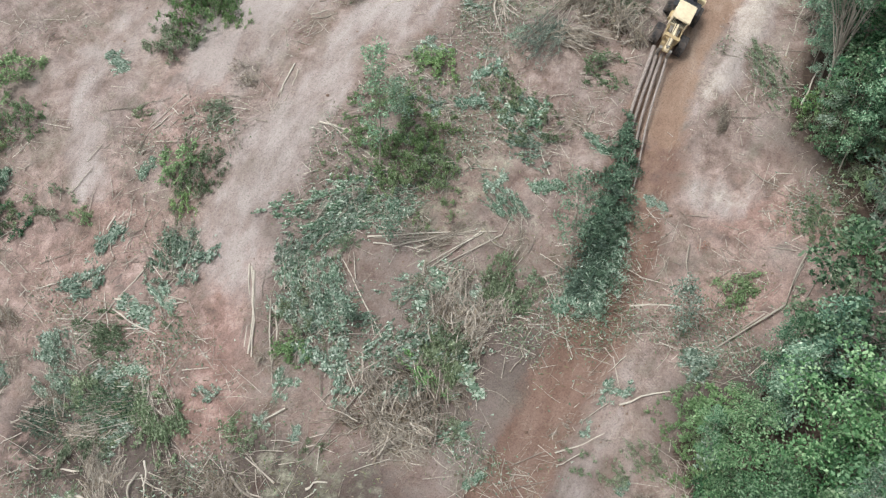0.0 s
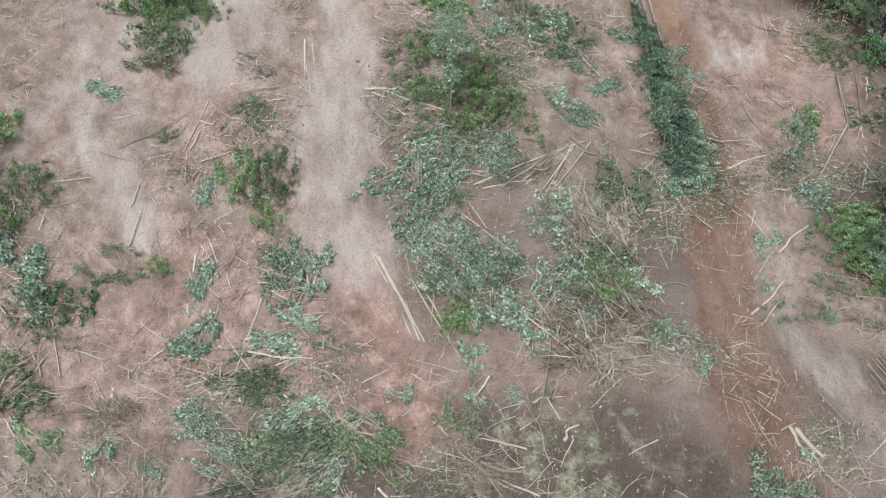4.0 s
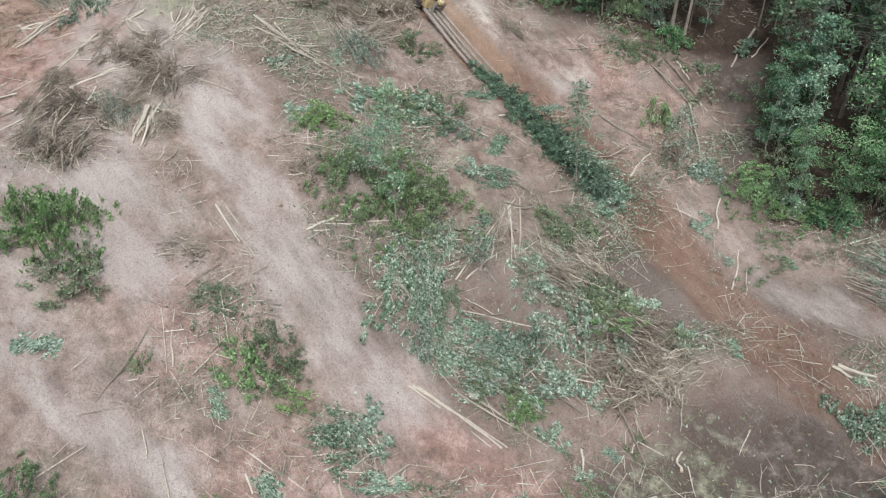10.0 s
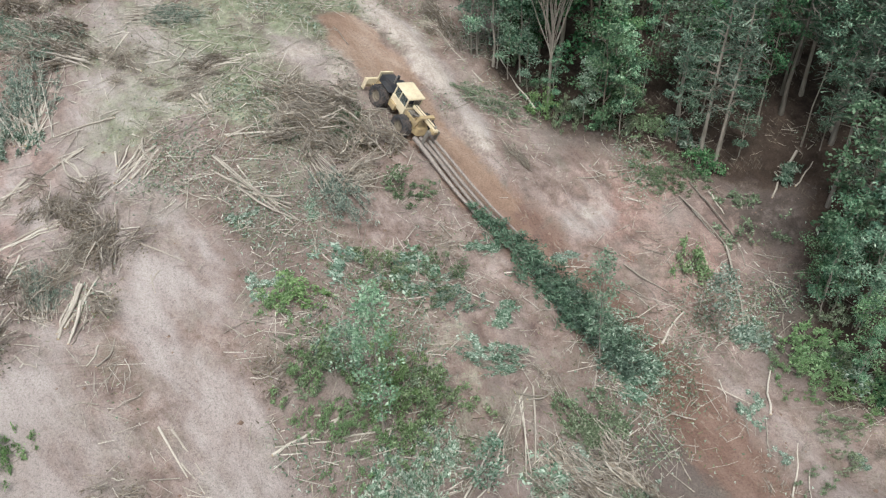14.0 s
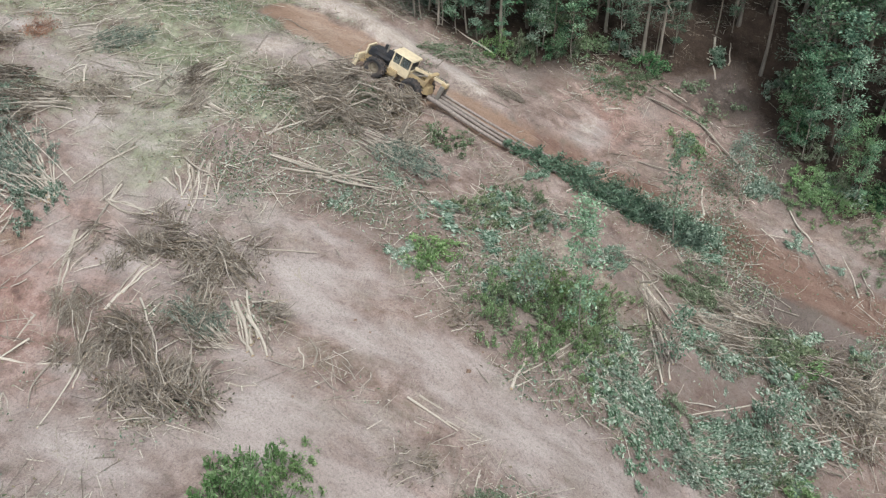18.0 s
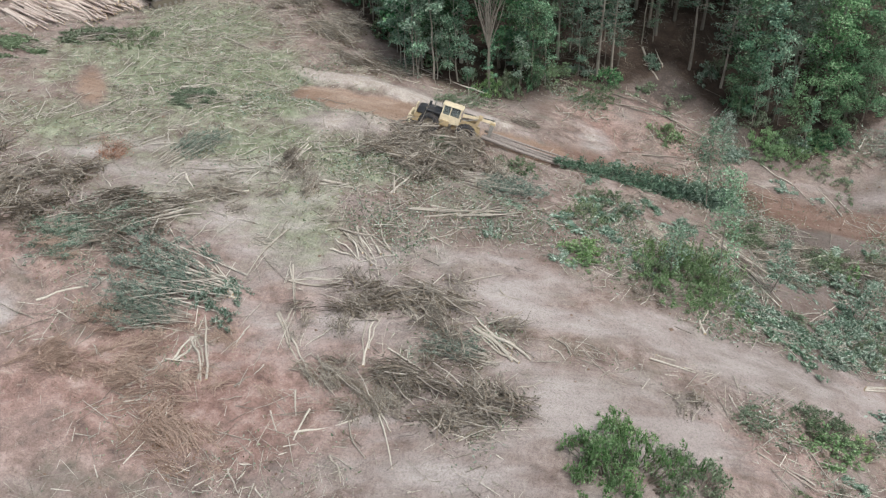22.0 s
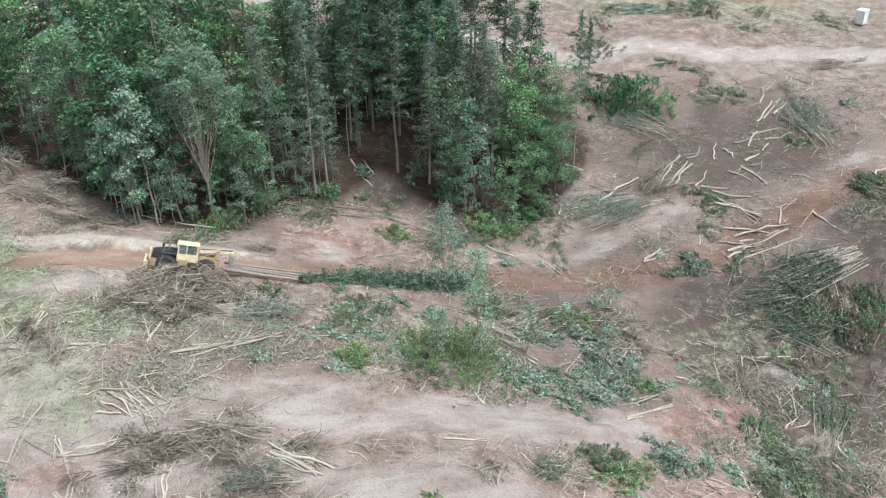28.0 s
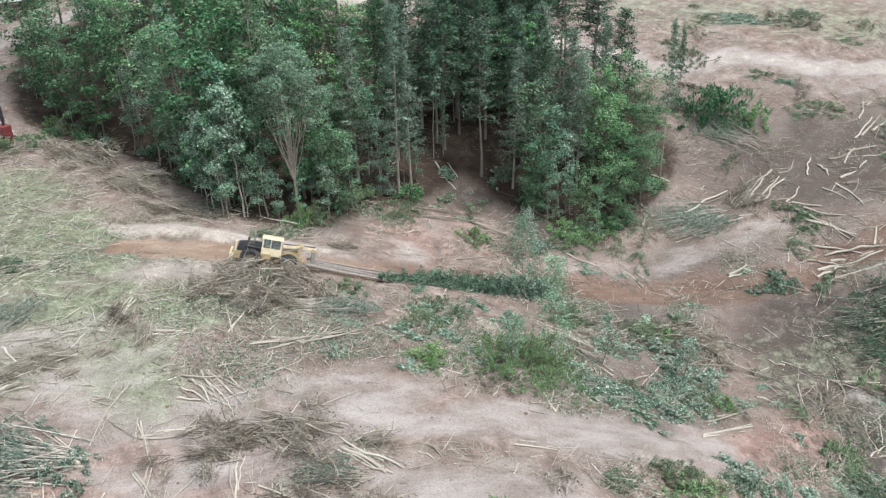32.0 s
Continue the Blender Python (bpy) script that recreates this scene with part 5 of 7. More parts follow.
leafy_slash(9.4, 55.1, -77, 1.4, 1.0, 1.2)
leafy_slash(11.5, 56.3, -104, 1.1, 0.7, 0.9)
leafy_slash(4.0, 48.3, -133, 1.4, 0.9, 0.9)
leafy_slash(4.1, 45.6, -63, 1.1, 0.7, 0.8)
leafy_slash(3.5, 56.3, -76, 1.1, 0.6, 0.8)
leafy_slash(11.7, 58.7, -127, 1.0, 0.7, 1.0)
leafy_slash(26.2, 37.1, -152, 1.6, 1.3, 1.1)
leafy_slash(21.3, 32.6, -128, 1.7, 1.3, 1.0)
leafy_slash(19.1, 28.4, -154, 1.3, 1.0, 1.1)
leafy_slash(27.8, 29.1, 178, 1.8, 1.6, 1.0)
leafy_slash(33.5, 22.5, -134, 1.6, 1.2, 0.9)
leafy_slash(41.8, 37.2, -121, 2.1, 1.4, 0.7)
leafy_slash(41.4, 33.9, -88, 2.0, 1.6, 0.8)
leafy_slash(35.2, 13.5, -77, 1.4, 1.1, 1.3)
leafy_slash(57.9, 56.9, 154, 2.3, 1.8, 1.2)
leafy_slash(12.4, 13.1, 141, 2.6, 2.0, 1.4)
leafy_slash(23.0, 26.7, 175, 4.2, 2.7, 1.1)
red_brush(60.5, 63.2, -132, 3.5, 2.3, 0.7)
red_brush(59.1, 60.6, -137, 2.8, 2.2, 0.6)
red_brush(63.2, 65.2, -165, 3.3, 2.2, 0.7)
red_brush(55.3, 62.8, -169, 3.4, 2.2, 0.7)
red_brush(62.8, 61.1, -159, 3.4, 2.2, 0.6)
red_brush(55.8, 65.7, 168, 3.8, 2.9, 0.7)
red_brush(56.4, 58.7, -178, 2.2, 1.4, 0.4)
red_brush(64.3, 64.9, -128, 2.4, 1.5, 0.6)
red_brush(69.8, 57.7, -132, 3.4, 2.2, 0.8)
red_brush(52.4, 66.4, 168, 4.2, 2.7, 0.7)
red_brush(58.2, 63.8, -148, 2.7, 2.1, 0.9)
bright_shrub(32.5, 38.0, -34, 2.8, 2.0, 1.6)
bright_shrub(30.6, 39.4, -29, 2.4, 2.0, 1.5)
shrub(33.2, 35.0, -59, 1.4, 1.1, 1.2)
shrub(41.3, 36.0, -92, 2.3, 1.6, 1.3)
shrub(24.8, 26.0, -80, 2.0, 1.4, 1.0)
shrub(32.1, 24.9, -92, 2.1, 1.5, 0.8)
shrub(40.6, 32.5, -129, 2.3, 2.1, 1.0)
shrub(34.0, 39.6, -180, 1.6, 1.7, 1.1)
dead_brush(26.4, 28.3, -139, 3.4, 2.6, 0.8)
leafy_slash(17.6, 42.4, -140, 1.9, 1.4, 1.0)
shrub(-1.5, 21.5, -159, 3.1, 2.8, 1.8)
shrub(8.1, -12.3, -165, 3.0, 1.9, 0.8)
shrub(22.9, -19.8, -159, 2.9, 2.3, 1.5)
shrub(8.4, -32.8, -164, 4.2, 2.2, 1.3)
shrub(84.3, 35.8, -157, 2.6, 1.7, 1.2)
shrub(95.8, 43.6, -120, 2.4, 1.6, 1.2)
shrub(27.3, 56.2, -176, 1.5, 1.5, 2.0)
shrub(26.1, 56.3, -82, 1.8, 1.3, 1.6)
shrub(21.5, 46.9, -139, 3.2, 1.6, 1.1)
shrub(13.1, 52.8, -73, 1.9, 1.2, 1.1)
shrub(9.0, 54.8, -104, 2.3, 1.4, 1.4)
shrub(9.4, 60.1, -58, 1.2, 0.9, 1.2)
shrub(7.4, 40.1, -87, 2.0, 1.2, 0.9)
shrub(5.2, 53.0, -116, 1.0, 0.6, 0.6)
shrub(13.9, 39.9, -92, 1.1, 0.5, 0.6)
shrub(20.2, 33.4, -99, 2.7, 1.9, 1.3)
shrub(25.9, 25.7, -128, 2.2, 1.5, 1.1)
shrub(31.0, 24.8, -153, 1.6, 1.3, 1.0)
shrub(35.2, 12.9, -64, 1.0, 0.9, 0.8)
bright_shrub(14.1, 58.9, -30, 2.4, 1.9, 2.2)
bright_shrub(16.4, 61.4, -17, 2.1, 1.7, 2.0)
shrub(21.5, 45.9, 13, 2.6, 1.3, 1.2)
shrub(48.6, 32.6, -71, 1.8, 1.5, 1.0)
shrub(26.0, 12.2, -101, 1.0, 0.8, 0.7)
shrub(57.5, 23.7, -114, 4.2, 1.3, 0.7)
shrub(48.7, 13.2, -118, 2.4, 1.2, 0.8)
shrub(28.2, 12.0, -101, 2.2, 0.9, 0.6)
shrub(50.4, 13.8, -126, 3.4, 2.2, 0.6)
shrub(43.8, 9.4, -126, 2.1, 2.2, 1.4)
shrub(8.9, 58.6, -98, 1.6, 1.3, 1.2)
shrub(11.6, 54.1, -123, 1.6, 1.0, 1.0)
pole(26.6, 34.5, 33.3, 28.8, 0.06)
pole(31.9, 29.5, 27.2, 31.2, 0.06)
pole(26.6, 33.9, 29.0, 30.9, 0.05)
pole(33.4, 28.4, 28.9, 29.7, 0.06)
pole(32.5, 29.0, 33.2, 27.3, 0.05)
pole(35.9, 19.1, 38.0, 16.8, 0.08)
pole(42.3, 19.2, 39.7, 17.0, 0.06)
pole(29.8, 15.0, 33.1, 13.1, 0.07)
pole(25.1, 15.9, 27.7, 14.4, 0.05)
pole(32.6, 22.4, 31.3, 21.2, 0.06)
pole(33.3, 24.5, 35.3, 23.5, 0.05)
pole(21.1, 51.3, 24.4, 50.9, 0.05)
pole(12.1, 43.7, 14.9, 40.5, 0.07)
pole(25.3, 49.4, 27.0, 47.6, 0.05)
pole(2.7, 42.3, 5.3, 42.2, 0.06)
pole(13.0, 24.8, 14.2, 24.2, 0.09)
pole(10.7, 28.0, 11.0, 26.4, 0.06)
pole(5.3, 37.4, 5.9, 36.1, 0.06)
pole(52.3, 32.3, 56.8, 32.1, 0.05)
pole(57.1, 20.6, 63.3, 21.8, 0.07)
pole(59.7, 23.9, 65.6, 26.0, 0.06)
pole(49.9, 19.7, 50.1, 17.5, 0.05)
pole(6.7, 33.1, 6.0, 31.8, 0.05)
pole(19.9, 38.9, 16.2, 35.0, 0.06)
pole(19.4, 36.2, 15.9, 31.7, 0.06)
pole(10.3, 28.8, 10.7, 25.9, 0.09)
pole(8.7, 28.6, 8.7, 24.9, 0.07)
pole(8.3, 25.1, 4.8, 24.7, 0.06)
pole(6.6, 33.4, 5.1, 31.9, 0.08)
pole(5.4, 37.8, 5.8, 36.0, 0.06)
pole(2.8, 35.4, 3.4, 34.0, 0.13)
pole(3.1, 33.9, 4.2, 32.7, 0.06)
pole(7.1, 49.4, 6.1, 49.1, 0.09)
pole(4.6, 57.7, 6.6, 56.8, 0.06)
pole(15.5, 48.3, 12.3, 47.4, 0.06)
pole(14.6, 43.7, 10.5, 43.6, 0.06)
pole(11.6, 43.3, 12.6, 39.7, 0.06)
pole(14.4, 41.0, 15.2, 40.1, 0.08)
pole(17.4, 13.1, 15.5, 11.5, 0.10)
pole(12.0, 10.5, 11.5, 7.8, 0.06)
pole(14.0, 14.6, 11.7, 13.3, 0.05)
pole(11.3, 10.5, 9.0, 8.9, 0.05)
pole(19.2, 55.1, 23.5, 52.2, 0.04)
pole(24.4, 51.6, 20.8, 51.6, 0.04)
pole(3.3, 53.5, 2.4, 53.1, 0.05)
pole(14.0, 24.9, 12.3, 25.1, 0.06)
pole(26.8, 34.1, 32.6, 29.3, 0.06)
pole(27.3, 32.8, 32.2, 29.8, 0.06)
pole(32.5, 29.5, 27.8, 30.2, 0.05)
pole(31.1, 36.4, 30.2, 42.9, 0.06)
pole(6.1, 31.7, 6.0, 28.4, 0.05)
pole(5.2, 31.2, 6.9, 27.9, 0.05)
pole(3.8, 25.4, 4.1, 23.1, 0.05)
pole(5.7, 55.0, 3.1, 55.6, 0.05)
pole(8.0, 52.1, 8.3, 48.9, 0.05)
pole(29.8, 43.1, 31.9, 38.8, 0.08)
pole(31.7, 40.8, 31.8, 38.8, 0.06)
pole(31.6, 47.6, 29.3, 46.4, 0.06)
pole(29.9, 47.3, 28.3, 46.4, 0.05)
pole(50.2, 50.0, 53.8, 47.9, 0.08)
pole(50.2, 49.1, 52.8, 47.3, 0.08)
pole(51.4, 49.5, 54.0, 48.2, 0.07)
pole(49.9, 48.4, 51.5, 47.0, 0.07)
pole(47.9, 42.9, 44.5, 39.3, 0.08)
pole(49.2, 43.2, 45.9, 39.8, 0.08)
pole(47.3, 42.0, 46.9, 39.7, 0.07)
pole(47.1, 42.7, 47.2, 40.3, 0.07)
pole(58.4, 45.1, 56.2, 43.9, 0.08)
pole(52.9, 43.1, 55.2, 39.4, 0.07)
pole(54.3, 53.3, 51.2, 51.7, 0.06)
pole(46.7, 56.1, 47.4, 53.4, 0.06)
pole(49.5, 54.4, 47.4, 51.9, 0.06)
pole(41.9, 48.2, 40.4, 48.0, 0.05)
pole(35.7, 51.0, 37.5, 50.1, 0.05)
pole(52.8, 56.4, 53.1, 54.6, 0.07)
pole(38.2, 53.0, 41.1, 52.2, 0.08)
pole(39.0, 52.1, 42.2, 51.0, 0.08)
pole(38.9, 52.7, 41.9, 51.6, 0.07)
pole(27.5, 33.0, 32.2, 29.4, 0.06)
pole(28.4, 31.8, 31.9, 29.9, 0.06)
pole(32.6, 29.3, 28.0, 30.5, 0.05)
pole(27.3, 34.8, 28.7, 31.7, 0.06)
pole(42.9, 25.9, 39.2, 24.2, 0.08)
pole(32.9, 29.6, 32.9, 27.7, 0.05)
pole(36.2, 19.1, 36.4, 14.2, 0.05)
pole(45.8, 12.7, 43.3, 12.1, 0.06)
pole(47.1, 10.9, 44.9, 10.8, 0.06)
pole(36.9, 13.0, 39.1, 11.2, 0.06)
pole(42.4, 10.9, 40.3, 10.3, 0.06)
pole(40.7, 13.3, 41.5, 11.9, 0.05)
pole(45.3, 5.3, 47.0, 3.2, 0.06)
pole(37.3, 55.0, 36.3, 53.9, 0.05)
pole(37.4, 24.8, 40.5, 23.2, 0.05)
pole(57.6, 56.1, 61.8, 55.6, 0.10)
pole(57.1, 56.0, 61.3, 55.0, 0.10)
pole(57.4, 56.5, 62.0, 56.8, 0.09)
pole(49.7, 54.2, 47.1, 51.9, 0.08)
pole(46.3, 57.3, 48.0, 52.7, 0.08)
pole(54.4, 53.4, 51.9, 52.3, 0.08)
pole(53.7, 55.8, 51.3, 57.8, 0.08)
pole(51.8, 57.1, 48.5, 59.6, 0.07)
pole(55.2, 52.5, 52.8, 55.2, 0.07)
pole(47.3, 52.0, 44.8, 52.8, 0.07)
pole(49.4, 57.6, 47.2, 58.3, 0.07)
pole(49.2, 60.2, 48.0, 61.8, 0.06)
pole(47.3, 62.9, 44.5, 60.5, 0.07)
pole(43.7, 59.6, 42.2, 60.7, 0.06)
pole(41.8, 51.9, 38.6, 53.0, 0.12)
pole(40.6, 51.9, 37.7, 52.4, 0.10)
pole(41.2, 51.2, 39.3, 52.3, 0.10)
pole(53.8, 49.4, 51.6, 50.0, 0.08)
pole(53.3, 48.4, 51.3, 50.1, 0.08)
pole(53.1, 47.6, 50.3, 50.1, 0.08)
pole(52.8, 47.4, 50.1, 48.5, 0.08)
pole(53.6, 50.1, 52.0, 50.0, 0.08)
pole(52.8, 46.8, 50.3, 48.0, 0.07)
pole(54.1, 48.3, 51.2, 47.6, 0.07)
pole(51.0, 43.9, 44.5, 39.4, 0.07)
pole(49.7, 44.3, 45.7, 39.9, 0.07)
pole(47.6, 42.9, 45.2, 38.6, 0.08)
pole(50.1, 42.7, 47.0, 41.8, 0.06)
pole(58.5, 44.8, 56.1, 43.7, 0.07)
pole(53.1, 43.2, 53.7, 37.6, 0.07)
pole(52.7, 41.9, 54.5, 36.0, 0.06)
pole(52.0, 41.3, 54.5, 37.3, 0.06)
pole(57.2, 61.7, 57.2, 59.8, 0.08)
pole(54.5, 61.9, 57.8, 58.2, 0.08)
pole(55.0, 62.2, 57.5, 59.5, 0.07)
pole(66.6, 49.3, 63.7, 50.7, 0.06)
pole(75.2, 40.2, 73.2, 38.1, 0.07)
pole(78.4, 48.6, 77.9, 44.5, 0.07)
pole(78.0, 40.9, 76.0, 42.3, 0.06)
pole(19.9, 38.7, 16.1, 34.1, 0.08)
pole(19.4, 35.5, 16.7, 32.8, 0.08)
pole(32.8, 39.2, 30.8, 38.5, 0.08)
pole(32.2, 38.8, 30.8, 40.4, 0.07)
pole(31.8, 48.2, 29.2, 47.1, 0.06)
pole(37.2, 50.9, 35.9, 51.5, 0.05)
pole(42.1, 47.8, 40.6, 48.5, 0.05)
pole(49.3, 66.4, 47.6, 67.4, 0.05)
pole(44.4, 63.5, 42.9, 64.7, 0.06)
pole(44.9, 60.9, 42.5, 62.9, 0.05)
pole(52.6, 61.7, 52.2, 60.6, 0.05)
pole(67.7, 62.7, 65.9, 60.0, 0.09)
pole(75.1, 40.1, 72.7, 37.5, 0.08)
pole(77.9, 40.8, 75.8, 42.4, 0.07)
pole(54.5, 53.5, 51.4, 52.0, 0.08)
pole(57.5, 59.8, 54.8, 62.2, 0.08)
pole(57.3, 61.7, 57.4, 59.7, 0.09)
pole(55.1, 52.2, 53.1, 54.9, 0.07)
pole(75.3, 52.4, 74.1, 53.4, 0.08)
pole(58.0, 44.4, 56.7, 44.1, 0.08)
pole(66.8, 49.1, 64.0, 50.7, 0.06)
pole(115.9, 14.1, 115.6, 6.0, 0.10)
pole(125.4, 21.5, 119.1, 18.3, 0.15)
pole(123.1, 23.4, 117.1, 16.6, 0.12)
pole(125.9, 20.6, 120.3, 9.9, 0.10)
pole(82.5, 20.2, 81.4, 16.7, 0.08)
pole(19.8, 27.3, 14.3, 26.5, 0.06)
pole(15.5, 29.9, 14.0, 30.3, 0.08)
pole(12.0, 26.6, 11.8, 29.2, 0.06)
pole(9.6, 25.2, 10.1, 29.0, 0.06)
pole(9.2, 25.3, 5.4, 24.5, 0.07)
pole(7.3, 33.7, 6.4, 32.4, 0.08)
pole(5.2, 34.0, 3.4, 37.4, 0.10)
pole(7.3, 29.6, 6.6, 32.5, 0.06)
pole(6.4, 29.4, 4.2, 25.7, 0.05)
pole(19.8, 38.4, 16.1, 34.4, 0.10)
pole(15.4, 39.9, 12.3, 43.6, 0.08)
pole(14.2, 39.9, 12.9, 42.6, 0.07)
pole(17.4, 12.7, 15.7, 11.3, 0.14)
pole(9.3, 10.9, 3.5, 8.4, 0.12)
pole(8.8, 11.2, 1.8, 9.3, 0.14)
pole(8.1, 9.7, 4.3, 8.4, 0.12)
pole(9.4, 12.0, 6.1, 10.2, 0.12)
pole(7.2, 11.2, 3.5, 10.3, 0.12)
pole(12.5, 5.9, 12.1, 9.0, 0.09)
pole(11.5, 2.8, 8.7, 3.2, 0.11)
pole(11.0, 4.7, 5.7, 6.4, 0.12)
pole(11.2, 3.9, 6.3, 7.1, 0.12)
pole(10.5, 5.1, 5.7, 6.8, 0.11)
pole(12.0, 2.8, 10.7, 0.3, 0.09)
pole(8.8, -3.1, 7.7, -1.8, 0.11)
pole(7.2, -0.5, 4.8, 2.9, 0.12)
pole(6.6, -1.4, 4.0, -4.0, 0.12)
pole(6.1, -0.5, 1.8, -3.5, 0.12)
pole(4.2, -7.9, 1.8, -12.3, 0.12)
pole(2.9, -9.0, 0.4, -13.5, 0.12)
pole(9.8, -1.4, 9.4, -4.0, 0.09)
pole(6.1, -3.6, 5.0, -5.9, 0.09)
pole(13.1, 0.3, 14.9, 4.4, 0.09)
pole(14.2, -0.5, 16.6, 3.7, 0.09)
pole(13.3, -1.7, 15.7, 2.0, 0.11)
pole(22.6, 6.4, 17.7, 1.3, 0.12)
pole(21.8, 7.6, 16.1, 4.8, 0.09)
pole(4.2, 7.6, 3.8, 5.3, 0.11)
pole(0.9, 6.3, -0.8, 9.1, 0.09)
pole(26.0, 1.2, 20.7, 1.9, 0.08)
pole(25.5, 0.4, 20.1, 1.5, 0.07)
pole(-5.1, 2.0, -6.9, 0.4, 0.12)
pole(48.1, 3.9, 45.1, 7.1, 0.10)
pole(47.2, 13.1, 41.9, 11.6, 0.07)
pole(48.1, 11.9, 42.6, 10.9, 0.06)
pole(42.4, 11.8, 36.6, 13.3, 0.07)
pole(41.2, 12.4, 39.4, 12.8, 0.06)
pole(53.1, 22.6, 51.7, 22.4, 0.05)
pole(22.7, 28.7, 24.4, 34.6, 0.05)
pole(58.5, 44.6, 56.1, 43.8, 0.07)
pole(51.1, 44.1, 44.5, 40.0, 0.06)
pole(61.4, 44.6, 61.8, 40.8, 0.07)
pole(61.1, 43.9, 61.2, 41.4, 0.07)
pole(20.6, 31.1, 18.8, 25.9, 0.05)
pole(7.5, -4.0, 4.7, -5.8, 0.10)
pole(5.6, -5.5, 2.9, -6.4, 0.10)
pole(4.8, -7.4, 2.8, -11.7, 0.10)
pole(4.3, -4.5, 1.5, -5.7, 0.09)
pole(8.5, 0.3, 6.3, 2.0, 0.09)
pole(12.7, -1.3, 11.1, -3.5, 0.09)
pole(14.9, 2.8, 12.7, -0.9, 0.10)
pole(14.0, 2.4, 12.1, -0.5, 0.10)
pole(9.6, 8.2, 4.9, 8.7, 0.10)
pole(8.6, 9.0, 3.2, 7.8, 0.11)
pole(7.8, 12.0, 2.4, 10.0, 0.11)
pole(10.2, 9.7, 6.6, 10.5, 0.10)
pole(4.1, -11.1, 3.4, -14.5, 0.09)
pole(10.4, 3.5, 6.6, 4.4, 0.10)
pole(18.4, 5.7, 15.2, 4.0, 0.09)
pole(21.8, 4.0, 18.3, 2.2, 0.09)
pole(57.7, 55.6, 64.5, 54.6, 0.06)
pole(57.2, 55.7, 63.3, 53.7, 0.06)
pole(57.2, 56.3, 63.7, 56.3, 0.06)
pole(57.0, 55.8, 61.6, 53.8, 0.05)
pole(57.9, 56.0, 64.6, 56.1, 0.06)
pole(56.9, 56.2, 60.9, 56.8, 0.05)
pole(57.5, 56.8, 61.5, 58.1, 0.06)
pole(58.0, 55.7, 63.5, 54.5, 0.05)
pole(58.0, 55.7, 64.4, 55.4, 0.06)
pole(57.0, 55.7, 63.4, 55.1, 0.06)
pole(57.6, 56.2, 63.4, 56.5, 0.06)
pole(58.2, 56.5, 62.1, 57.2, 0.06)
pole(58.3, 55.4, 62.4, 54.8, 0.05)
pole(53.8, 49.2, 51.3, 50.1, 0.06)
pole(53.6, 48.5, 50.7, 49.8, 0.06)
pole(52.6, 48.2, 50.1, 49.8, 0.06)
pole(52.5, 47.7, 49.6, 48.6, 0.06)
pole(42.0, 52.0, 39.2, 52.9, 0.06)
pole(41.1, 51.5, 38.9, 52.5, 0.07)
pole(39.2, 51.6, 37.5, 52.2, 0.06)
pole(53.7, 55.9, 48.5, 59.4, 0.07)
pole(48.4, 52.7, 46.3, 57.1, 0.07)
pole(49.6, 54.2, 47.3, 51.9, 0.06)
pole(44.2, 59.3, 40.7, 63.0, 0.055)
pole(47.5, 61.1, 47.0, 63.4, 0.06)
pole(61.6, 41.3, 60.8, 45.9, 0.06)
pole(61.8, 48.2, 65.6, 52.3, 0.06)
pole(57.1, 50.1, 57.4, 54.6, 0.065)
pole(45.7, 55.5, 41.1, 56.8, 0.06)
pole(44.7, 49.1, 42.6, 46.3, 0.05)
pole(49.0, 54.1, 49.3, 55.5, 0.05)
pole(49.6, 62.1, 48.2, 63.3, 0.05)
# the hollow's tangle
dark_fan(8.6, 37.6, -40, 2.6, 1.9, 0.9)
green_slash(8.2, 39.2, 20, 2.3, 1.6, 0.8)
dark_fan(4.2, 41.4, 120, 2.5, 1.8, 0.7)
dead_brush(3.6, 46.0, 30, 2.6, 1.8, 0.8)
dead_brush(4.0, 26.6, -20, 3.0, 2.2, 0.9)
dark_fan(3.4, 32.0, 75, 2.6, 1.9, 0.8)
dark_fan(5.4, 17.4, 200, 3.0, 2.2, 1.2)
dark_fan(3.2, 22.4, 140, 2.8, 2.0, 1.0)
dead_brush(9.4, 27.6, 60, 2.8, 2.0, 0.7)
green_slash(5.2, 54.6, -30, 2.4, 1.8, 0.9)
dead_brush(5.4, 49.8, 100, 2.4, 1.8, 0.7)

# ---- machines ----
RIM = painted_material("dusty_wheel_steel", (0.2, 0.17, 0.13), 0.7, (0.22, 0.17, 0.14), 0.7)


def part(name, bm, material, parent, label=""):
    me = bpy.data.meshes.new(name)
    bm.to_mesh(me)
    bm.free()
    me.materials.append(material)
    return child(name, me, parent, label)


def block(sx, sy, sz, at=(0, 0, 0), bevel=0.04, turn=(0, 0, 0), taper=1.0, bm=None):
    """A bevelled box; taper narrows its top."""
    own = bmesh.new()
    bmesh.ops.create_cube(own, size=1)
    for v in own.verts:
        k = taper if v.co.z > 0 else 1.0
        v.co = Vector((v.co.x * sx * k, v.co.y * sy * k, v.co.z * sz))
    if bevel:
        bmesh.ops.bevel(own, geom=own.edges[:], offset=bevel, segments=2, affect="EDGES", profile=0.7)
    bmesh.ops.transform(own, matrix=pose(*at, *turn), verts=own.verts)
    if bm is None:
        return own
    me = bpy.data.meshes.new("piece")
    own.to_mesh(me)
    own.free()
    bm.from_mesh(me)
    bpy.data.meshes.remove(me)
    return bm


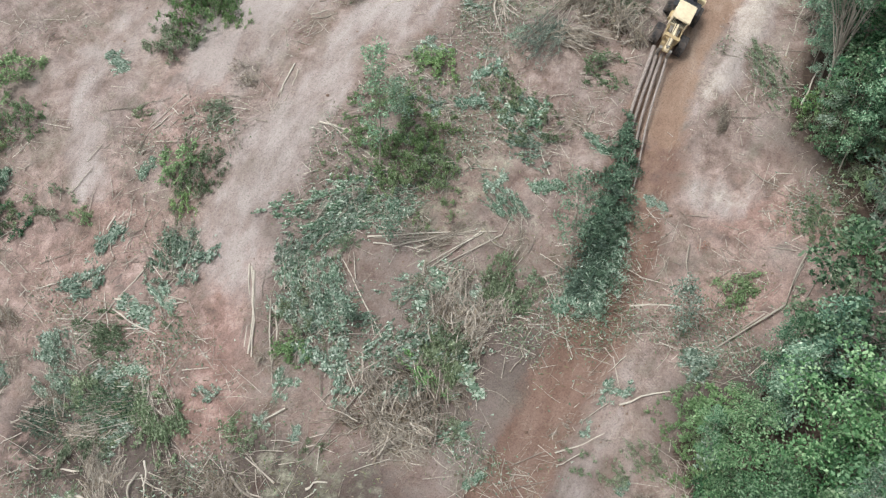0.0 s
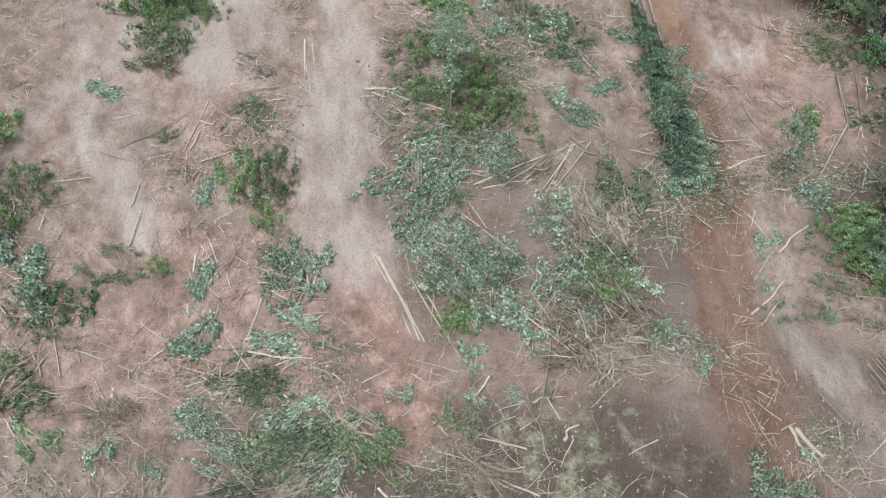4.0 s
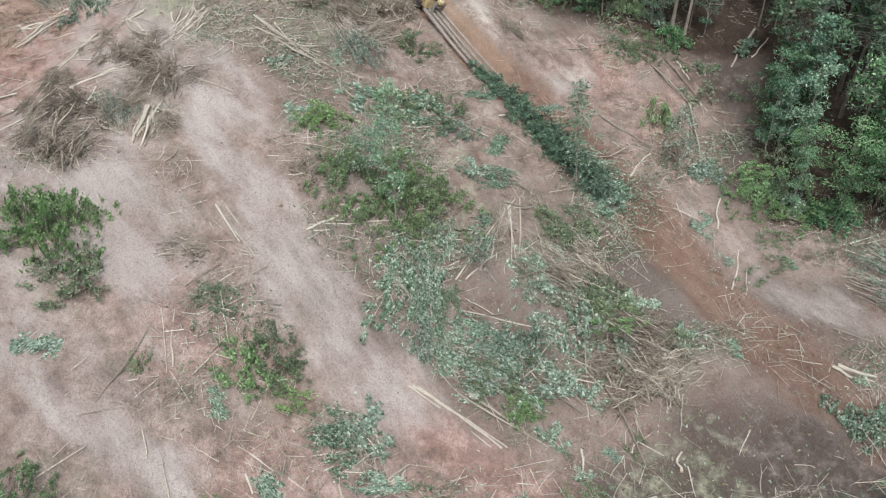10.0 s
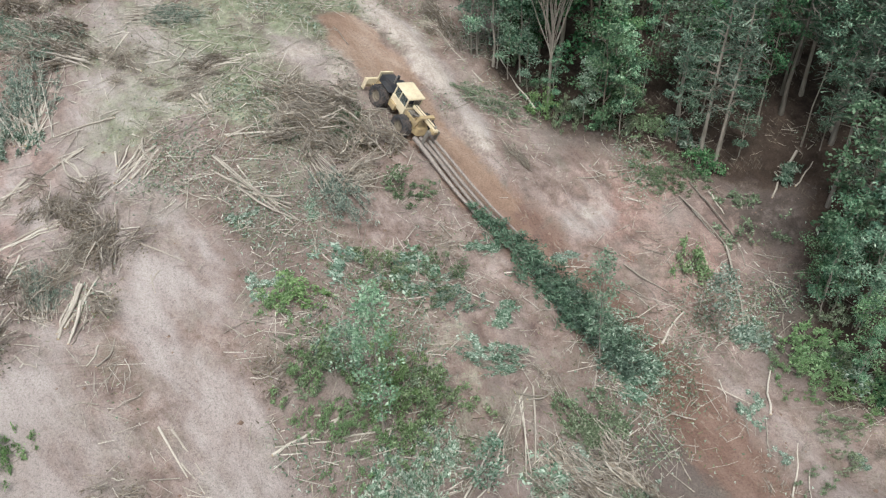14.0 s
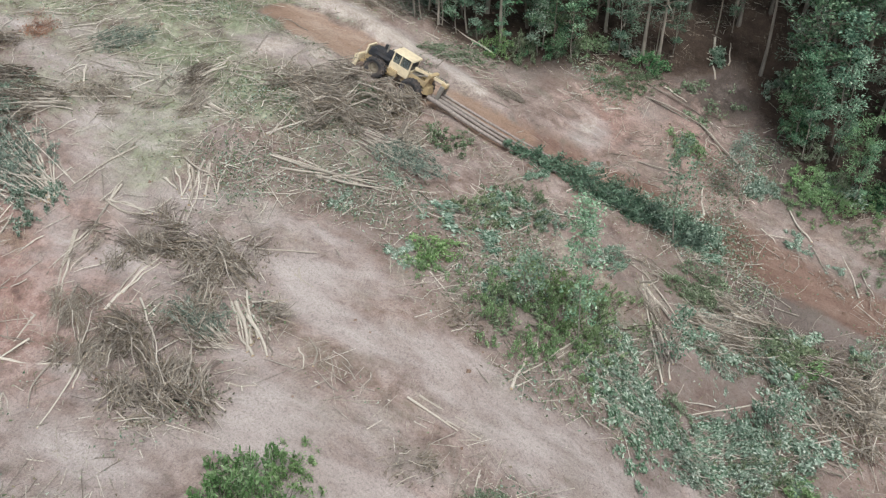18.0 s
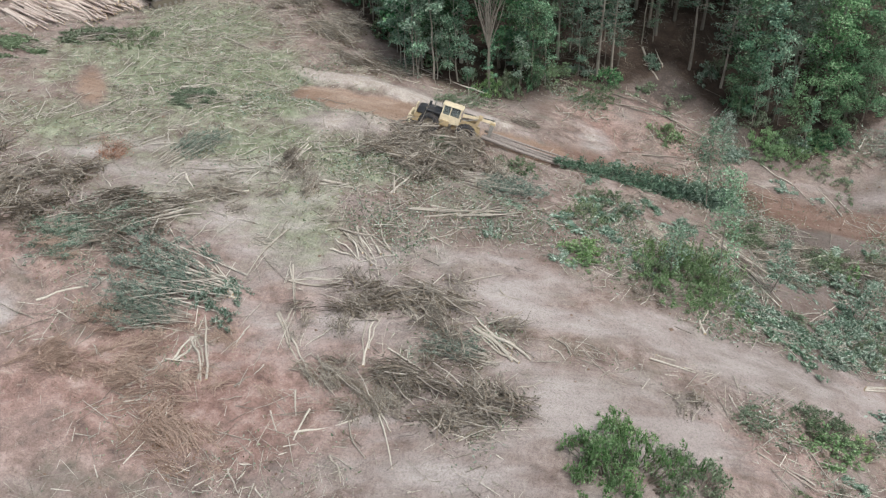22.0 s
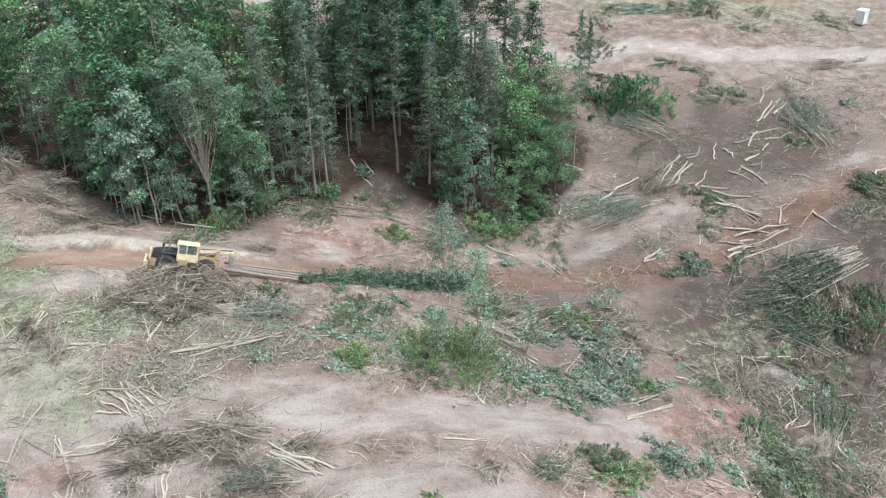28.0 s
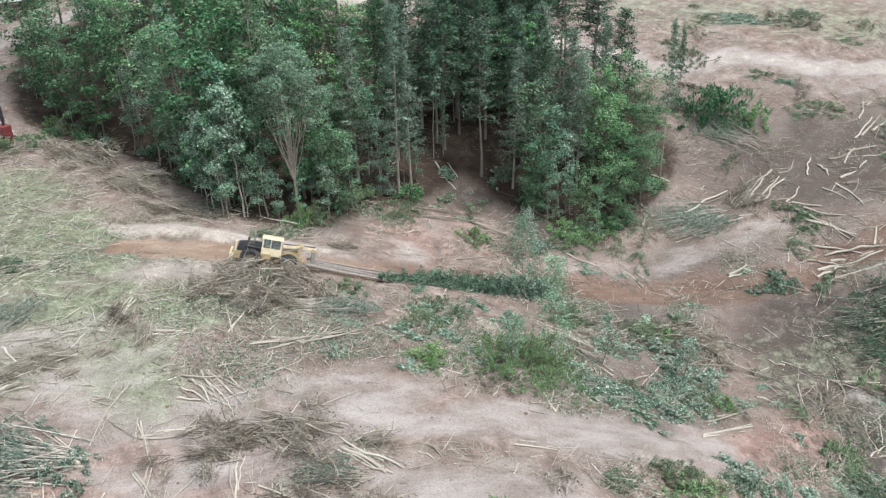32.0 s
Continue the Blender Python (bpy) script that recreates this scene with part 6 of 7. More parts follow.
def rod(a, b, r, sides=10, r2=None, bm=None):
    bm = bm or bmesh.new()
    a, b = Vector(a), Vector(b)
    q = (b - a).to_track_quat("Z", "Y").to_matrix().to_4x4()
    bmesh.ops.create_cone(bm, cap_ends=True, segments=sides, radius1=r, radius2=r if r2 is None else r2, depth=(b - a).length, matrix=Matrix.Translation((a + b) / 2) @ q)
    return bm


def outline(points, depth, at=(0, 0, 0), bevel=0.03):
    """A plate cut to a side view in x and z, that thick in y."""
    bm = bmesh.new()
    face = bm.faces.new([bm.verts.new((x, -depth / 2, z)) for x, z in points])
    new_verts = [v for v in bmesh.ops.extrude_face_region(bm, geom=[face])["geom"] if isinstance(v, bmesh.types.BMVert)]
    bmesh.ops.translate(bm, verts=new_verts, vec=(0, depth, 0))
    bmesh.ops.recalc_face_normals(bm, faces=bm.faces)
    if bevel:
        bmesh.ops.bevel(bm, geom=bm.edges[:], offset=bevel, segments=2, affect="EDGES")
    bmesh.ops.translate(bm, verts=bm.verts, vec=at)
    return bm


def lathe(profile, turns=28):
    """Turns a profile of (radius, y) about the y axis."""
    bm = bmesh.new()
    rings = [[bm.verts.new((r * math.cos(2 * math.pi * k / turns), y, r * math.sin(2 * math.pi * k / turns))) for r, y in profile] for k in range(turns)]
    for k in range(turns):
        a, b = rings[k], rings[(k + 1) % turns]
        for j in range(len(profile) - 1):
            bm.faces.new((a[j], a[j + 1], b[j + 1], b[j]))
    bmesh.ops.recalc_face_normals(bm, faces=bm.faces)
    return bm


def wheel(root, x, y, side, radius=0.83, width=0.68):
    w = width / 2
    bm = lathe([(radius * 0.5, -w * 0.8), (radius * 0.78, -w), (radius * 0.93, -w * 0.92), (radius * 0.96, -w * 0.4), (radius * 0.96, w * 0.4), (radius * 0.93, w * 0.92), (radius * 0.78, w), (radius * 0.5, w * 0.8)])
    for k in range(18):
        for s in (-1, 1):
            a = (k + 0.5 * (s > 0)) * 20
            lug = pose(0, 0, 0, 0, a, 0) @ pose(0, s * w * 0.45, radius * 0.97, 0, 0, s * 35)
            own = block(0.1, w * 1.05, 0.11, bevel=0)
            bmesh.ops.transform(own, matrix=lug, verts=own.verts)
            me = bpy.data.meshes.new("lug")
            own.to_mesh(me)
            own.free()
            bm.from_mesh(me)
            bpy.data.meshes.remove(me)
    tyre = part("tyre", bm, RUBBER, root, "dusty black tractor tyre with deep lugs")
    tyre.location = (x, y, radius)
    rim = part("rim", lathe([(0.05, side * w * 0.35), (radius * 0.22, side * w * 0.4), (radius * 0.3, side * w * 0.55), (radius * 0.46, side * w * 0.5), (radius * 0.53, side * w * 0.86), (radius * 0.5, side * w * 0.5), (radius * 0.48, -side * w * 0.7)], 20), RIM, tyre, "dusty grey steel wheel rim")
    return tyre


def build_skidder():
    root = new("log_skidder")
    for x in (1.62, -1.6):
        for s in (-1, 1):
            wheel(root, x, s * 1.08, s)
    part("front_frame", outline([(0.1, 0.75), (0.15, 1.25), (2.9, 1.2), (3.0, 0.8), (2.3, 0.55), (0.6, 0.55)], 1.05), YELLOW, root, "worn yellow front frame")
    part("engine_hood", outline([(0.85, 1.2), (0.85, 2.12), (1.4, 2.15), (2.75, 1.95), (2.85, 1.25)], 1.12, bevel=0.07), BLACK, root, "black engine hood")
    part("grille", block(0.12, 1.15, 0.85, (2.95, 0, 1.55), 0.03), CREAM, root, "cream radiator guard")
    for k in range(5):
        part("grille_slat", block(0.03, 0.95, 0.05, (3.03, 0, 1.28 + 0.14 * k), 0.008), BLACK, root)
    part("exhaust", rod((1.5, 0.32, 2.1), (1.5, 0.32, 2.75), 0.06), STEEL, root, "upright exhaust pipe")
    part("air_filter", rod((1.95, -0.3, 2.0), (1.95, -0.3, 2.42), 0.12, 14), BLACK, root)
    for s in (-1, 1):
        part("fender", block(1.25, 0.5, 0.06, (1.5, s * 0.82, 1.82), 0.025), BLACK, root)
        part("side_tank", block(0.75, 0.3, 0.5, (0.35, s * 0.72, 1.1), 0.06), YELLOW, root, "yellow side tank with a step")
        part("head_lamp", block(0.1, 0.2, 0.16, (0.96, s * 0.62, 2.66), 0.03), GLASS, root, "clear work lamp")
    # cab: floor, four posts, roof and panes
    cab = part("cab", block(1.7, 1.4, 0.7, (0.0, 0, 1.5), 0.05), CREAM, root, "cream operator cab with open windows")
    part("roof", block(1.85, 1.55, 0.13, (0.0, 0, 2.74), 0.06, taper=0.94), CREAM, cab, "sun-bleached cream roof")
    for x in (-0.76, 0.76):
        for s in (-1, 1):
            part("post", block(0.1, 0.1, 0.88, (x, s * 0.62, 2.27), 0.02), CREAM, cab)
    part("middle_post", block(0.08, 0.06, 0.88, (0.1, 0.64, 2.27), 0.015), CREAM, cab)
    part("middle_post", block(0.08, 0.06, 0.88, (0.1, -0.64, 2.27), 0.015), CREAM, cab)
    for s in (-1, 1):
        part("side_window", block(1.42, 0.025, 0.8, (0.0, s * 0.62, 2.27), 0), GLASS, cab, "tinted side window")
    part("front_window", block(0.025, 1.14, 0.8, (0.76, 0, 2.27), 0), GLASS, cab, "front window")
    part("seat", block(0.5, 0.5, 0.75, (-0.2, 0, 2.1), 0.08), BLACK, cab, "black operator seat")
    for k in range(9):
        part("screen_bar", block(0.03, 0.03, 0.82, (-0.78, -0.52 + 0.13 * k, 2.27), 0), BLACK, cab)
    # blade with its arms
    blade = part("blade", outline([(3.25, 0.2), (3.12, 0.55), (3.22, 1.05), (3.36, 1.08), (3.26, 0.55), (3.38, 0.2)], 2.7, bevel=0.015), CREAM, root, "curved cream dozer blade")
    for s in (-1, 1):
        part("blade_arm", block(1.5, 0.14, 0.2, (2.5, s * 0.58, 0.62), 0.03, (0, 8, 0)), YELLOW, blade)
        part("blade_wing", block(0.35, 0.06, 0.95, (3.2, s * 1.33, 0.62), 0.02), CREAM, blade)
    # rear frame, hinge, arch and boom
    part("hinge", rod((-0.15, 0, 0.6), (-0.15, 0, 1.35), 0.24, 16), STEEL, root, "greasy steel pivot")
    part("rear_frame", outline([(-0.3, 0.7), (-0.35, 1.3), (-1.2, 1.55), (-2.6, 1.45), (-2.75, 0.85), (-1.8, 0.6)], 0.95), YELLOW, root, "worn yellow rear frame")
    part("winch", rod((-1.2, -0.42, 1.55), (-1.2, 0.42, 1.55), 0.3, 16), STEEL, root, "steel winch drum")
    arch = bmesh.new()
    for s in (-1, 1):
        block(0.24, 0.16, 1.2, (-2.3, s * 0.52, 1.9), 0.03, (0, -12, 0), bm=arch)
    block(0.3, 1.25, 0.2, (-2.45, 0, 2.4), 0.04, bm=arch)
    part("arch", arch, YELLOW, root, "yellow rear arch")
    part("boom", outline([(-0.95, 2.0), (-0.95, 2.28), (-2.4, 2.44), (-3.75, 2.4), (-3.8, 2.18), (-2.4, 2.16)], 0.36, bevel=0.03), CREAM, root, "cream grapple boom")
    for s in (-1, 1):
        part("boom_cylinder", rod((-0.9, s * 0.3, 1.55), (-2.35, s * 0.3, 2.3), 0.065), STEEL, root)
        part("hydraulic_hose", rod((-1.0, s * 0.12, 2.34), (-3.5, s * 0.12, 2.5), 0.025, 6), BLACK, root, "black hydraulic hose")
        part("rear_guard", block(1.3, 0.08, 0.4, (-1.6, s * 0.6, 1.62), 0.02), YELLOW, root, "yellow rear guard plate")
    grapple = part("grapple", block(0.42, 0.5, 0.34, (-3.55, 0, 2.15), 0.06), YELLOW, root, "yellow hanging grapple closed on logs")
    part("grapple_link", rod((-3.55, 0, 2.25), (-3.55, 0, 2.6), 0.09), STEEL, grapple)
    for s in (-1, 1):
        part("tong", outline([(-0.12, 2.1), (0.12, 2.1), (0.14, 1.4), (0.1, 0.75), (-0.05, 0.7), (0.0, 1.4)], 0.3, bevel=0.02), STEEL, grapple)
        grapple.children[-1].matrix_basis = pose(-3.55, s * 0.4, 0.05, 0, 0, 90 * s)
    return root


SKIDDER_AT, SKIDDER_TURN = (55.3, 31.4), 18.0


def sit(root, x, y, turn, front, back, half):
    """Lays a machine on the ground by the heights under its ends and sides."""
    c, s = math.cos(radians(turn)), math.sin(radians(turn))
    a, b = gz(x + c * front, y + s * front), gz(x - c * back, y - s * back)
    l, r = gz(x - s * half, y + c * half), gz(x + s * half, y - c * half)
    pitch, roll = math.degrees(math.atan2(b - a, front + back)), math.degrees(math.atan2(l - r, 2 * half))
    root.matrix_basis = Matrix.Translation((x, y, max((a + b) / 2, (l + r) / 2) - 0.04)) @ Euler((radians(roll), radians(pitch), radians(turn))).to_matrix().to_4x4()


skidder = build_skidder()
sit(skidder, *SKIDDER_AT, SKIDDER_TURN, 1.62, 1.6, 1.1)
skidder.scale = (0.97, 0.95, 0.9)
tagged(skidder, "dusty yellow log skidder with black hood on the trail", "log skidder")


def dragged_tree(offset, length, lag, crown_from, leaf, radius):
    """A felled tree held by its butt end and trailing along the road, its boughs swept back."""
    line = np.array([(52.5, 30.5), (47.3, 28.2), (43.5, 26.0), (40, 24.4), (36, 22.7), (32, 21.2), (28, 19.8)])
    seg = np.r_[0, np.cumsum(np.hypot(*np.diff(line, axis=0).T))]
    root = new("dragged_tree")
    n = 11
    pts = []
    butt, ground = gz(52.5, 30.5), gz(44.5, 26.6) + 0.2
    for k in range(n):
        s = lag + length * k / (n - 1)
        side = offset * (0.8 + 0.4 * k / n)
        x, y = np.interp(s, seg, line[:, 0]) + 0.45 * side + RNG.normal(0, 0.03), np.interp(s, seg, line[:, 1]) - 0.9 * side + RNG.normal(0, 0.03)
        lift = 0.14 + 0.12 * abs(offset)
        pts.append((x, y, max(gz(x, y) + lift, butt + 0.9 + (ground - butt - 0.9) * s / 9.0)))
    trunk, limbs, crown = Shape(), Shape(), Shape()
    trunk.stick(pts, [radius * (1 - 0.8 * k / (n - 1)) for k in range(n)], 8, 0, 1)
    pts = np.array(pts)
    for k in range(110):
        f = crown_from + (1 - crown_from) * RNG.rand() ** 0.8
        at = lambda g: np.array([np.interp(g * (n - 1), np.arange(n), pts[:, j]) for j in range(3)])
        c = at(f)
        way = at(min(1.0, f + 0.05)) - at(f - 0.05)
        way /= np.linalg.norm(way)
        across = np.array([-way[1], way[0], 0.0]) * RNG.choice((-1, 1))
        u = (f - crown_from) / (1 - crown_from)
        reach = (0.5 + 2.3 * min(1.0, 3 * u) - 1.4 * u) * RNG.uniform(0.25, 1.1) * (1.0 + 0.35 * float(wave(f * 9, offset * 5, 1.0)))
        e = c + (way * RNG.uniform(0.5, 1.0) + across * RNG.uniform(0.1, 0.95)) * reach
        e[2] = max(gz(e[0], e[1]) + 0.08, c[2] + RNG.uniform(-0.1, 0.75))
        limbs.stick([c, e], [0.022, 0.006], 3)
        u = RNG.uniform(0.15, 1.1, (44, 1))
        p = c + (e - c) * u + RNG.normal(0, (0.13, 0.13, 0.08), (44, 3))
        crown.leaves(p, 0.3, 0.09, 0.3, plain=True)
    child("trunk", trunk.mesh("dragged_trunk", DRAG_BARK, CUT_WOOD, smooth=True), root)
    tagged(child("bough_spray", limbs.mesh("dragged_boughs", BARK), root), kind="stuff")
    child("crown", crown.mesh("dragged_crown", leaf), root)
    return tagged(root, "felled tree dragged by its butt with dark green crown" if leaf is DARK_NEEDLE else "felled gum tree dragged along with pale leafy crown", "felled tree", "trees dragged by the skidder")


DARK_NEEDLE = foliage_material("dragged_needles", (0.035, 0.07, 0.045), (0.12, 0.19, 0.13), (0.32, 0.42, 0.31), 0.15)
dragged_tree(-0.55, 16.0, 0.0, 0.36, DARK_NEEDLE, 0.17)
dragged_tree(-0.1, 20.0, 0.2, 0.5, DARK_NEEDLE, 0.15)
dragged_tree(0.4, 18.0, 0.5, 0.42, DARK_NEEDLE, 0.14)
dragged_tree(0.9, 21.0, 0.3, 0.62, BLUE_LEAF, 0.11)


def build_excavator():
    root = new("log_processor")
    for s in (-1, 1):
        belt = part("track", outline([(-2.1, 0.35), (-1.85, 0.85), (1.85, 0.85), (2.1, 0.35), (1.8, 0.0), (-1.8, 0.0)], 0.6, (0, s * 1.05, 0), 0.08), RIM, root, "dusty steel crawler track")
        belt.scale = (0.84, 1, 1)
        for k in range(14):
            part("shoe", block(0.2, 0.64, 0.05, (-1.82 + 0.28 * k, s * 1.05, 0.88), 0), STEEL, belt)
        for k in range(5):
            part("roller", rod((-1.4 + 0.7 * k, s * 1.34, 0.3), (-1.4 + 0.7 * k, s * 1.39, 0.3), 0.2, 14), STEEL, belt)
    part("undercarriage", block(2.2, 1.9, 0.5, (0, 0, 0.75), 0.08), BLACK, root)
    part("slew_ring", rod((0, 0, 0.95), (0, 0, 1.2), 0.75, 24), STEEL, root)
    house = part("house", block(3.1, 2.5, 0.95, (-0.45, 0, 1.7), 0.1), GREEN_PAINT, root, "green upper body")
    part("counterweight", block(0.6, 2.45, 1.0, (-1.85, 0, 1.72), 0.16), GREEN_PAINT, house, "rounded green counterweight")
    part("engine_cover", block(1.4, 2.1, 0.3, (-1.15, 0, 2.3), 0.1), GREEN_PAINT, house)
    part("stripe", block(2.5, 0.02, 0.22, (-0.4, 1.26, 1.55), 0), WHITE, house, "pale stripe")
    part("stripe", block(2.5, 0.02, 0.22, (-0.4, -1.26, 1.55), 0), WHITE, house, "pale stripe")
    cab = part("cab", block(1.55, 1.0, 1.75, (0.55, 0.85, 2.6), 0.12, taper=0.92), BLACK, root, "dark grey operator cab")
    part("windscreen", block(0.03, 0.8, 1.0, (1.31, 0.85, 2.8), 0.01), GLASS, cab)
    part("side_window", block(1.1, 0.03, 0.85, (0.55, 1.335, 2.85), 0.01), GLASS, cab)
    part("boom", outline([(0.5, 1.8), (0.35, 2.3), (1.9, 5.3), (4.0, 6.5), (4.25, 6.2), (2.35, 4.9), (1.0, 1.9)], 0.5, (0, -0.2, 0), 0.04), BLACK, root, "dark grey knuckle boom")
    part("stick", outline([(3.8, 6.65), (4.1, 6.85), (6.8, 5.7), (7.05, 3.6), (6.85, 3.5), (6.5, 5.3), (4.1, 6.15)], 0.4, (0, -0.2, 0), 0.04), BLACK, root, "dark grey stick")
    for s in (-1, 1):
        part("boom_cylinder", rod((1.2, -0.2 + s * 0.38, 2.0), (2.3, -0.2 + s * 0.38, 4.7), 0.1), STEEL, root)
    part("stick_cylinder", rod((2.6, -0.2, 5.9), (4.4, -0.2, 6.75), 0.1), STEEL, root)
    head = part("harvester_head", block(1.0, 1.0, 0.9, (6.95, -0.2, 2.75), 0.15), RED_PAINT, root, "dark red harvester head")
    part("head_hanger", rod((6.95, -0.2, 3.15), (6.95, -0.2, 3.7), 0.14), BLACK, head)
    for s in (-1, 1):
        part("delimbing_knife", outline([(6.5, 2.5), (7.4, 2.55), (7.5, 2.0), (7.1, 1.55), (7.0, 1.7), (7.25, 2.1), (6.7, 2.25)], 0.1, (0, -0.2 + s * 0.5, 0), 0.02), RED_PAINT, head)
        part("feed_roller", rod((6.95, -0.2 + s * 0.35, 2.0), (6.95, -0.2 + s * 0.35, 2.45), 0.2, 12), STEEL, head)
    return root


processor = build_excavator()
sit(processor, 88.9, 27.4, -106, 2.0, 2.0, 1.2)
tagged(processor, "green tracked log processor with dark boom and red head", "excavator")


def stack(cx, cy, turn, length, width, height, count, group, seed, joined=None):
    """Cut logs lying side by side in a loose stack."""
    rs = random.Random(seed)
    c, s = math.cos(radians(turn)), math.sin(radians(turn))
    for k in range(count):
        v = rs.uniform(-1, 1)
        u = rs.normalvariate(0, 0.45)
        h = max(0.0, (1 - abs(v) ** 2)) * height * rs.uniform(0.0, 1.0)
        L = length * rs.uniform(0.75, 1.2)
        bend = rs.normalvariate(0, 0.09)
        c2, s2 = math.cos(radians(turn) + bend), math.sin(radians(turn) + bend)
        mx, my = cx - s * v * width / 2 + c * u, cy + c * v * width / 2 + s * u
        a, b = (mx - c2 * L / 2, my - s2 * L / 2), (mx + c2 * L / 2, my + s2 * L / 2)
        r = rs.uniform(0.09, 0.165)
        ends = (*a, gz(*a) + r + h), (*b, gz(*b) + r + h + rs.uniform(-0.05, 0.05))
        if joined:
            joined.stick([Vector(ends[0]).lerp(Vector(ends[1]), f) + Vector((rs.uniform(-0.03, 0.03), rs.uniform(-0.03, 0.03), 0)) for f in (0, 0.33, 0.67, 1)], [r, r * 0.9, r * 0.75, r * 0.6], 7, 0, 1)
            continue
        ob = laid(rs.choice(STACK_LOGS), "cut_log", *ends, r)
        tagged(ob, "debarked pinkish log lying in a loose stack" if h < height * 0.5 else "debarked pinkish log high on a loose stack", "log", group)


stack(99.8, 31.2, 176, 7.0, 8.0, 1.1, 105, "logs of the long stack", 1)
stack(93.2, 31.8, 170, 6.5, 6.5, 1.0, 120, "logs of the long stack", 2)
stack(96.0, 37.2, 168, 6.5, 3.5, 0.4, 18, "logs of the long stack", 4)
stack(94.2, 19.0, 156, 7.5, 8.0, 1.7, 95, "logs of the stack behind the processor", 5)


outer = Shape()
stack(106.5, 34.5, 121, 7.5, 10.0, 1.0, 130, "", 3, outer)
tagged(new("outer_log_stack", outer.mesh("outer_log_stack", RED_WOOD, CUT_WOOD, smooth=True)), "loose spread stack of debarked pinkish logs", "log stack", kind="stuff")


def build_truck():
    root = new("flatbed_truck")
    part("chassis", block(7.0, 1.1, 0.35, (0, 0, 0.85), 0.05), BLACK, root)
    part("cargo_body", block(5.0, 2.4, 1.9, (-0.9, 0, 2.15), 0.06), GREEN_PAINT, root, "green cargo body")
    part("side_rail", block(5.0, 0.06, 0.3, (-0.9, 1.22, 1.15), 0.02), WHITE, root, "pale lower rail")
    part("side_rail", block(5.0, 0.06, 0.3, (-0.9, -1.22, 1.15), 0.02), WHITE, root, "pale lower rail")
    cab = part("cab", outline([(1.8, 0.7), (1.8, 2.6), (2.7, 2.6), (3.3, 1.7), (3.5, 0.7)], 2.2, bevel=0.08), GREEN_PAINT, root, "green driver's cab")
    part("windscreen", block(0.03, 1.8, 0.8, (3.02, 0, 2.15), 0.01, (0, -33, 0)), GLASS, cab)
    for x in (2.6, -1.6, -2.7):
        for s in (-1, 1):
            wheel(root, x, s * 0.95, s, 0.48, 0.3)
    return root


truck = build_truck()
sit(truck, 112.5, -17.2, 28, 2.6, 2.0, 1.0)
tagged(truck, "green truck with pale lower rail parked on the dirt road", "truck")


def build_hut():
    root = new("site_hut")
    for s in (-1, 1):
        part("side_wall", block(1.3, 0.05, 2.0, (0, s * 0.62, 1.15), 0.01), WHITE, root)
    part("back_wall", block(0.05, 1.2, 2.0, (-0.62, 0, 1.15), 0.01), WHITE, root)
    door = part("door", block(0.05, 1.1, 1.9, (0.63, 0, 1.12), 0.015), WHITE, root, "plain white door")
    part("handle", block(0.06, 0.04, 0.16, (0.68, 0.42, 1.1), 0.01), STEEL, door)
    part("roof", block(1.45, 1.4, 0.1, (0, 0, 2.2), 0.03, taper=0.9), WHITE, root)
    part("skid", block(1.4, 0.12, 0.16, (0, 0.5, 0.08), 0.02), BARK, root)
    part("skid", block(1.4, 0.12, 0.16, (0, -0.5, 0.08), 0.02), BARK, root)
    return root


hut = build_hut()
hut.matrix_basis = pose(-10.6, -31.0, gz(-10.6, -31.0) - 0.05, 0, 0, 50) @ Matrix.Diagonal((0.85, 0.85, 0.85, 1))
tagged(hut, "small white site hut standing beside the dirt road", "hut")

# ---- small litter that nobody could count ----
def scatter(n, keep, seed, x0=-16, x1=112, y0=-34, y1=74):
    """Places over the cut, kept where keep(zones) is above a random number."""
    rs = np.random.RandomState(seed)
    x, y = rs.uniform(x0, x1, n), rs.uniform(y0, y1, n)
    near = np.clip(1.5 - np.maximum(abs(x - 40) / 60, abs(y - 32) / 45), 0.25, 1)
    ok = rs.rand(n) < keep(zones(x, y), wave(x, y, 4.0, 4)) * near
    x, y = x[ok], y[ok]
    return x, y, ground_height(x, y), rs


def straw_object(name, material, spots, low, high, thin, thick, label, category):
    x, y, z, rs = spots
    n = len(x)
    turn, half = rs.uniform(0, 2 * math.pi, n), low + (high - low) * rs.rand(n) ** 2.2
    s = Shape()
    s.straws(np.stack([x, y, z + 0.05 + 0.1 * half * rs.rand(n)], -1), np.stack([np.cos(turn), np.sin(turn), rs.normal(0, 0.13, n)], -1), half, thin + (thick - thin) * rs.rand(n) ** 2)
    tagged(new(name, s.mesh(name, material)), label, category, kind="stuff")


def build_twigs():
    straw_object("scattered_twigs", TWIG, scatter(80000, lambda k, w: np.clip(0.4 + 0.65 * w - k["clay"] - 0.8 * k["dust"] + 0.4 * k["green"] - 0.35 * k["humus"] - 0.4 * k["litter"], 0.02, 1), 21), 0.12, 1.3, 0.01, 0.045,
                 "countless grey and brown twigs strewn over the soil", "twigs")
    straw_object("bark_strips", PALE_WOOD, scatter(50000, lambda k, w: np.clip(0.34 + 0.5 * w - k["clay"] - 0.7 * k["dust"] + 0.5 * k["green"] - 0.5 * k["humus"] - k["litter"], 0.0, 1), 22), 0.1, 1.1, 0.016, 0.045,
                 "pale peeled bark strips and splinters on the ground", "bark strips")


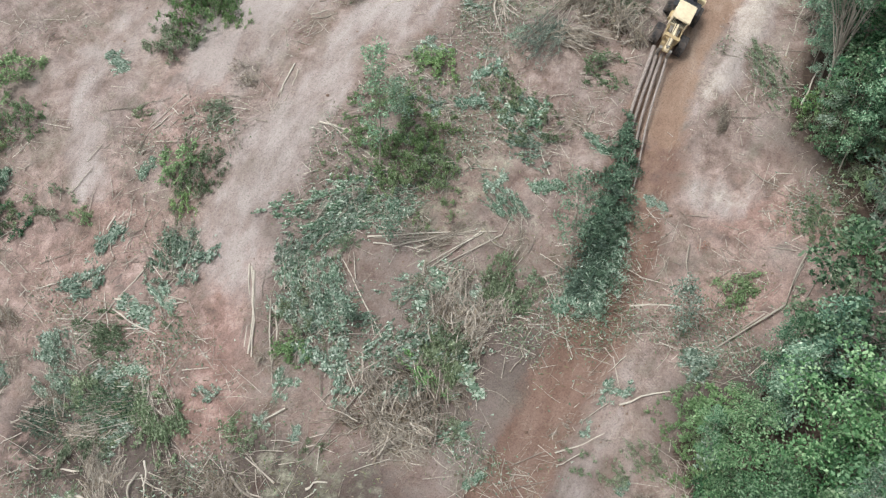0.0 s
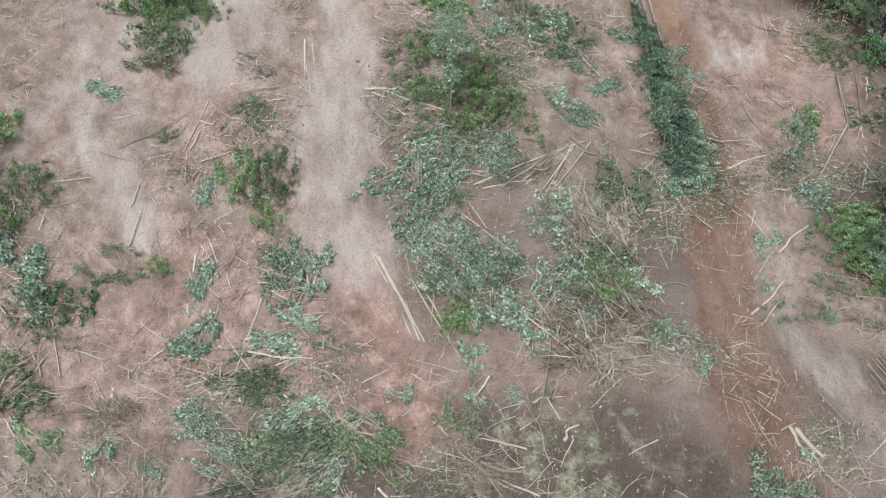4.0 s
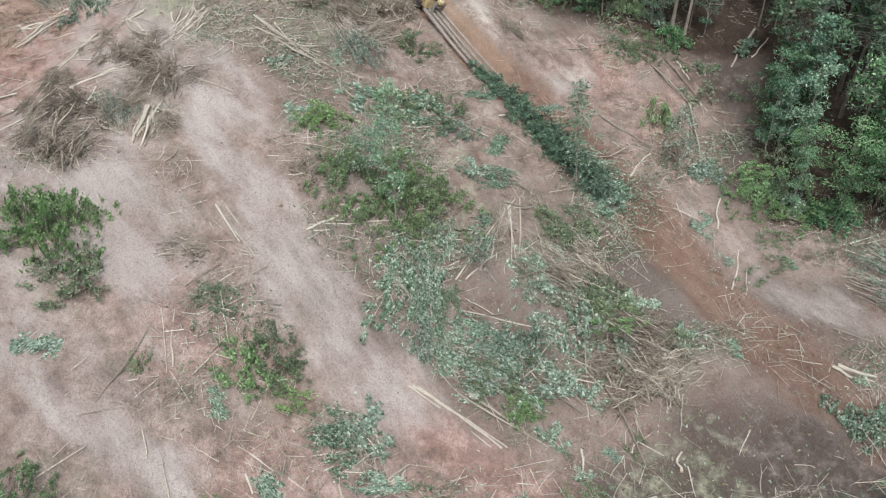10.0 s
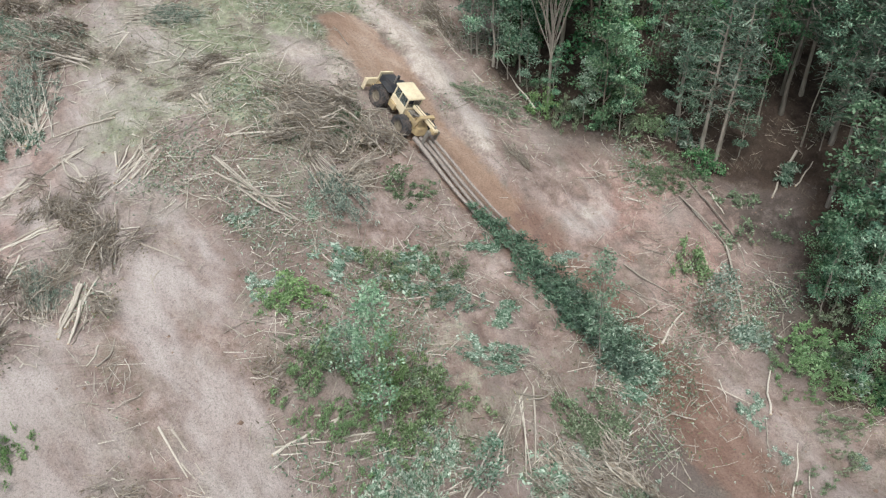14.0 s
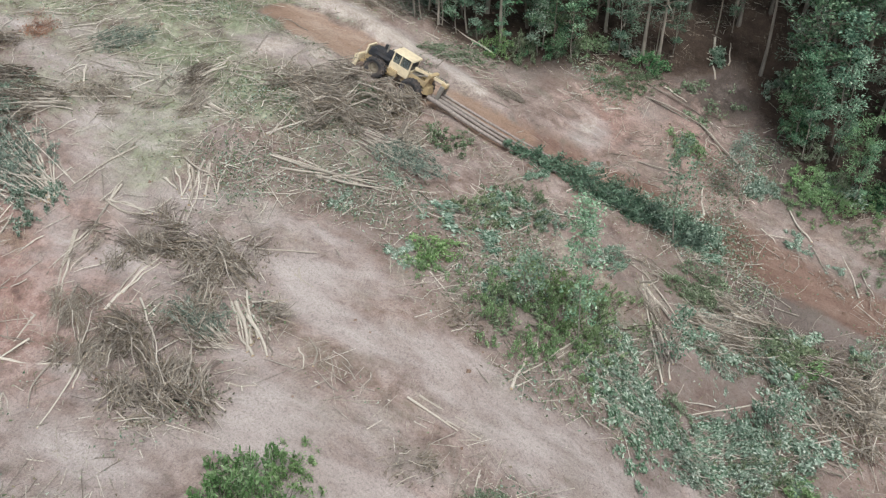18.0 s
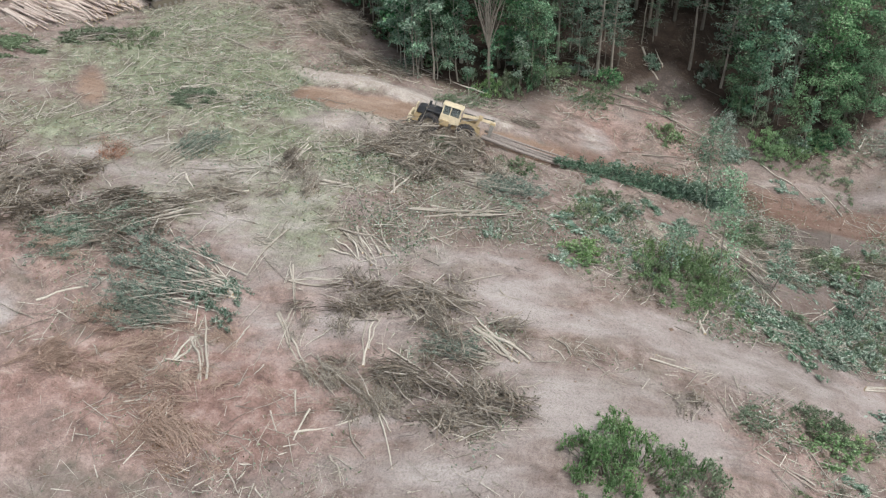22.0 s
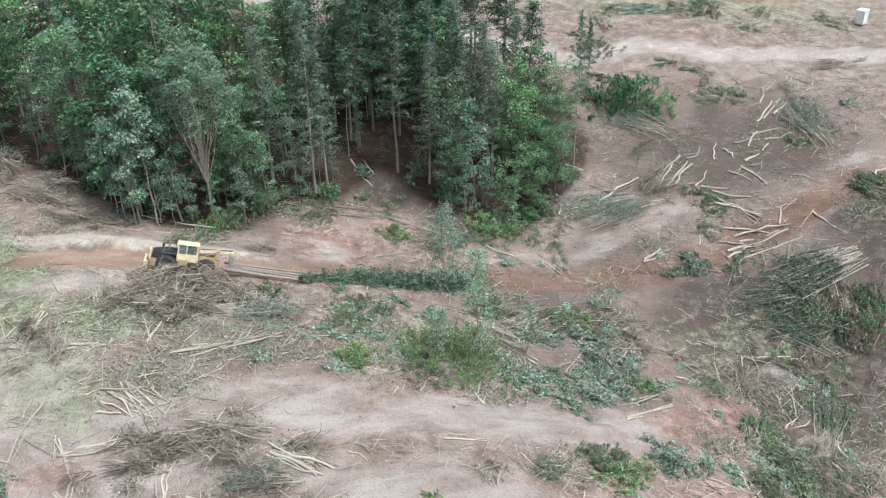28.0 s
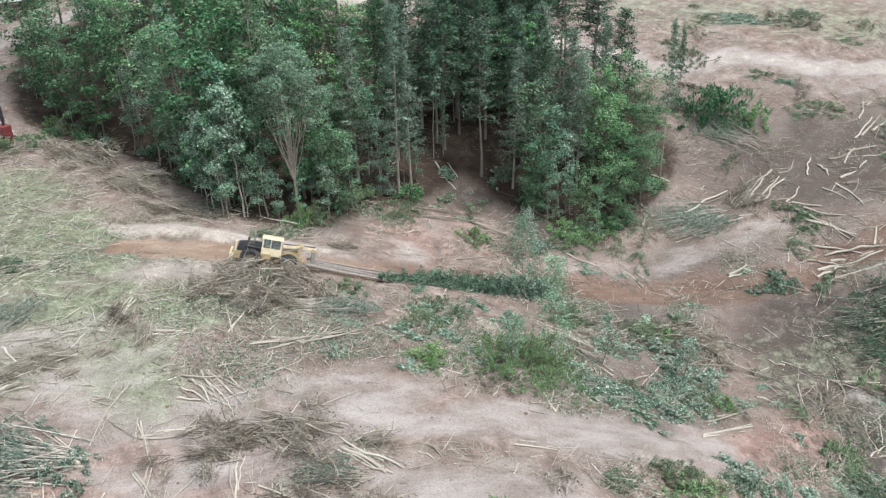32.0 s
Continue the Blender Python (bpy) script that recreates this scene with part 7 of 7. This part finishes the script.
def build_grass():
    x, y, z, rs = scatter(110000, lambda k, w: np.clip(0.16 + 0.3 * w + 1.2 * k["green"] - 1.2 * k["clay"] - 0.8 * k["dust"] - 0.2 * k["litter"], 0.0, 1), 23)
    s = Shape()
    c = np.stack([x, y, z + 0.06], -1)
    s.leaves(c, 0.34, 0.05, 0.1, plain=True)
    tagged(new("grass_litter", s.mesh("grass_litter", STRAW)), "dry grass blades and straw strewn over the cut", "grass", kind="stuff")


def build_leaf_litter():
    x, y, z, rs = scatter(130000, lambda k, w: np.clip(0.2 + 0.6 * w + 0.9 * k["green"] + 0.35 * k["humus"] - k["clay"] - 0.7 * k["dust"] - 0.5 * k["litter"], 0.0, 1), 24)
    s = Shape()
    s.leaves(np.stack([x, y, z + 0.035], -1), 0.19, 0.11, 0.9, plain=True)
    s.slots = [int(v) for v in rs.randint(0, 3, len(s.faces))]
    tagged(new("leaf_litter", s.mesh("leaf_litter", GREEN_LEAF, DRY_LEAF, BLUE_LEAF)), "fallen green and brown leaves scattered over soil", "leaf litter", kind="stuff")


def build_weeds():
    """Low weeds in loose patches between the slash."""
    x, y, z, rs = scatter(300000, lambda k, w: np.clip(1.6 * w - 0.45 + 0.5 * k["green"] - 1.5 * k["clay"] - 1.2 * k["dust"] - 0.6 * k["litter"], 0.0, 0.9), 29, -12, 70, 0, 62)
    s = Shape()
    s.leaves(np.stack([x, y, z + 0.04 + 0.16 * rs.rand(len(x))], -1), 0.19, 0.1, 0.5, plain=True)
    s.slots = [int(v) for v in rs.randint(0, 2, len(s.faces))]
    tagged(new("low_weeds", s.mesh("low_weeds", GREEN_LEAF, BLUE_LEAF)), "low olive weeds and leaf scraps between the slash", "weeds", kind="stuff")


def build_clods():
    x, y, z, rs = scatter(9000, lambda k, w: np.clip(0.4 - 0.3 * w + 0.2 * k["clay"] - 0.2 * k["green"] - 0.4 * k["dust"], 0.03, 1), 25)
    s = Shape()
    faces = [(0, 2, 4), (2, 1, 4), (1, 3, 4), (3, 0, 4), (2, 0, 5), (1, 2, 5), (3, 1, 5), (0, 3, 5)]
    base = np.array([(1, 0, 0), (-1, 0, 0), (0, 1, 0), (0, -1, 0), (0, 0, 0.7), (0, 0, -0.5)])
    for k in range(len(x)):
        r = 0.035 + 0.13 * rs.rand() ** 4
        s.add(base * r * rs.uniform(0.7, 1.3, (6, 3)) + (x[k], y[k], z[k] + r * 0.25), faces)
    tagged(new("soil_clods", s.mesh("soil_clods", CLOD)), "crumbled clods of pinkish soil and small stones", "soil clods", kind="stuff")


def build_strays():
    """Crooked, forked branches, thickest where slash lies thickest."""
    x, y, z, rs = scatter(15000, lambda k, w: np.clip(0.3 + 0.5 * w + 0.35 * k["green"] - k["clay"] - 0.8 * k["dust"] - k["litter"], 0.0, 1), 27)
    s = Shape()
    for k in range(len(x)):
        turn, half, r = rs.uniform(0, 2 * math.pi), rs.uniform(0.3, 1.5), rs.uniform(0.014, 0.036)
        d = np.array([math.cos(turn), math.sin(turn)]) * half
        pts = []
        for f in (-1, -0.3, 0.35, 1):
            px, py = x[k] + d[0] * f + rs.normal(0, 0.07), y[k] + d[1] * f + rs.normal(0, 0.07)
            pts.append((px, py, z[k] + (gz(px, py) - z[k]) * 0.9 + 0.06))
        slot = int(rs.rand() < 0.5)
        s.stick(pts, [r, r * 0.9, r * 0.7, r * 0.4], 4, slot)
        fork = turn + rs.choice((-0.6, 0.6)) + rs.normal(0, 0.2)
        e = np.array(pts[2]) + np.array([math.cos(fork), math.sin(fork), 0.1]) * half * 0.6
        s.stick([pts[2], e], [r * 0.6, r * 0.25], 3, slot)
    tagged(new("stray_branches", s.mesh("stray_branches", TWIG, PALE_WOOD)), "crooked forked branches strewn over the cut ground", "branches", kind="stuff")


# small heaps strewn between the large ones
more = random.Random(41)
placed = 0
while placed < 60:
    x, y = more.uniform(2, 46), more.uniform(8, 54)
    k = zones(np.array([x]), np.array([y]))
    if float(wave(x, y, 7.0, 13)) > -0.15 and max(float(k[n][0]) for n in ("clay", "dust", "litter")) < 0.25:
        more.choice((leafy_slash, leafy_slash, dead_brush, shrub, shrub))(x, y, more.uniform(0, 360), more.uniform(0.7, 1.5), more.uniform(0.5, 1.1), more.uniform(0.35, 0.7))
        placed += 1


for _ in range(34):
    x, y = more.uniform(-14, 26), more.uniform(-36, -2)
    k = zones(np.array([x]), np.array([y]))
    if max(float(k[n][0]) for n in ("clay", "dust", "litter")) < 0.3:
        more.choice((leafy_slash, dead_brush, dead_brush, shrub, green_slash))(x, y, more.uniform(0, 360), more.uniform(0.9, 2.6), more.uniform(0.6, 1.4), more.uniform(0.4, 0.9))

# thin bare poles left where they fell, much of a direction in each place
strewn = Shape()
for cx, cy, turn, spread, count in ((60, 52, 70, 5, 12), (48, 52, 20, 5, 10), (66, 46, 110, 6, 12), (52, 46, 150, 4, 9), (70, 57, 40, 5, 10), (64, 50, 20, 8, 36), (56, 50, 120, 7, 30), (70, 44, 60, 8, 44), (80, 46, 110, 7, 44), (60, 58, 70, 6, 26), (78, 32, 20, 7, 26), (6, 40, 120, 6, 14), (12, 52, 45, 6, 14), (4, 28, 60, 6, 14), (50, 56, 80, 6, 22), (60, 44, 165, 7, 22), (76, 54, 130, 6, 18), (40, 56, 150, 6, 12), (12, 6, 140, 8, 18), (2, 2, 40, 7, 16), (36, 30, 20, 6, 12), (28, 22, 150, 6, 10), (10, 28, 160, 6, 8), (5, 20, 30, 5, 8), (24, 30, 100, 5, 12), (12, 46, 60, 6, 10), (8, 8, 20, 7, 14), (30, 24, 60, 5, 9), (18, 24, 140, 6, 10)):
    for k in range(count):
        x, y, a = cx + more.normalvariate(0, spread * 0.6), cy + more.normalvariate(0, spread * 0.6), radians(turn + more.normalvariate(0, 28))
        half, r = more.uniform(0.4, 1.0) * more.uniform(0.8, 1.9), more.uniform(0.018, 0.042)
        pts = []
        for f in (-1, -0.45, 0.1, 0.6, 1):
            px, py = x + half * f * math.cos(a) + more.normalvariate(0, 0.028), y + half * f * math.sin(a) + more.normalvariate(0, 0.028)
            pts.append((px, py, gz(px, py) + 0.07 + 0.1 * more.random()))
        strewn.stick(pts, [r, r * 0.95, r * 0.85, r * 0.7, r * 0.4], 5, int(more.random() < 0.3))
        fork = a + more.choice((-0.7, 0.7))
        strewn.stick([pts[3], np.array(pts[3]) + np.array([math.cos(fork), math.sin(fork), 0.08]) * half * more.uniform(0.2, 0.6)], [r * 0.5, r * 0.2], 4, 0)
tagged(new("strewn_poles", strewn.mesh("strewn_poles", PALE_WOOD, TWIG, smooth=True)), "thin pale crooked poles strewn over the cut", "poles", kind="stuff")


build_strays()
build_twigs()
build_grass()
build_leaf_litter()
build_clods()
build_weeds()
